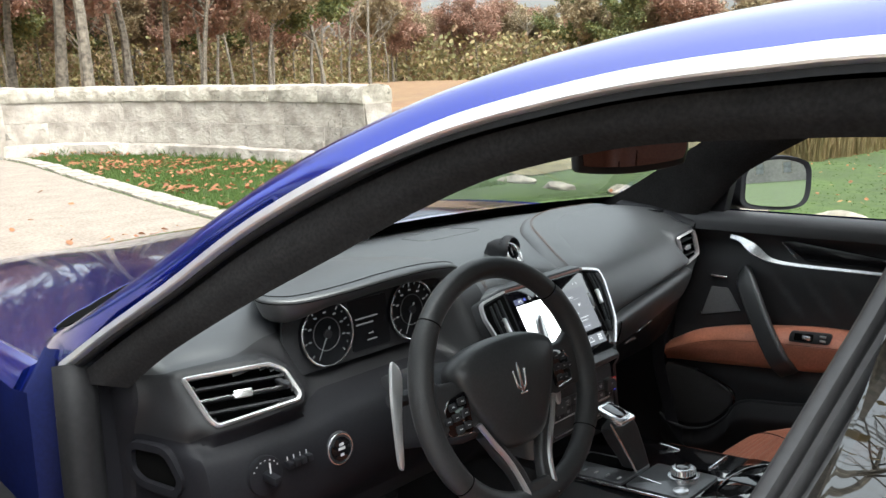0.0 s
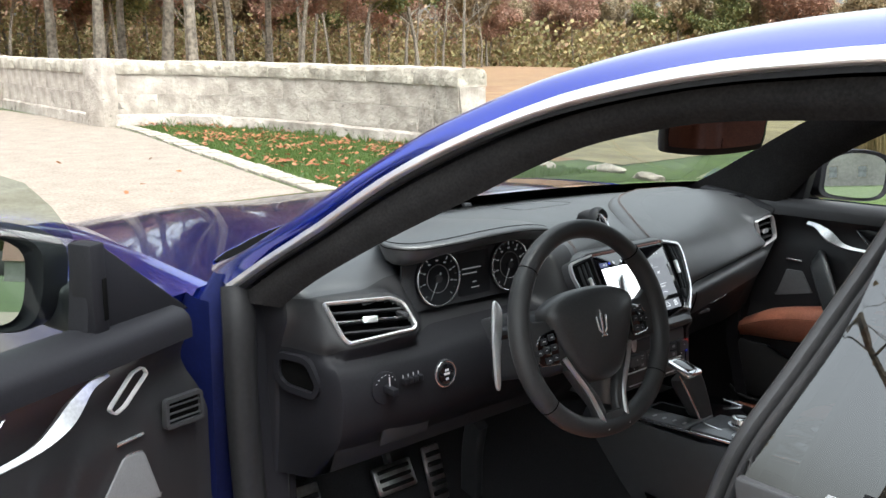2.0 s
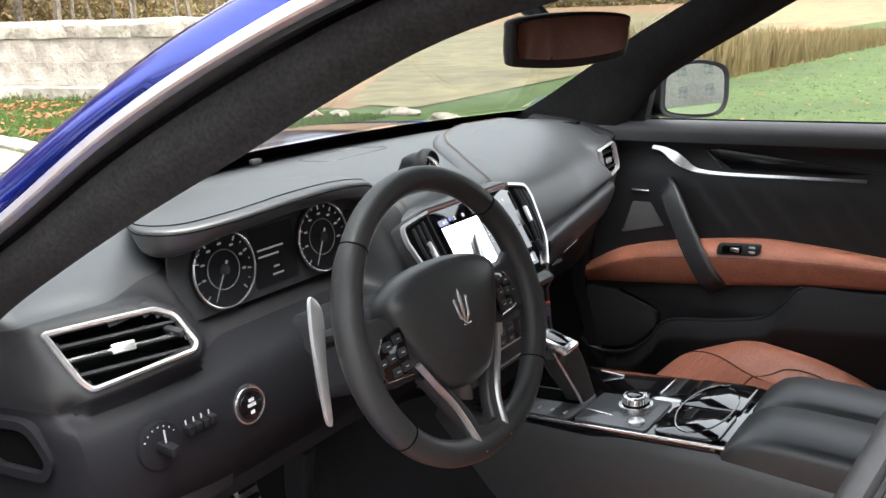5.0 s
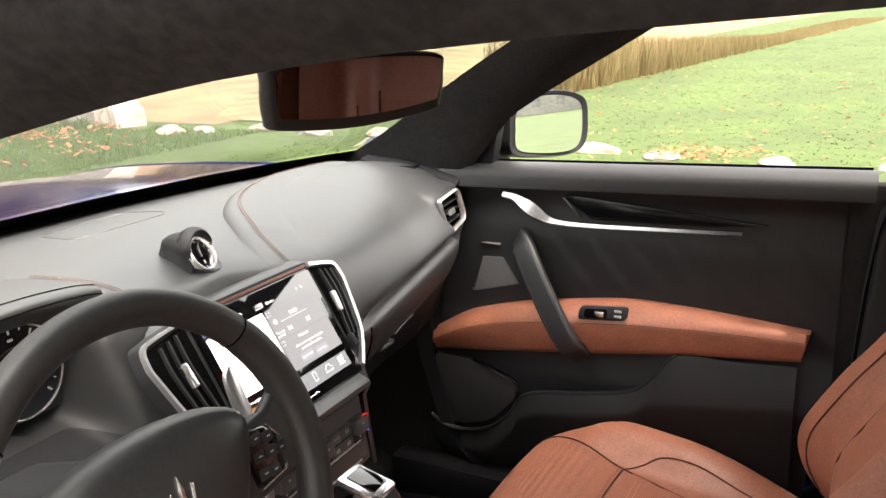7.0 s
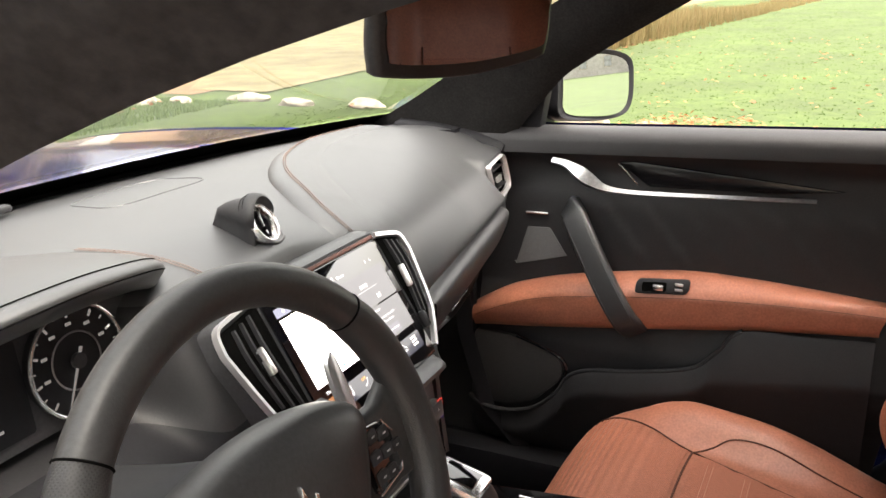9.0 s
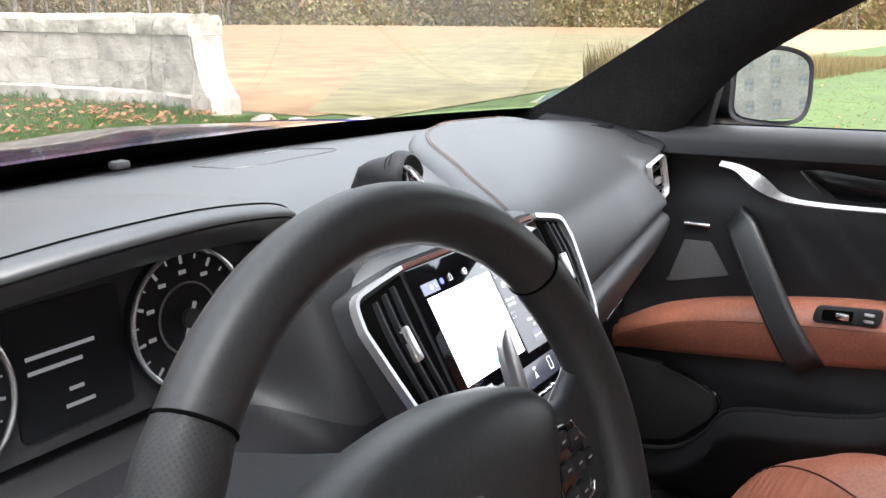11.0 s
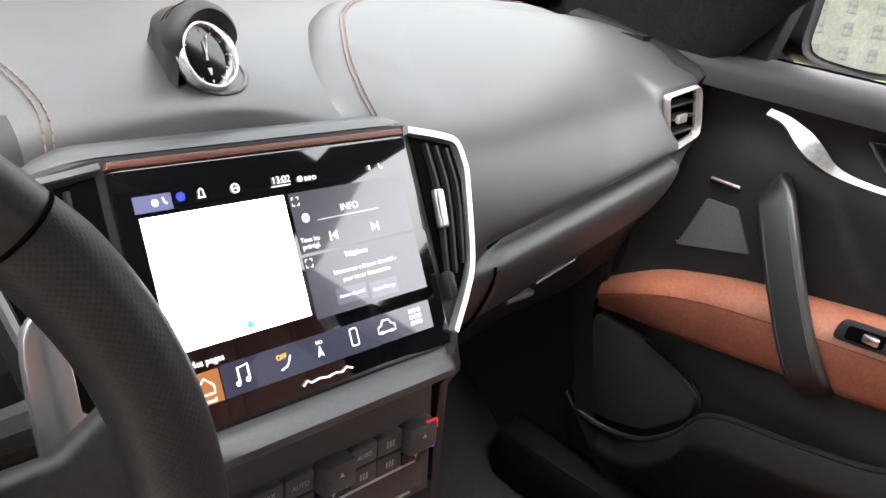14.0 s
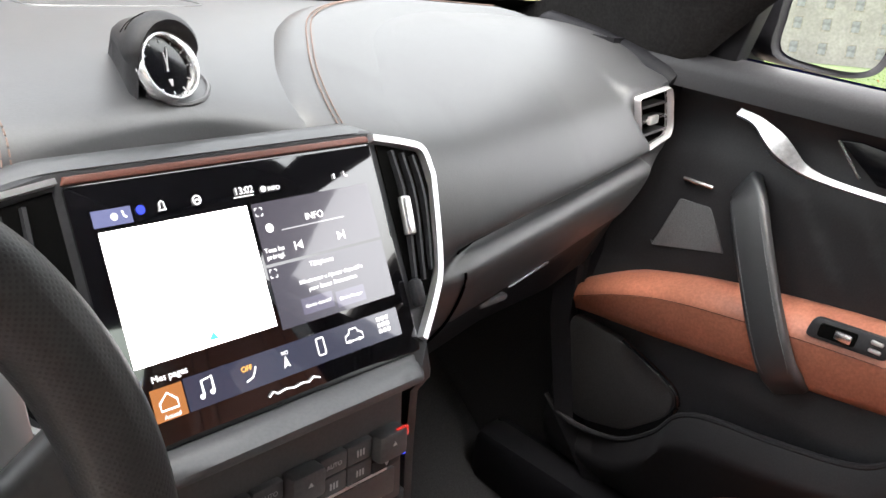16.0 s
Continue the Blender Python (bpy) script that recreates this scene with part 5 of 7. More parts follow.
for s in (-1, 1):
    w_ = .0036 if s > 0 else .0024
    path = [cen(x, y, .001) for x, y in ([(.127, .0815), (.158, .0745), (.1745, .0680), (.1785, .052), (.1775, .038), (.1635, -.0205), (.150, -.044), (.1285, -.0705)] if s > 0 else [(-.106, .0815), (-.150, .0755), (-.1705, .0700), (-.1755, .052), (-.1735, .036), (-.1565, -.030), (-.142, -.048), (-.108, -.074)])]
    part("display_trim", sweep(spline(path, 4), [(-w_, -.004), (w_, -.004), (w_ * .7, .003), (-w_ * .7, .003)], up=cn), SILVER, stack, "bright metal trim beside the display")
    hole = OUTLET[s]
    # no real depth here: a near-black sheet paints the shade inside the outlet
    part("outlet_shade", plate(hole, .0015, lambda x, y, z: cen(x, y, -.0019 + z)), DEEPBLACK, stack)
    for k in range(3):
        x0 = (.138 + .010 * k) if s > 0 else (-.122 - .013 * k)
        path = [cen(x0 + s * .004, .070 - .003 * k, .001), cen(x0 + s * .005, .03, .002), cen(x0 - s * .004, -.035 + .006 * k, .0)]
        part("slat", sweep(spline(path, 4), [(-.0012, -.006), (.0012, -.006), (.0012, .003), (-.0012, .003)], up=cn), PLASTIC, stack)
    part("tab", rbox((.009, .029, .006), cen(.1408, .0205, .004) if s > 0 else cen(-.136, .0235, .004), .0018, cturn @ Matrix.Rotation(s * -.08, 3, "Z")), BRIGHT, stack, "bright outlet tab")
    part("wheel_knob", rbox((.010, .022, .010), cen(.1335, -.037, .002) if s > 0 else cen(-.118, -.058, .002), .004, cturn), PLASTIC, stack, "ribbed thumb wheel")
rows = [[cen(x, y, w * f if w > 0 else w) for x, f in ((-.112, .05), (-.106, .6), (-.095, .95), (-.06, 1), (.011, 1), (.08, 1), (.102, .92), (.112, .55), (.117, .05))] for y, w in ((-.0785, -.003), (-.0795, .004), (-.0845, .015), (-.0915, .021), (-.0965, .019), (-.0995, .006), (-.101, -.03))]
part("shelf_lip", loft(rows), BUTTONS, stack, "padded lip below the display", smooth=60)


# what the display shows
def shown(name, poly, color, strength, lift=.0002, label=""):
    part(name, plate(poly, .0002, lambda x, y, z: cen(x, y, lift + z)), glow("lit_" + name, color, strength * LIT), display, label, smooth=0)


def rect(x0, y0, x1, y1):
    return [(x0, y0), (x1, y0), (x1, y1), (x0, y1)]


def write(text, x, y, size, color=(0.85, 0.85, 0.88), strength=0.8, to=cen, parent=None, lift=.0009, align="CENTER", material=None):
    """Raised flat lettering on a plane."""
    cu = bpy.data.curves.new("lettering", "FONT")
    cu.body, cu.size, cu.align_x = text, size, align
    cu.extrude = .0001
    tmp = bpy.data.objects.new("lettering", cu)
    scene.collection.objects.link(tmp)
    me = bpy.data.meshes.new_from_object(tmp.evaluated_get(bpy.context.evaluated_depsgraph_get()))
    bpy.data.objects.remove(tmp)
    bm = bmesh.new()
    bm.from_mesh(me)
    bpy.data.meshes.remove(me)
    for v in bm.verts:
        v.co = to(x + v.co.x, y + v.co.y, lift + v.co.z)
    return part("lettering", bm, material or glow("lit_lettering", color, strength * LIT), parent or display, smooth=0)


def icon(points, w=.0006, closed=False, color=(.85, .85, .88)):
    part("icon", tube([cen(x, y, .0008) for x, y in points], w, 4, up=cn, closed=closed, r2=.0001), glow("lit_icon", color, .8 * LIT), display, smooth=0)


def ball(cx, cy, r, color, n=18):
    shown("badge", [(cx + r * math.cos(a), cy + r * math.sin(a)) for a in [2 * math.pi * i / n for i in range(n)]], color, .8, .0006)


LIT = .45
shown("map", rect(-.0893, -.0290, .0090, .0498), (1, 1, 1), 2.6, label="overexposed white map")
shown("map_arrow", [(-.040, -.0255), (-.033, -.0255), (-.0365, -.0205)], (.05, .6, .55), 1.0, .0006)
shown("status_chip", rect(-.0908, .0525, -.0672, .0622), (.09, .10, .19), .8)
shown("radio_panel", rect(.0125, .0100, .1130, .0500), (.045, .042, .055), .7)
shown("phone_panel", rect(.0125, -.0330, .1130, .0080), (.038, .036, .05), .7)
shown("button", rect(.0315, -.0280, .0578, -.0172), (.085, .08, .12), .7, .0005)
shown("button", rect(.0605, -.0300, .0862, -.0190), (.085, .08, .12), .7, .0005)
shown("home_tile", rect(-.0842, -.0620, -.0640, -.0428), (.42, .16, .05), .42)
shown("icon_bar", rect(-.0630, -.0620, .1105, -.0420), (.020, .022, .040), .7)
shown("clock_rule", rect(.0015, .0556, .0165, .0563), (.8, .8, .8), .8)
write("13:02", .0095, .0575, .0066)
write("INFO", .0325, .0565, .0042)
write("INFO", .0592, .0330, .0068)
write("Tous les", .0212, .0172, .0046)
write("prérégl.", .0212, .0128, .0046)
write("Téléphone", .0556, .0022, .0048)
write("Sélectionner « Ajouter dispositif »", .0615, -.0078, .00405)
write("pour lancer l'association.", .0615, -.0135, .0043)
write("Ajouter dispositif", .0447, -.0236, .0031)
write("Device Manager", .0733, -.0254, .0031)
write("Mes pages", -.0700, -.0392, .0056)
write("Accueil", -.0740, -.0610, .0036)
write("OFF", -.0205, -.0500, .0046, (0.9, 0.45, 0.08))
write("NO", .0090, -.0482, .0034)
shown("text_bar", rect(.0306, .0296, .0842, .0304), (.45, .45, .48), .6, .0006)
icon([(-.0800, -.0560), (-.0800, -.0515), (-.0745, -.0465), (-.0690, -.0515), (-.0690, -.0560)], closed=True)
icon([(-.0520, -.0555), (-.0520, -.0465), (-.0450, -.0455), (-.0450, -.0545)], .0008)
ball(-.0532, -.0557, .0016, (.85, .85, .88))
ball(-.0462, -.0547, .0016, (.85, .85, .88))
icon([(-.0225, -.0565), (-.0175, -.0550), (-.0155, -.0520), (-.0140, -.0490)])
shown("arrow", [(.0062, -.0565), (.0088, -.0550), (.0114, -.0565), (.0088, -.0490)], (.85, .85, .88), .8, .0006)
icon(rounded([(.0350, -.0565), (.0410, -.0565), (.0410, -.0452), (.0350, -.0452)], .001, 2), .0005, True)
icon([(.0590, -.0545), (.0595, -.0505), (.0625, -.0495), (.0640, -.0465), (.0700, -.0465), (.0715, -.0495), (.0745, -.0505), (.0750, -.0545)], .0006, True)
ball(.0625, -.0545, .0013, (.85, .85, .88), 10)
ball(.0715, -.0545, .0013, (.85, .85, .88), 10)
for i in range(3):
    for j in range(3):
        x, y = .0912 + .0040 * i, -.0548 + .0042 * j
        shown("app_dot", rect(x - .0014, y - .0014, x + .0014, y + .0014), (.85, .85, .88), .8, .0006)
shown("skip", [(.0745, .0150), (.0795, .0180), (.0745, .0210)], (.85, .85, .88), .8, .0006)
shown("skip", rect(.0800, .0150, .0810, .0210), (.85, .85, .88), .8, .0006)
shown("skip", [(.0440, .0150), (.0440, .0210), (.0390, .0180)], (.85, .85, .88), .8, .0006)
shown("skip", rect(.0375, .0150, .0385, .0210), (.85, .85, .88), .8, .0006)
ball(.0217, .0328, .0030, (.85, .85, .87))
ball(.0244, .0584, .0020, (.8, .8, .82))
ball(-.0615, .0587, .0028, (.03, .05, .5))
icon([(-.0505, .0565), (-.0495, .0580), (-.0495, .0605), (-.0480, .0620), (-.0465, .0605), (-.0465, .0580), (-.0455, .0565)], .0004, True)
icon([(-.0246 + .0026 * math.cos(a), .0588 + .0026 * math.sin(a)) for a in [6.28 * i / 14 for i in range(14)]], .0005, True)
icon([(-.0268, .0580), (-.0246, .0592), (-.0224, .0580)], .0004)
ball(-.078, .0573, .0022, (.6, .6, .62))
icon([(-.0705, .0560), (-.0720, .0570), (-.0728, .0600)], .0006)
icon([(.0845, .0570), (.0845, .0605)], .0007)
icon([(.0935, .0610), (.0940, .0580), (.0965, .0575)], .0005)
for cx, cy in ((.0165, .0443), (.0160, .0037)):
    for sx, sy in ((-1, -1), (1, -1), (1, 1), (-1, 1)):
        icon([(cx + sx * .0026, cy + sy * .001), (cx + sx * .0026, cy + sy * .0026), (cx + sx * .001, cy + sy * .0026)], .0003)
icon([(-.0097, -.0705), (-.006, -.0680), (-.003, -.0700), (.004, -.0690), (.010, -.0702), (.017, -.0692), (.022, -.0702), (.0262, -.0680), (.0312, -.0700)], .0006)

# climate panel below
clim = tri_frame((-.003, .128, .761), (1, 0, 0), (0, .12, .99))
shape = rounded([(-.122, -.050), (.122, -.050), (.1185, .046), (-.1185, .046)], .006)
rows = [[clim(x, y, -.002) for x, y in inset(shape, .003)], [clim(x, y, -.005) for x, y in shape], [clim(x * 1.02, y, -.07) for x, y in shape]]
bm = loft(rows, ring=True)
bm.faces.new([bm.verts.new(clim(x, y, -.002)) for x, y in inset(shape, .003)])
panel = part("climate_panel", bm, CLIMATE, car, "black climate control panel with rows of buttons")
turn = Matrix((clim(1, 0, 0) - clim(0, 0, 0), clim(0, 1, 0) - clim(0, 0, 0), clim(0, 0, 1) - clim(0, 0, 0))).transposed()
PRINT = mat("white_print_plain", (0.45, 0.45, 0.46), 0.6)
for i, x in enumerate((-.0345, -.0090, .0460, .0705)):
    for j, y in enumerate((.0128, -.0035)):
        b = part("button", rbox((.0240, .0152, .008), clim(x, y, .000), .0015, turn), BUTTONS, panel, "flat black button")
        word = {(0, 0): "MAX", (1, 0): "AUTO", (2, 0): "AUTO"}.get((i, j))
        if word:
            write(word, x, y - .0016 + (.002 if i == 0 else 0), .0050, to=clim, parent=b, lift=.0042, material=PRINT)
            if i == 0:
                write("A/C", x, y - .0046, .0046, to=clim, parent=b, lift=.0042, material=PRINT)
        else:
            for q in (-.0028, 0, .0028):
                part("symbol_bar", plate(rect(x + q - .0008, y - .0026, x + q + .0008, y + .0026), .0002, lambda u, v, w: clim(u, v, .0041 + w)), PRINT, b)
for x in (-.0610, .0190, .0970):
    t = part("toggle", rbox((.0285, .0225, .016), clim(x, .0105, .004), .0035, turn), BUTTONS, panel, "raised rocker switch")
    part("arrow_mark", plate([(x - .0022, .0115), (x + .0022, .0115), (x, .0150)], .0002, lambda u, v, w: clim(u, v, .0121 + w)), PRINT, t)
    part("toggle_foot", rbox((.0285, .010, .008), clim(x, -.0065, .0), .0015, turn), PLASTIC, panel)
    part("arrow_mark", plate([(x - .0022, -.0055), (x, -.0090), (x + .0022, -.0055)], .0002, lambda u, v, w: clim(u, v, .0041 + w)), PRINT, t)
part("red_light", rbox((.010, .0012, .002), clim(.105, .0222, .010), .0004, turn), glow("lit_red", (.9, .04, .03), .10), panel, "small red light")
part("red_light", rbox((.0012, .008, .002), clim(.1112, .018, .010), .0004, turn), glow("lit_red", (.9, .04, .03), .10), panel, "small red light")
part("blue_light", rbox((.003, .003, .002), clim(.1125, -.003, .006), .0006, turn), glow("lit_blue", (.04, .06, .9), .3), panel, "small blue light")
part("blue_light", rbox((.003, .010, .002), clim(-.115, .004, .003), .0006, turn), glow("lit_blue", (.04, .06, .9), .3), panel, "small blue light")
part("bright_strip", rbox((.196, .0028, .004), clim(.002, -.0138, .0), .001, turn), RIMS, panel, "bright metal strip")
part("bright_strip", rbox((.17, .0022, .004), clim(.013, -.0405, -.001), .001, turn), RIMS, panel, "bright metal strip")
part("slot_lid", rbox((.215, .022, .004), clim(.002, -.0275, -.001), .001, turn), CLIMATE, panel)

# clock on the dashboard with its leather hood
face = tri_frame((-.002, .283, 1.012), (.985, .17, 0), (0, .50, .87))
ring = [(.0212 * math.cos(a), .0212 * math.sin(a)) for a in [2 * math.pi * i / 48 for i in range(48)]]
clock = part("clock", plate([(x * .93, y * .93) for x, y in ring], .006, face), GLOSS, car, "small round analogue clock with silver rim under a leather hood")
part("rim", tube([face(x, y, .006) for x, y in ring], .0024, 10, up=face(0, 0, 1) - face(0, 0, 0), closed=True, r2=.006), CHROME, clock, "silver rim")
for k in range(12):
    a = radians(30 * k)
    u, w = Vector((math.cos(a), math.sin(a))), Vector((-math.sin(a), math.cos(a)))
    quad = [u * .0160 + w * .00028, u * .0160 - w * .00028, u * .0178 - w * .00028, u * .0178 + w * .00028]
    part("mark", plate([tuple(q) for q in quad], .0004, lambda x, y, z: face(x, y, .0062 + z)), PRINT, clock)
for ang, ln in ((88, .010), (72, .014)):
    a = radians(ang)
    u, w = Vector((math.cos(a), math.sin(a))), Vector((-math.sin(a), math.cos(a)))
    part("pointer", plate([tuple(q) for q in (u * -.003 + w * .0006, u * -.003 - w * .0006, u * ln - w * .0003, u * ln + w * .0003)], .0004, lambda x, y, z: face(x, y, .0068 + z)), PRINT, clock)
part("badge_mark", plate([(-.0006, -.0125), (.0006, -.0125), (.0016, -.008), (-.0016, -.008)], .0004, lambda x, y, z: face(x, y, .0062 + z)), PRINT, clock)
TAIL = Vector((-.006, .345, 1.022))
rows = []
for i in range(25):
    f = i / 24
    a = radians(12 + 156 * f)
    ca, sa = math.cos(a), math.sin(a)
    full = math.sin(math.pi * f) ** .6
    o = .0240 + .0115 * full
    rim_ = face(o * ca, o * sa, .001)
    row = [face(.0228 * ca, .0228 * sa, .004), face(.0232 * ca, .0232 * sa, .009 + .008 * full), face((.0238 + .003 * full) * ca, (.0238 + .003 * full) * sa, .011 + .010 * full), face((o - .004 * full) * ca, (o - .004 * full) * sa, .010 + .009 * full), face(o * ca, o * sa, .007 + .006 * full), rim_]
    for g in (.25, .5, .75, 1.0):
        q = rim_.lerp(TAIL, g)
        q.z += .004 * full * math.sin(math.pi * g)
        floor_ = dash_at(q.x, q.y, -.002).z
        q.z = max(q.z, floor_) if g < 1 else floor_
        row.append(q)
    rows.append(row)
for end in (0, -1):
    skirt = [Vector((q.x, q.y, min(q.z, dash_at(q.x, q.y, -.002).z))) for q in rows[end]]
    rows = [skirt] + rows if end == 0 else rows + [skirt]
hood = part("clock_hood", loft(rows), LINING, clock, "stitched black leather hood", smooth=60)
for q in (.005, .010):
    part("stitching", tube([face(.0356 * math.cos(a), .0356 * math.sin(a), q) for a in [radians(50 + 86 * i / 18) for i in range(19)]], .0004, 4), DEEPBLACK, hood)
groove = spline([dash_at(x, y, .0006) for x, y in ((-.016, .276), (.000, .264), (.021, .268), (.036, .286), (.039, .305), (.031, .318))], 6)
part("clock_base", tube(groove, .0016, 6), GREY, clock, "rim of the clock recess")

# cheeks at both sides of the climate panel
for s in (-1, 1):
    rows = []
    for q0, q1, d in ((cen(.011 + s * .112, -.082, -.004), cen(.011 + s * .130, -.066, -.008), .10), (cen(.011 + s * .113, -.100, -.006), cen(.011 + s * .128, -.096, -.010), .10), (clim(.004 + s * .121, .040, -.002), clim(.004 + s * .133, .040, -.006), .11), (clim(s * .123, -.01, -.002), clim(s * .136, -.01, -.006), .12), (clim(s * .124, -.06, -.002), clim(s * .136, -.06, -.006), .12)):
        q0, q1 = Vector(q0), Vector(q1)
        rows.append([q0, q0.lerp(q1, .5) + Vector((0, -.004, 0)), q1, q1 + Vector((s * .004, .012, 0)), q1 + Vector((s * .006, d, 0))])
    part("console_cheek", loft(rows), DASH, dash, "leather flank beside the climate panel", smooth=60)

def dashes(path, r):
    """A row of single stitches along a line."""
    bm = bmesh.new()
    for a, b in zip(path, path[1:]):
        n = max(1, round((b - a).length / .0055))
        for k in range(n):
            tube([a.lerp(b, (k + .12) / n), a.lerp(b, (k + .5) / n) + Vector((0, 0, r * .5)), a.lerp(b, (k + .88) / n)], r, 5, bm=bm)
    return bm


# raised passenger pad, its seam, and the seam beside the instruments
SEAMLINE = spline([(.108, .214, .98), (.096, .252, .99), (.112, .297, 1.0), (.140, .342, 1.01), (.19, .405, 1.01), (.257, .457, 1.01), (.33, .495, 1.01), (.41, .523, 1.01), (.52, .545, 1.0), (.63, .55, 1.0)], 5)
rows = []
for k in range(len(SEAMLINE)):
    s = SEAMLINE[k]
    g = min(1, k / 14)
    rows.append([dash_at(s.x - .006, s.y, .0), dash_at(s.x, s.y, .006 * g), dash_at(s.x + .012, s.y - .006 * g, .0095 * g), dash_at(s.x + .03, s.y - .012 * g, .0095 * g), dash_at(s.x + .055, s.y - .02 * g, .006 * g), dash_at(s.x + .085, s.y - .03 * g, .0)])
pad = part("dash_pad", loft(rows), DASH, dash, "raised leather pad edge", smooth=60)
for off, lift in ((.022, .0103), (.027, .0102)):
    part("stitching", dashes([dash_at(s.x + off, s.y - .007, lift * min(1, k / 14) + .0004) for k, s in enumerate(SEAMLINE)], .0006), STITCH, pad, "rust-coloured double stitching")
LEFTLINE = spline([(-.126, .199, .99), (-.116, .24, 1.0), (-.112, .273, 1.0), (-.120, .33, 1.01), (-.145, .40, 1.01)], 5)
for off in (0, -.005):
    part("stitching", dashes([dash_at(s.x + off, s.y, .0010) for s in LEFTLINE], .0006), STITCH, dash, "rust-coloured double stitching")
part("speaker_grille", tube([dash_at(q.x, q.y, .0) for q in spline([(.022, .520, 0), (.10, .510, 0), (.172, .510, 0), (.185, .56, 0), (.175, .612, 0), (.10, .622, 0), (.035, .612, 0), (.018, .565, 0)], 5, closed=True)], .0014, 6, closed=True), DASH, dash, "edge of a flush grille on top of the dashboard")
part("sun_sensor", rbox((.022, .016, .010), (-.03, .66, 1.004), .004), PLASTIC, dash)
part("pad_fold", tube([dash_point(.235 + .0267 * i, 40) + Vector((0, -.0005, 0)) for i in range(16)], .0018, 6), DEEPBLACK, dash, "dark fold under the padded edge")
# glove box lines
part("glove_handle", tube([dash_point(.340 + .011 * i, 51) + Vector((0, -.0015, 0)) for i in range(8)], .0016, 6), CHROME, dash, "thin bright line on the glove box")
part("glove_lamp", rbox((.045, .010, .008), tuple(dash_point(.345, 54) + Vector((0, -.002, 0))), .003), GREY, dash, "small pale latch")
part("seam_line", tube([dash_point(.235, j) + Vector((0, -.001, 0)) for j in range(44, 60)], .0014, 5), DEEPBLACK, dash)

# driver's lower panel: light switch, buttons, starter
low = tri_frame((-.56, .196, .826), (1, .0, 0), (0, .10, 1))


def disc(cx, cy, r, depth, material, name, parent, lift=0.0, label="", to=None):
    ring_ = [(cx + r * math.cos(a), cy + r * math.sin(a)) for a in [2 * math.pi * i / 36 for i in range(36)]]
    to = to or low
    return part(name, plate(ring_, depth, lambda x, y, z: to(x, y, lift + z), min(.0015, depth * .3)), material, parent, label)


st = disc(.058, .002, .024, .010, PLASTIC, "start_button", dash, .0, "round black start button with silver ring")
part("ring", tube([low(.058 + .0215 * math.cos(a), .002 + .0215 * math.sin(a), .0105) for a in [2 * math.pi * i / 36 for i in range(36)]], .0016, 8, up=(0, -1, .1), closed=True), CHROME, st, "silver ring")
disc(.058, .002, .017, .003, GLOSS, "cap", st, .0105)
for y, w in ((.009, .004), (.003, .006), (-.006, .003)):
    part("print_bar", plate(rect(.058 - w, y - .0022, .058 + w, y + .0018), .0003, lambda u, v, z: low(u, v, .0137 + z)), PRINT, st)
kn = disc(-.066, .006, .026, .010, LOWER, "light_switch", dash, .0, "round headlamp switch with white marks")
part("grip", rbox((.012, .046, .012), low(-.066, .006, .014), .003), LOWER, kn)
part("print_bar", plate(rect(-.067, .008, -.065, .026), .0003, lambda u, v, z: low(u, v, .0202 + z)), PRINT, kn)
for k in range(7):
    a = radians(30 + 20 * k)
    part("print_bar", plate([(-.066 + .021 * math.cos(a) + x, .006 + .021 * math.sin(a) + y) for x, y in ((-.0008, -.0008), (.0008, -.0008), (.0008, .0008), (-.0008, .0008))], .0003, lambda u, v, z: low(u, v, .0102 + z)), PRINT, kn)
for k in range(4):
    b = part("dimmer_key", rbox((.009, .028, .010), low(-.030 + .0105 * k, .010, .004), .002), LOWER, dash, "small ribbed key")
    part("print_bar", plate(rect(-.0318 + .0105 * k, .004, -.0302 + .0105 * k, .020), .0003, lambda u, v, z: low(u, v, .0092 + z)), PRINT, b)
part("fuse_lid", rbox((.10, .004, .045), (-.57, .207, .745), .003, Matrix.Rotation(.25, 3, "X")), PLASTIC, dash, "flush lid in the knee panel")
part("knee_panel", loft([[Vector((x, y, z)) for y, z in ((.215, .745), (.24, .69), (.33, .64), (.45, .62))] for x in (-.70, -.55, -.35, -.2)]), PLASTIC, dash, "black panel over the footwell", smooth=60)


# ---- steering wheel ----
RAKE = radians(18.9)
wh = tri_frame((-.3382, .0100, .9227), (.9993, -.0382, 0), (0, math.sin(RAKE), math.cos(RAKE)))
wup = wh(0, 0, 1) - wh(0, 0, 0)
wturn = Matrix((wh(1, 0, 0) - wh(0, 0, 0), wh(0, 1, 0) - wh(0, 0, 0), wup)).transposed()
wheel = thing("steering_wheel", tuple(wh(0, 0, 0)), "", "")
wheel.parent = car
wheel.location = wh(0, 0, 0) - PLACE["car"]


def rim_at(a, s=1.0):
    r = .1627 - .004 * max(0, -math.sin(a)) ** 6
    return r * math.cos(a), r * math.sin(a)


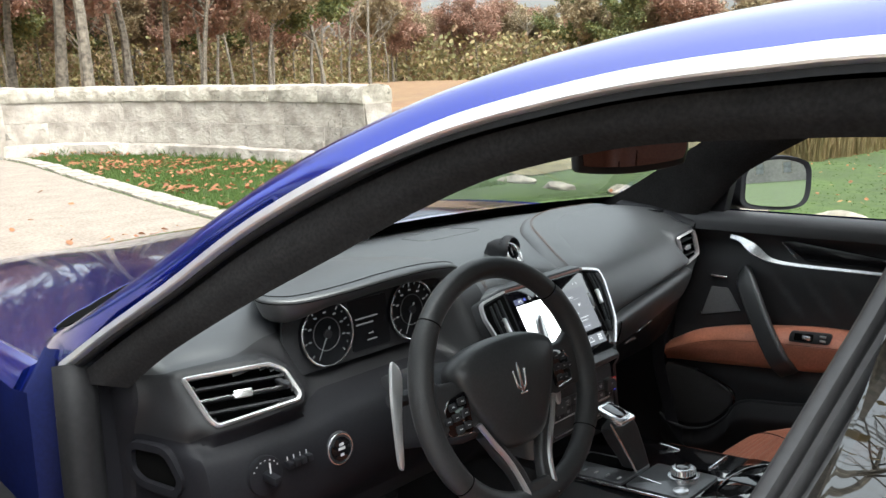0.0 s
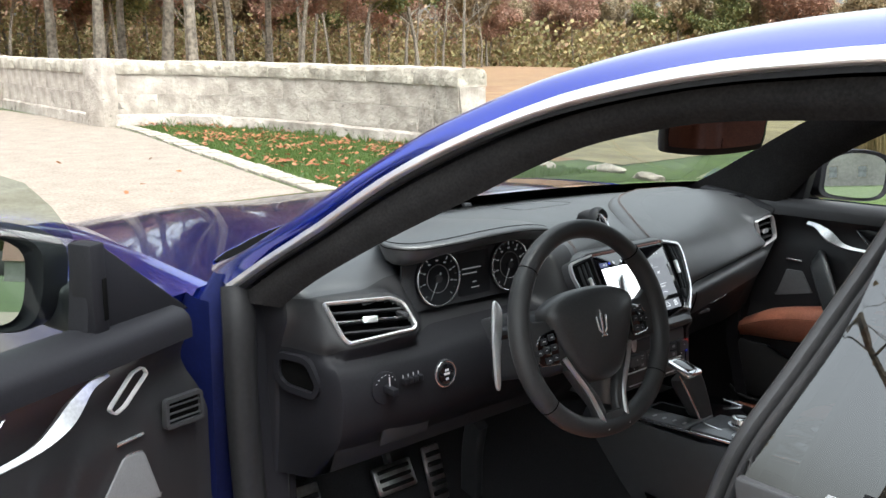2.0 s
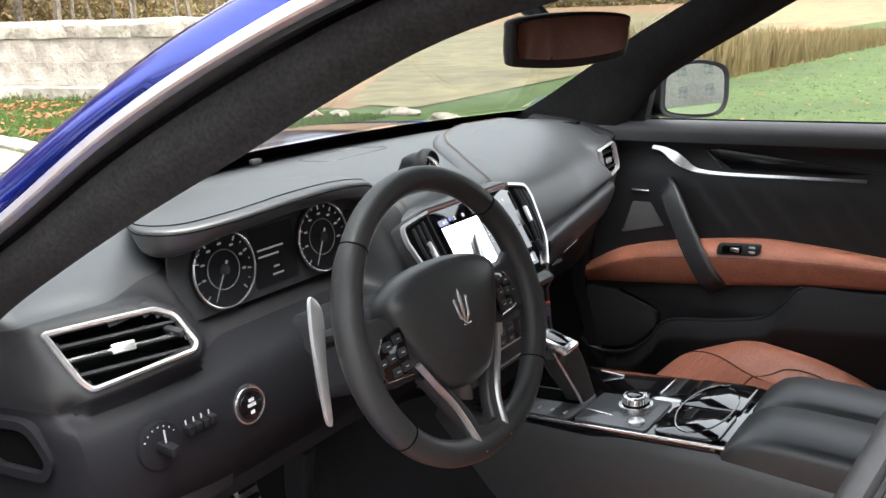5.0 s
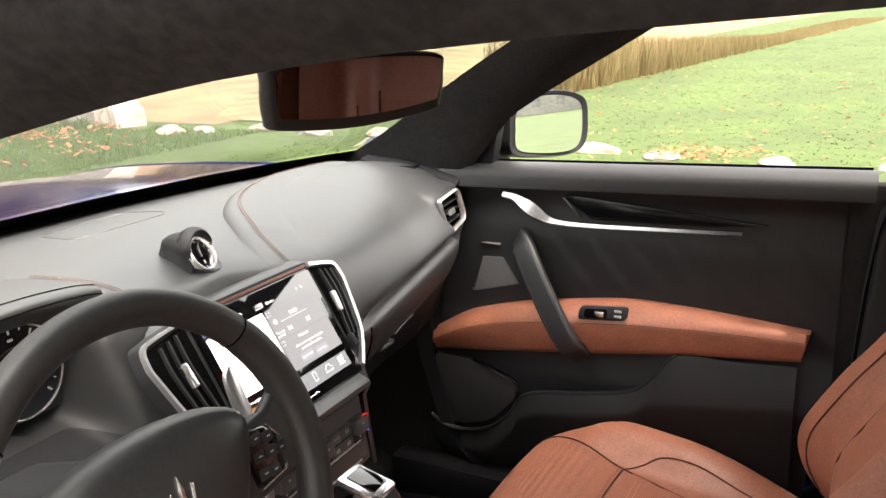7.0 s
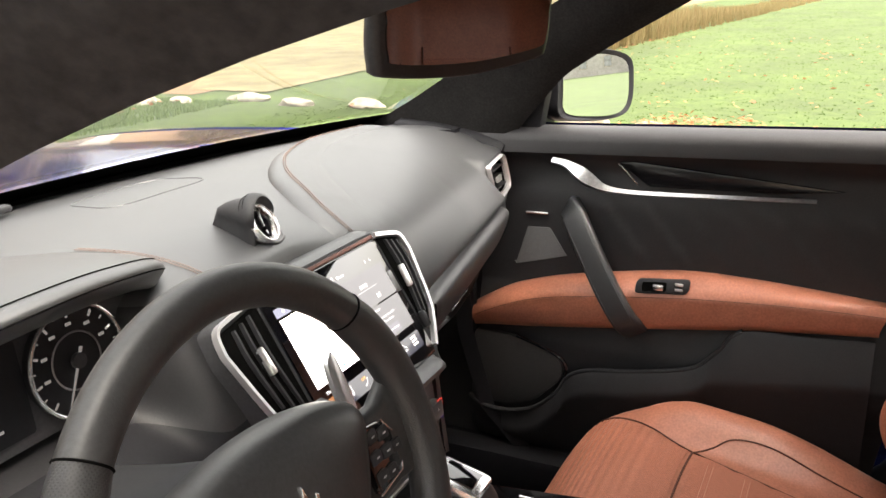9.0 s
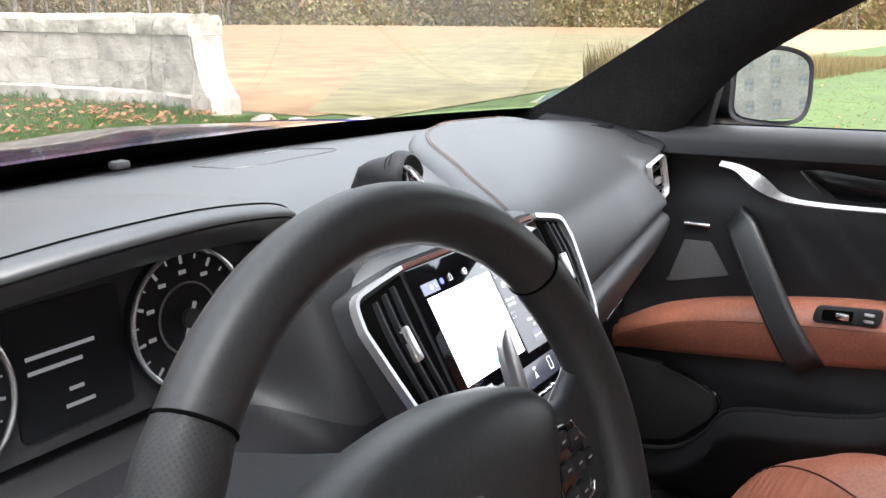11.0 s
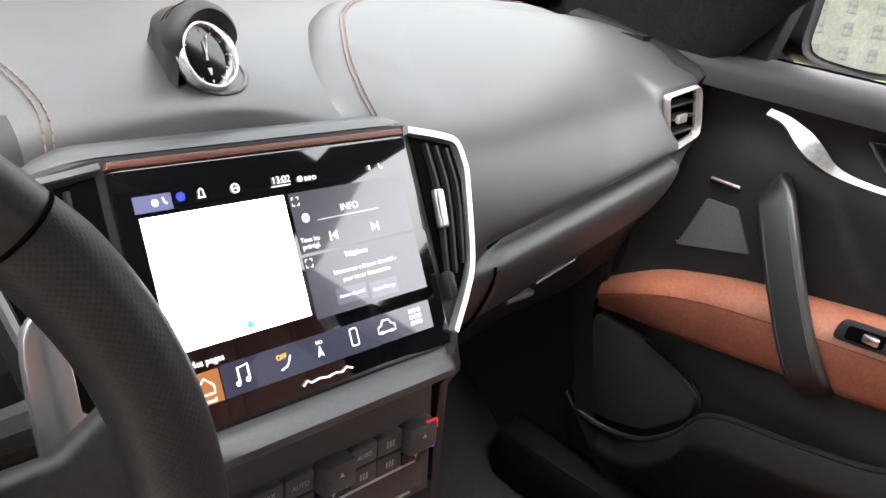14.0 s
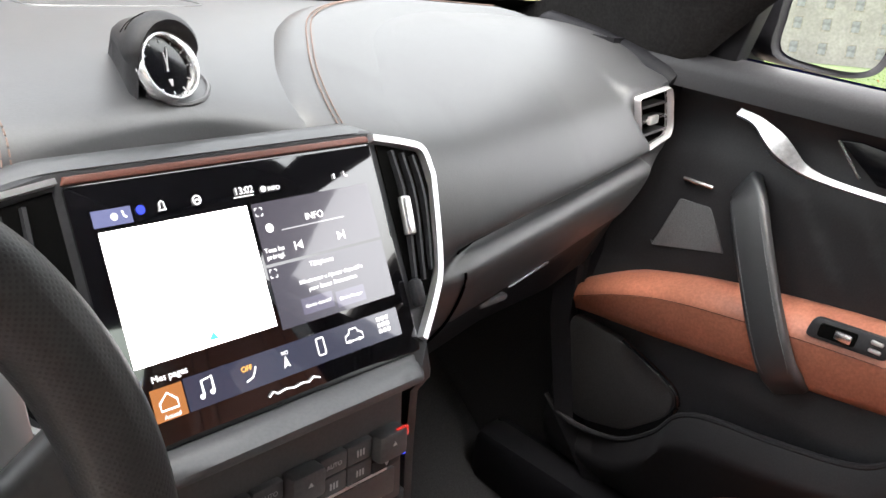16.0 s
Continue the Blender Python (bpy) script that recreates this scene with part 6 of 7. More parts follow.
def rim_piece(a0, a1, material, r=.0150):
    n, m = 48, 18
    bm = bmesh.new()
    uv = bm.loops.layers.uv.new("UVMap")
    vs = []
    for i in range(n + 1):
        a = radians(a0 + (a1 - a0) * i / n)
        x, y = rim_at(a)
        u = Vector((math.cos(a), math.sin(a)))
        swell = r if r < .0155 else .0150 + (r - .0150) * min(1, 5 * math.sin(math.pi * i / n))
        ring_ = []
        for b in [2 * math.pi * k / m for k in range(m)]:
            rr = swell * (1 + .05 * math.cos(2 * b))
            ring_.append(bm.verts.new(wh(x + u.x * rr * math.cos(b), y + u.y * rr * math.cos(b), rr * 1.08 * math.sin(b))))
        vs.append(ring_)
    arc, girth = .163 * radians(abs(a1 - a0)), 2 * math.pi * r
    for i in range(n):
        for k in range(m):
            f = bm.faces.new((vs[i][k], vs[i][(k + 1) % m], vs[i + 1][(k + 1) % m], vs[i + 1][k]))
            for lp, (p, q) in zip(f.loops, ((i, k), (i, k + 1), (i + 1, k + 1), (i + 1, k))):
                lp[uv].uv = (arc * p / n, girth * q / m)
    bm.faces.new(vs[0])
    bm.faces.new(vs[-1])
    return part("rim", bm, material, wheel, "", smooth=60)


rim_piece(42, 138, WHEEL)
rim_piece(-38, 42, HOLED, .0162)
rim_piece(138, 218, HOLED, .0162)
rim_piece(218, 322, WHEEL)
for a in (42, 138, 218, -38):
    x, y = rim_at(radians(a))
    u = Vector((math.cos(radians(a)), math.sin(radians(a))))
    path = [wh(x + u.x * .0157 * math.cos(b), y + u.y * .0157 * math.cos(b), .0162 * math.sin(b)) for b in [2 * math.pi * k / 20 for k in range(20)]]
    part("seam", tube(path, .0009, 5, up=(0, 0, 1), closed=True), DEEPBLACK, wheel)

# hub with airbag cover
hub = [(-.098, .044), (-.060, .062), (0, .068), (.060, .062), (.098, .044), (.094, .016), (.074, -.026), (.046, -.068), (.022, -.082), (-.022, -.082), (-.046, -.068), (-.074, -.026), (-.094, .016)]
hub = [(q.x, q.y) for q in spline([(x, y, 0) for x, y in hub], 4, closed=True)]
rows = [[wh(x * k, y * k - .002, n) for x, y in hub] for k, n in ((1.0, -.026), (1.02, -.014), (1.0, -.001), (.94, .008), (.80, .014), (.5, .018), (.2, .0195))]
part("airbag_cover", loft(rows, ring=True, caps=True), WHEEL, wheel, "smooth black airbag cover", smooth=60)
# bright three-pointed badge as a plain shape
for poly in ([(-.0022, -.020), (.0022, -.020), (.0028, .012), (0, .024), (-.0028, .012)], [(-.013, .012), (-.010, .014), (-.007, -.006), (-.0022, -.012), (-.0022, -.016), (-.010, -.010)], [(.013, .012), (.010, .014), (.007, -.006), (.0022, -.012), (.0022, -.016), (.010, -.010)]):
    part("badge", plate(poly, .003, lambda x, y, z: wh(x, y + .004, .0175 + z), .0006), CHROME, wheel, "plain bright badge shape")
part("badge", rbox((.014, .003, .003), wh(0, -.0145, .020), .001, wturn), CHROME, wheel)
back = [(x * .82, y * .9) for x, y in hub]
rows = [[wh(x * k, y * k, n) for x, y in back] for k, n in ((1.0, -.022), (1.0, -.035), (.8, -.055))]
part("hub_back", loft(rows, ring=True, caps=True), PLASTIC, wheel, smooth=50)
for s in (-1, 1):
    # side spoke with its switch pod
    rows = []
    for x, y0, y1, n, d in ((.070, -.040, .034, -.003, .026), (.100, -.040, .028, -.002, .022), (.126, -.036, .031, -.001, .018), (.142, -.036, .043, .000, .015), (.156, -.040, .058, .001, .013)):
        shape = rounded([(y0, n - d), (y1, n - d), (y1, n), (y0, n)], .008, 3)
        rows.append([wh(s * x, a, b) for a, b in shape])
    part("spoke", loft(rows, ring=True, caps=True), WHEEL, wheel, "", smooth=50)
    pod = [(s * x, y) for x, y in ((.086, .020), (.120, .014), (.141, -.012), (.128, -.033), (.090, -.036))]
    if s < 0:
        pod = pod[::-1]
    tilt = tri_frame(wh(0, s * .006, .004), wh(1, 0, -.10 * s) - wh(0, 0, 0), wh(0, 1, 0) - wh(0, 0, 0))
    sh = rounded(pod, .006, 3)
    p = part("switch_pod", plate(sh, .008, lambda x, y, z: tilt(x, y, .000 + z), .002), GLOSS, wheel, "gloss black switch pod with white symbols")
    edge_ = [tilt(s * x, y, .0078) for x, y in ((.120, .0135), (.1405, -.012), (.1275, -.0325), (.090, -.0355))]
    part("pod_trim", tube(edge_, .0009, 6), CHROME, p, "bright trim line")
    for x, y in ((.100, .008), (.116, .004), (.098, -.008), (.114, -.010), (.128, -.012), (.098, -.024), (.112, -.026)):
        k = part("key", rbox((.013, .010, .004), tilt(s * x, y, .0085), .0015, wturn), PLASTIC, p)
        part("print_bar", plate([(s * x - .0022, y - .0006), (s * x + .0022, y - .0006), (s * x + .0022, y + .0006), (s * x - .0022, y + .0006)], .0003, lambda u, v, z: tilt(u, v, .0107 + z)), PRINT, p)
    # lower spoke with bright edge
    path = [wh(s * x, y, n) for x, y, n in ((.066, -.050, -.008), (.046, -.084, -.008), (.028, -.118, -.004), (.022, -.152, .000))]
    part("spoke", sweep(spline(path, 5), rounded([(-.012, -.008), (.012, -.008), (.010, .008), (-.010, .008)], .005, 3), up=wup), WHEEL, wheel, "", smooth=50)
    path = [wh(s * x, y, n) for x, y, n in ((.078, -.036, .000), (.062, -.066, .002), (.046, -.092, .003), (.034, -.120, .004), (.025, -.162, .011))]
    part("spoke_trim", tube(spline(path, 5), .0038, 8, up=wup, r2=.0045), BRIGHT, wheel, "bright metal spoke edge")
    # gear paddle behind the rim
    pts = [(s * x, y) for x, y in ((.134, .056), (.140, .072), (.148, .070), (.153, .03), (.151, -.03), (.142, -.062), (.135, -.058), (.137, -.01))]
    if s < 0:
        pts = [(-.151, .050), (-.156, .070), (-.164, .069), (-.177, .022), (-.188, -.045), (-.187, -.060), (-.181, -.056), (-.168, -.004)]
    pts = [(q.x, q.y) for q in spline([(x, y, 0) for x, y in pts], 4, closed=True)]
    part("gear_paddle", plate(pts, .005, lambda x, y, z: wh(x * (1 if x < 0 else .97), y, -.046 + z), .0016), BRIGHT, wheel, "long satin metal gear paddle")
part("lower_bridge", rbox((.044, .030, .014), wh(0, -.150, .004), .006, wturn), WHEEL, wheel)

# column shroud and stalks
col = [wh(0, -.008, n) for n in (-.03, -.08, -.14, -.20, -.27)]
part("column_shroud", sweep(col, rounded([(-.062, -.062), (.062, -.062), (.05, .045), (-.05, .045)], .02), up=wh(0, 1, 0) - wh(0, 0, 0), scale=[.8, 1, 1, 1.05, 1.1]), PLASTIC, car, "black steering column shroud", smooth=50)
for s, y in ((-1, .012), (1, .012)):
    path = [wh(s * .05, y, -.085), wh(s * .10, y + .004, -.082), wh(s * .15, y + .010, -.076)]
    part("stalk", tube(path, .011, 10, scale=[.7, .9, 1.1]), PLASTIC, car, "black control stalk")

# ---- floor, footwell, pedals ----
rows = [[Vector((x, y, z)) for y, z in ((-1.6, .30), (-.5, .29), (.30, .27), (.42, .29), (.60, .42), (.72, .62), (.74, .95))] for x in (-.72, -.45, -.13, .13, .45, .72)]
part("cabin_floor", loft(rows), CARPET, car, "black carpeted floor and bulkhead", smooth=50)
for side in (-1, 1):
    rows = [[Vector((side * .715, y, z)) for z in (.25, .5, .75, .93)] for y in (.34, .5, .76)]
    part("footwell_side", loft(rows), CARPET, car)


def pedal(cx, cy, cz, w, h, lean, name, ribs, material=STEEL):
    turn = Matrix.Rotation(lean, 3, "X")
    p = part(name, rbox((w, .012, h), (cx, cy, cz), .006, turn), material, car, "ribbed metal pedal with rubber studs")
    for k in range(ribs):
        z = (k + .5) / ribs - .5
        part("rubber_rib", rbox((w * .8, .006, h / ribs * .42), Vector((cx, cy, cz)) + turn @ Vector((0, -.007, z * h * .86)), .002, turn), RUBBER, p)
    return p


pedal(-.345, .530, .452, .105, .062, radians(-32), "brake_pedal", 3)
pedal(-.247, .508, .440, .048, .125, radians(-22), "accelerator_pedal", 5)
pedal(-.605, .44, .445, .07, .20, radians(-28), "footrest_plate", 8)
part("brake_arm", tube([Vector((-.345, .54, .46)), Vector((-.345, .60, .56)), Vector((-.345, .60, .75))], .01, 6), PLASTIC, car)
part("console_pad", sweep(spline([(-.262, .36, .62), (-.235, .40, .53), (-.215, .42, .42)], 5), rounded([(-.025, -.012), (.025, -.012), (.025, .012), (-.025, .012)], .008), up=(1, 0, 0)), PLASTIC, car, "dark pad beside the pedals", smooth=50)
for s in (-1, 1):
    part("sill_trim", rbox((.075, 1.0, .10), (s * .692, -.06, .325), .02), LOWER, car, "black inner sill trim")
part("floor_mat", rbox((.46, .52, .012), (-.40, .08, .285), .005), CARPET, car, "black floor mat")
part("floor_mat", rbox((.46, .52, .012), (.42, .10, .285), .005), CARPET, car, "black floor mat")

# ---- centre console ----
sec = [(-.125, .30), (-.128, .55), (-.122, .652), (-.110, .668), (.110, .668), (.122, .652), (.128, .55), (.125, .30)]
ys = [(.20, 1.0, -.004), (.145, 1.0, .0), (-.06, 1.0, .012), (-.12, 1.0, .024), (-.25, 1.0, .037), (-.9, 1.0, .02)]
console = part("centre_console", loft([[Vector((x * k, y - (1.2 * max(0, .64 - z) if y > .1 else 0), z + (dz if z > .6 else 0))) for x, z in sec] for y, k, dz in ys], ring=True, caps=True), DASH, car, "black leather centre console with gloss black top", smooth=35)
top = tri_frame((0, -.06, .6875), (1, 0, 0), (0, 1, -.10))
part("console_top", plate(rounded([(-.108, -.19), (.108, -.19), (.108, .20), (-.108, .20)], .02), .005, top, .002), GLOSS, console, "gloss black console top")
part("console_trim", rbox((.004, .39, .004), (-.106, -.055, .6930), .001, Matrix.Rotation(-.10, 3, "X")), CHROME, console, "thin bright line")
part("console_trim", rbox((.004, .040, .003), top(.086, .052, .0065), .001), CHROME, console, "short bright line")
part("console_trim", rbox((.064, .003, .003), top(.066, -.050, .0065), .001), CHROME, console, "short bright line")
part("gear_plate", plate(rounded([(-.100, .036), (-.004, .036), (-.004, .16), (-.100, .16)], .010), .004, lambda x, y, z: top(x, y, .005 + z), .001), GREYPLATE, console, "dark grey metal gear gate")
part("gear_slot", plate(rounded([(-.050, .045), (-.012, .045), (-.012, .15), (-.050, .15)], .006), .001, lambda x, y, z: top(x, y, .0092 + z)), DEEPBLACK, console)
for k in range(4):
    part("gear_mark", rbox((.010, .004, .002), top(-.082, .050 + .022 * k, .0095), .0005), PRINT, console)
shaft = spline([(-.020, -.012, .668), (-.022, .002, .705), (-.030, .018, .742), (-.040, .028, .768)], 5)
lever = part("gear_lever", sweep(shaft, rounded([(-.020, -.016), (.020, -.016), (.020, .016), (-.020, .016)], .009), up=(0, 1, 0), scale=[1.1, 1.05, 1.0, 1.0, 1.02, 1.05, 1.1, 1.15, 1.2, 1.25, 1.3, 1.3, 1.3, 1.3, 1.25, 1.15][:len(shaft)]), WHEEL, car, "leather gear lever with bright top", smooth=50)
part("lever_cap", rbox((.044, .056, .012), (-.040, .028, .780), .005, Matrix.Rotation(radians(14), 3, "X")), CHROME, lever, "bright metal cap")
part("lever_inlay", rbox((.028, .038, .004), (-.040, .027, .7858), .001, Matrix.Rotation(radians(14), 3, "X")), GLOSS, lever)
part("lever_trim", tube([Vector((-.066, .020, .772)), Vector((-.058, .004, .742)), Vector((-.049, -.012, .708)), Vector((-.044, -.024, .680))], .0022, 6), CHROME, lever, "bright edge line")
KX, KY = -.031, -.038
kb = part("rotary_knob", tube([top(KX, KY, .004), top(KX, KY, .007), top(KX, KY, .0075), top(KX, KY, .016), top(KX, KY, .0165), top(KX, KY, .018), top(KX, KY, .0275), top(KX, KY, .029), top(KX, KY, .0295)], .021, 36, up=(0, 1, 0), scale=[1.28, 1.28, 1.22, 1.18, .92, .90, .88, .82, .66]), CHROME, car, "silver rotary control knob in two tiers on the console")
part("knob_top", tube([top(KX, KY, .0285), top(KX, KY, .0315), top(KX, KY, .0325)], .0125, 28, up=(0, 1, 0), scale=[1, 1, .8]), GLOSS, kb)
part("knob_band", tube([top(KX, KY, .0158), top(KX, KY, .0182)], .0197, 32, up=(0, 1, 0)), DEEPBLACK, kb)
for k in range(24):
    a = 2 * math.pi * k / 24
    part("knurl", rbox((.0016, .0016, .008), top(KX + .0186 * math.cos(a), KY + .0186 * math.sin(a), .0228), .0004), STEEL, kb)
part("knob_plate", plate(rounded([(-.098, -.080), (.006, -.080), (.006, .030), (-.098, .030)], .008), .004, lambda x, y, z: top(x, y, .005 + z), .001), GREYPLATE, console, "grey plate round the knob")
part("plate_strip", rbox((.003, .055, .002), top(-.066, .0, .0098), .0006), CHROME, console, "bright line on the plate")
part("mode_button", tube([top(-.078, -.058, .009), top(-.078, -.058, .012), top(-.078, -.058, .013)], .012, 20, up=(0, 1, 0), scale=[1, 1, .85]), SILVER, console, "round silver button")
for x0_, x1_ in ((-.096, -.004), (.0, .100)):
    part("cup_lid", plate(rounded([(x0_, -.178), (x1_, -.178), (x1_, -.088), (x0_, -.088)], .014), .005, lambda x, y, z: top(x, y, .0052 + z), .002), GLOSS, console, "gloss black lid")
part("lid_lip", tube([top(.0 + .085 * math.cos(a), -.133 + .036 * math.sin(a), .0106) for a in [math.pi * 2 * i / 40 for i in range(40)]], .0012, 6, closed=True), GLOSS, console, "raised oval line on the lid")
for x0_, x1_, word in ((-.114, .008, "left"), (.012, .120, "right")):
    rows = []
    for y, lo_, hi_, d in ((-.226, .668, .676, .004), (-.232, .664, .690, .001), (-.248, .662, .714, 0), (-.266, .662, .730, 0), (-.285, .662, .7375, 0), (-.32, .662, .741, 0), (-.55, .662, .743, 0), (-.80, .662, .740, 0), (-.825, .664, .72, .004)):
        c_ = min(.014, (hi_ - lo_) * .4)
        a_, b_ = x0_ + d, x1_ - d
        rows.append([Vector((x, y, z)) for x, z in ((a_, lo_), (a_, hi_ - c_), (a_ + c_ * .3, hi_ - c_ * .3), (a_ + c_, hi_), ((a_ + b_) / 2, hi_ + .001), (b_ - .006, hi_), (b_ - .001, hi_ - .003), (b_, hi_ - .010), (b_, lo_))])
    part("armrest", loft(rows, ring=True, caps=True), DASH, car, "black leather half of the split centre armrest", smooth=55)


# ---- seats ----
FOLDLINE = mat("dark_tan_seam", (0.10, 0.035, 0.022), 0.8)
PALETHREAD = mat("pale_tan_thread", (0.52, 0.26, 0.18), 0.7)


def seat(x0, name):
    s = part(name, rbox((.44, .50, .16), (x0, -.22, .38), .03), PLASTIC, car, "tan leather seat with perforated middle", smooth=50)
    length = spline([(0, -.50, .462), (0, -.40, .490), (0, -.30, .515), (0, -.20, .534), (0, -.12, .545), (0, -.05, .552), (0, .0, .552), (0, .032, .545), (0, .064, .522), (0, .088, .482), (0, .100, .43), (0, .100, .37)], 8)

    def ease(a, b, t):
        t = max(0, min(1, (t - a) / (b - a)))
        return t * t * (3 - 2 * t)

    def at_y(y):
        """Position along the cushion's section at a place on its top."""
        for k in range(len(length) - 1):
            if length[k].y <= y <= length[k + 1].y:
                return (k + (y - length[k].y) / max(1e-6, length[k + 1].y - length[k].y)) / (len(length) - 1)
        return 1.0

    def cushion(u, v):
        """u across -1..1, v from back 0 to front 1."""
        k = min(len(length) - 1.001, max(0, v) * (len(length) - 1))
        p = length[int(k)].lerp(length[int(k) + 1], k - int(k))
        w = abs(u)
        rise = .034 * ease(.42, .74, w) * ease(-.46, -.20, p.y) * (1 - .95 * ease(-.11, .03, p.y))
        edge_ = .80 - .10 * ease(-.10, .05, p.y)
        fall = .13 * max(0, w - edge_) ** 2 / (1 - edge_) ** 2
        return Vector((x0 + .262 * u * (1 - .06 * ease(-.05, .1, p.y)), p.y - .045 * w ** 4 * ease(-.08, .09, p.y), p.z + rise - fall))

    def on(u, y, lift=0.0):
        return cushion(u, at_y(y)) + Vector((0, 0, lift))
    us, vs = [-1 + 2 * i / 48 for i in range(49)], [i / 44 for i in range(45)]
    part("cushion", loft([[cushion(u, v) for u in us] for v in vs]), TAN, s, "tan leather cushion", smooth=70)

    def gore(y):
        """Half width between the side seams, narrowing to the rear."""
        return .66 if y > .05 else .66 - .25 * (.05 - y) / .168 if y > -.118 else .41 - .14 * (-.118 - y) / .2
    cross = lambda u: -.112 - .03 * u * u
    rows = []
    for i in range(93):
        f = i / 92
        row = []
        for j in range(25):
            q = -1 + 2 * j / 24
            y0 = cross(.41 * q)
            v = at_y(y0 + .006) + (.985 - at_y(y0 + .006)) * f
            y = cushion(0, v).y
            row.append(cushion(q * (gore(y) - .012), v) + Vector((0, .0008, .0018 + .0014 * math.cos(f * 92 * math.pi / 2.0))))
        rows.append(row)
    part("cushion_front", loft(rows), TANHOLE, s, "finely ribbed perforated leather", smooth=80)
    rows = []
    for i in range(41):
        y = -.44 + .318 * i / 40
        rows.append([on(q * (gore(y) - .012), y + (cross(.41 * q) + .112) * (i / 40), .0024 - .0020 * abs(math.cos((y + .122) * math.pi / .055)) ** 10) for q in [-1 + 2 * j / 20 for j in range(21)]])
    part("cushion_insert", loft(rows), TANHOLE, s, "perforated leather crossed by stitched rows", smooth=80)
    for k in range(1, 5):
        for d in (-.004, .004):
            y = -.122 - .055 * k + d + .0275
            part("stitching", tube([on(q * .03 * gore(y) / .41 * .9, y, .0032) for q in range(-12, 13)], .0006, 4), PALETHREAD, s, "pale thread")
    part("seam", tube([on(.41 * q / 10, cross(.41 * q / 10), .0014) for q in range(-10, 11)], .0018, 6), FOLDLINE, s)
    for k in (-1, 1):
        line_ = spline([(k * .70, .075, 0), (k * .64, .025, 0), (k * .52, -.05, 0), (k * .41, -.118, 0), (k * .33, -.21, 0), (k * .27, -.32, 0), (k * .25, -.44, 0)], 6)
        part("seam", tube([on(q.x, q.y, .0014) for q in line_], .0014, 6), FOLDLINE, s)
        arc_ = spline([(k * .41, -.118, 0), (k * .50, -.145, 0), (k * .585, -.173, 0), (k * .61, -.23, 0), (k * .57, -.31, 0), (k * .54, -.42, 0)], 6)
        part("seam", tube([on(q.x, q.y, .0010) for q in arc_], .0013, 6), FOLDLINE, s)

    lean = spline([(0, -.440, .50), (0, -.398, .545), (0, -.376, .59), (0, -.376, .635), (0, -.397, .680), (0, -.434, .742), (0, -.474, .80), (0, -.535, .90), (0, -.595, 1.01), (0, -.64, 1.10), (0, -.69, 1.17)], 6)

    def backrest(u, v):
        k = min(len(lean) - 1.001, v * (len(lean) - 1))
        p = lean[int(k)].lerp(lean[int(k) + 1], k - int(k))
        w = abs(u)
        y = p.y - .062 * (1 - ease(.40, .80, w)) * (1 - .6 * ease(.55, 1, v)) - .20 * max(0, w - .80) ** 2 / .04 * .55
        return Vector((x0 + (.262 - .05 * ease(.5, 1, v)) * u, y, p.z))
    bs = [i / 36 for i in range(37)]
    rows = [[backrest(u, v) for u in us] for v in bs]
    rear = [[Vector((q.x, -.62 - .24 * v, q.z)) for q in [backrest(u, v) for u in us]] for v in bs][::-1]
    part("backrest", loft(rows + rear, close=True), TAN, s, "tan leather backrest", smooth=70)
    rows = [[backrest(q * .40, v) + Vector((0, .003 - .003 * abs(math.cos(v * 30)) ** 8, .001)) for q in [-1 + 2 * j / 16 for j in range(17)]] for v in [.10 + .72 * i / 60 for i in range(61)]]
    part("backrest_insert", loft(rows), TANHOLE, s, "ribbed perforated leather", smooth=70)
    for k in (-1, 1):
        part("seam", tube([backrest(k * .66, .10 + .72 * i / 24) + Vector((0, .0015, 0)) for i in range(25)], .0014, 5), FOLDLINE, s)
        part("seam", tube([backrest(k * .41, .08 + .76 * i / 24) + Vector((0, .002, 0)) for i in range(25)], .0014, 5), FOLDLINE, s)
    part("head_restraint", rbox((.25, .11, .17), (x0, -.755, 1.225), .045, seg=4), TAN, s, "tan leather head restraint")
    return s


seat(-.345, "driver_seat")
seat(.400, "passenger_seat")
part("rear_bench", rbox((1.30, .52, .20), (0, -1.30, .45), .05, seg=3), TAN, car, "tan leather rear bench")
part("rear_backrest", rbox((1.30, .16, .62), (0, -1.58, .82), .06, Matrix.Rotation(radians(-20), 3, "X"), seg=3), TAN, car, "tan leather rear backrest")
part("parcel_shelf", rbox((1.3, .3, .02), (0, -1.8, 1.05), .005), TRIM, car)

# belt at the passenger's pillar
part("seat_belt", sweep(spline([(.66, -.56, 1.12), (.668, -.545, .95), (.672, -.53, .75), (.66, -.50, .45)], 6), [(-.022, -.001), (.022, -.001), (.022, .001), (-.022, .001)], up=(1, 0, 0)), RUBBER, car, "black seat belt")
part("belt_anchor", rbox((.025, .03, .07), (.652, -.56, 1.14), .008), PLASTIC, car, "black belt anchor")
part("pillar_lining", rbox((.03, .13, .70), (.742, -.475, .66), .012), TRIM, car, "black lining of the centre pillar")
part("buckle", rbox((.05, .02, .014), (.672, -.50, .70), .004), CHROME, car)


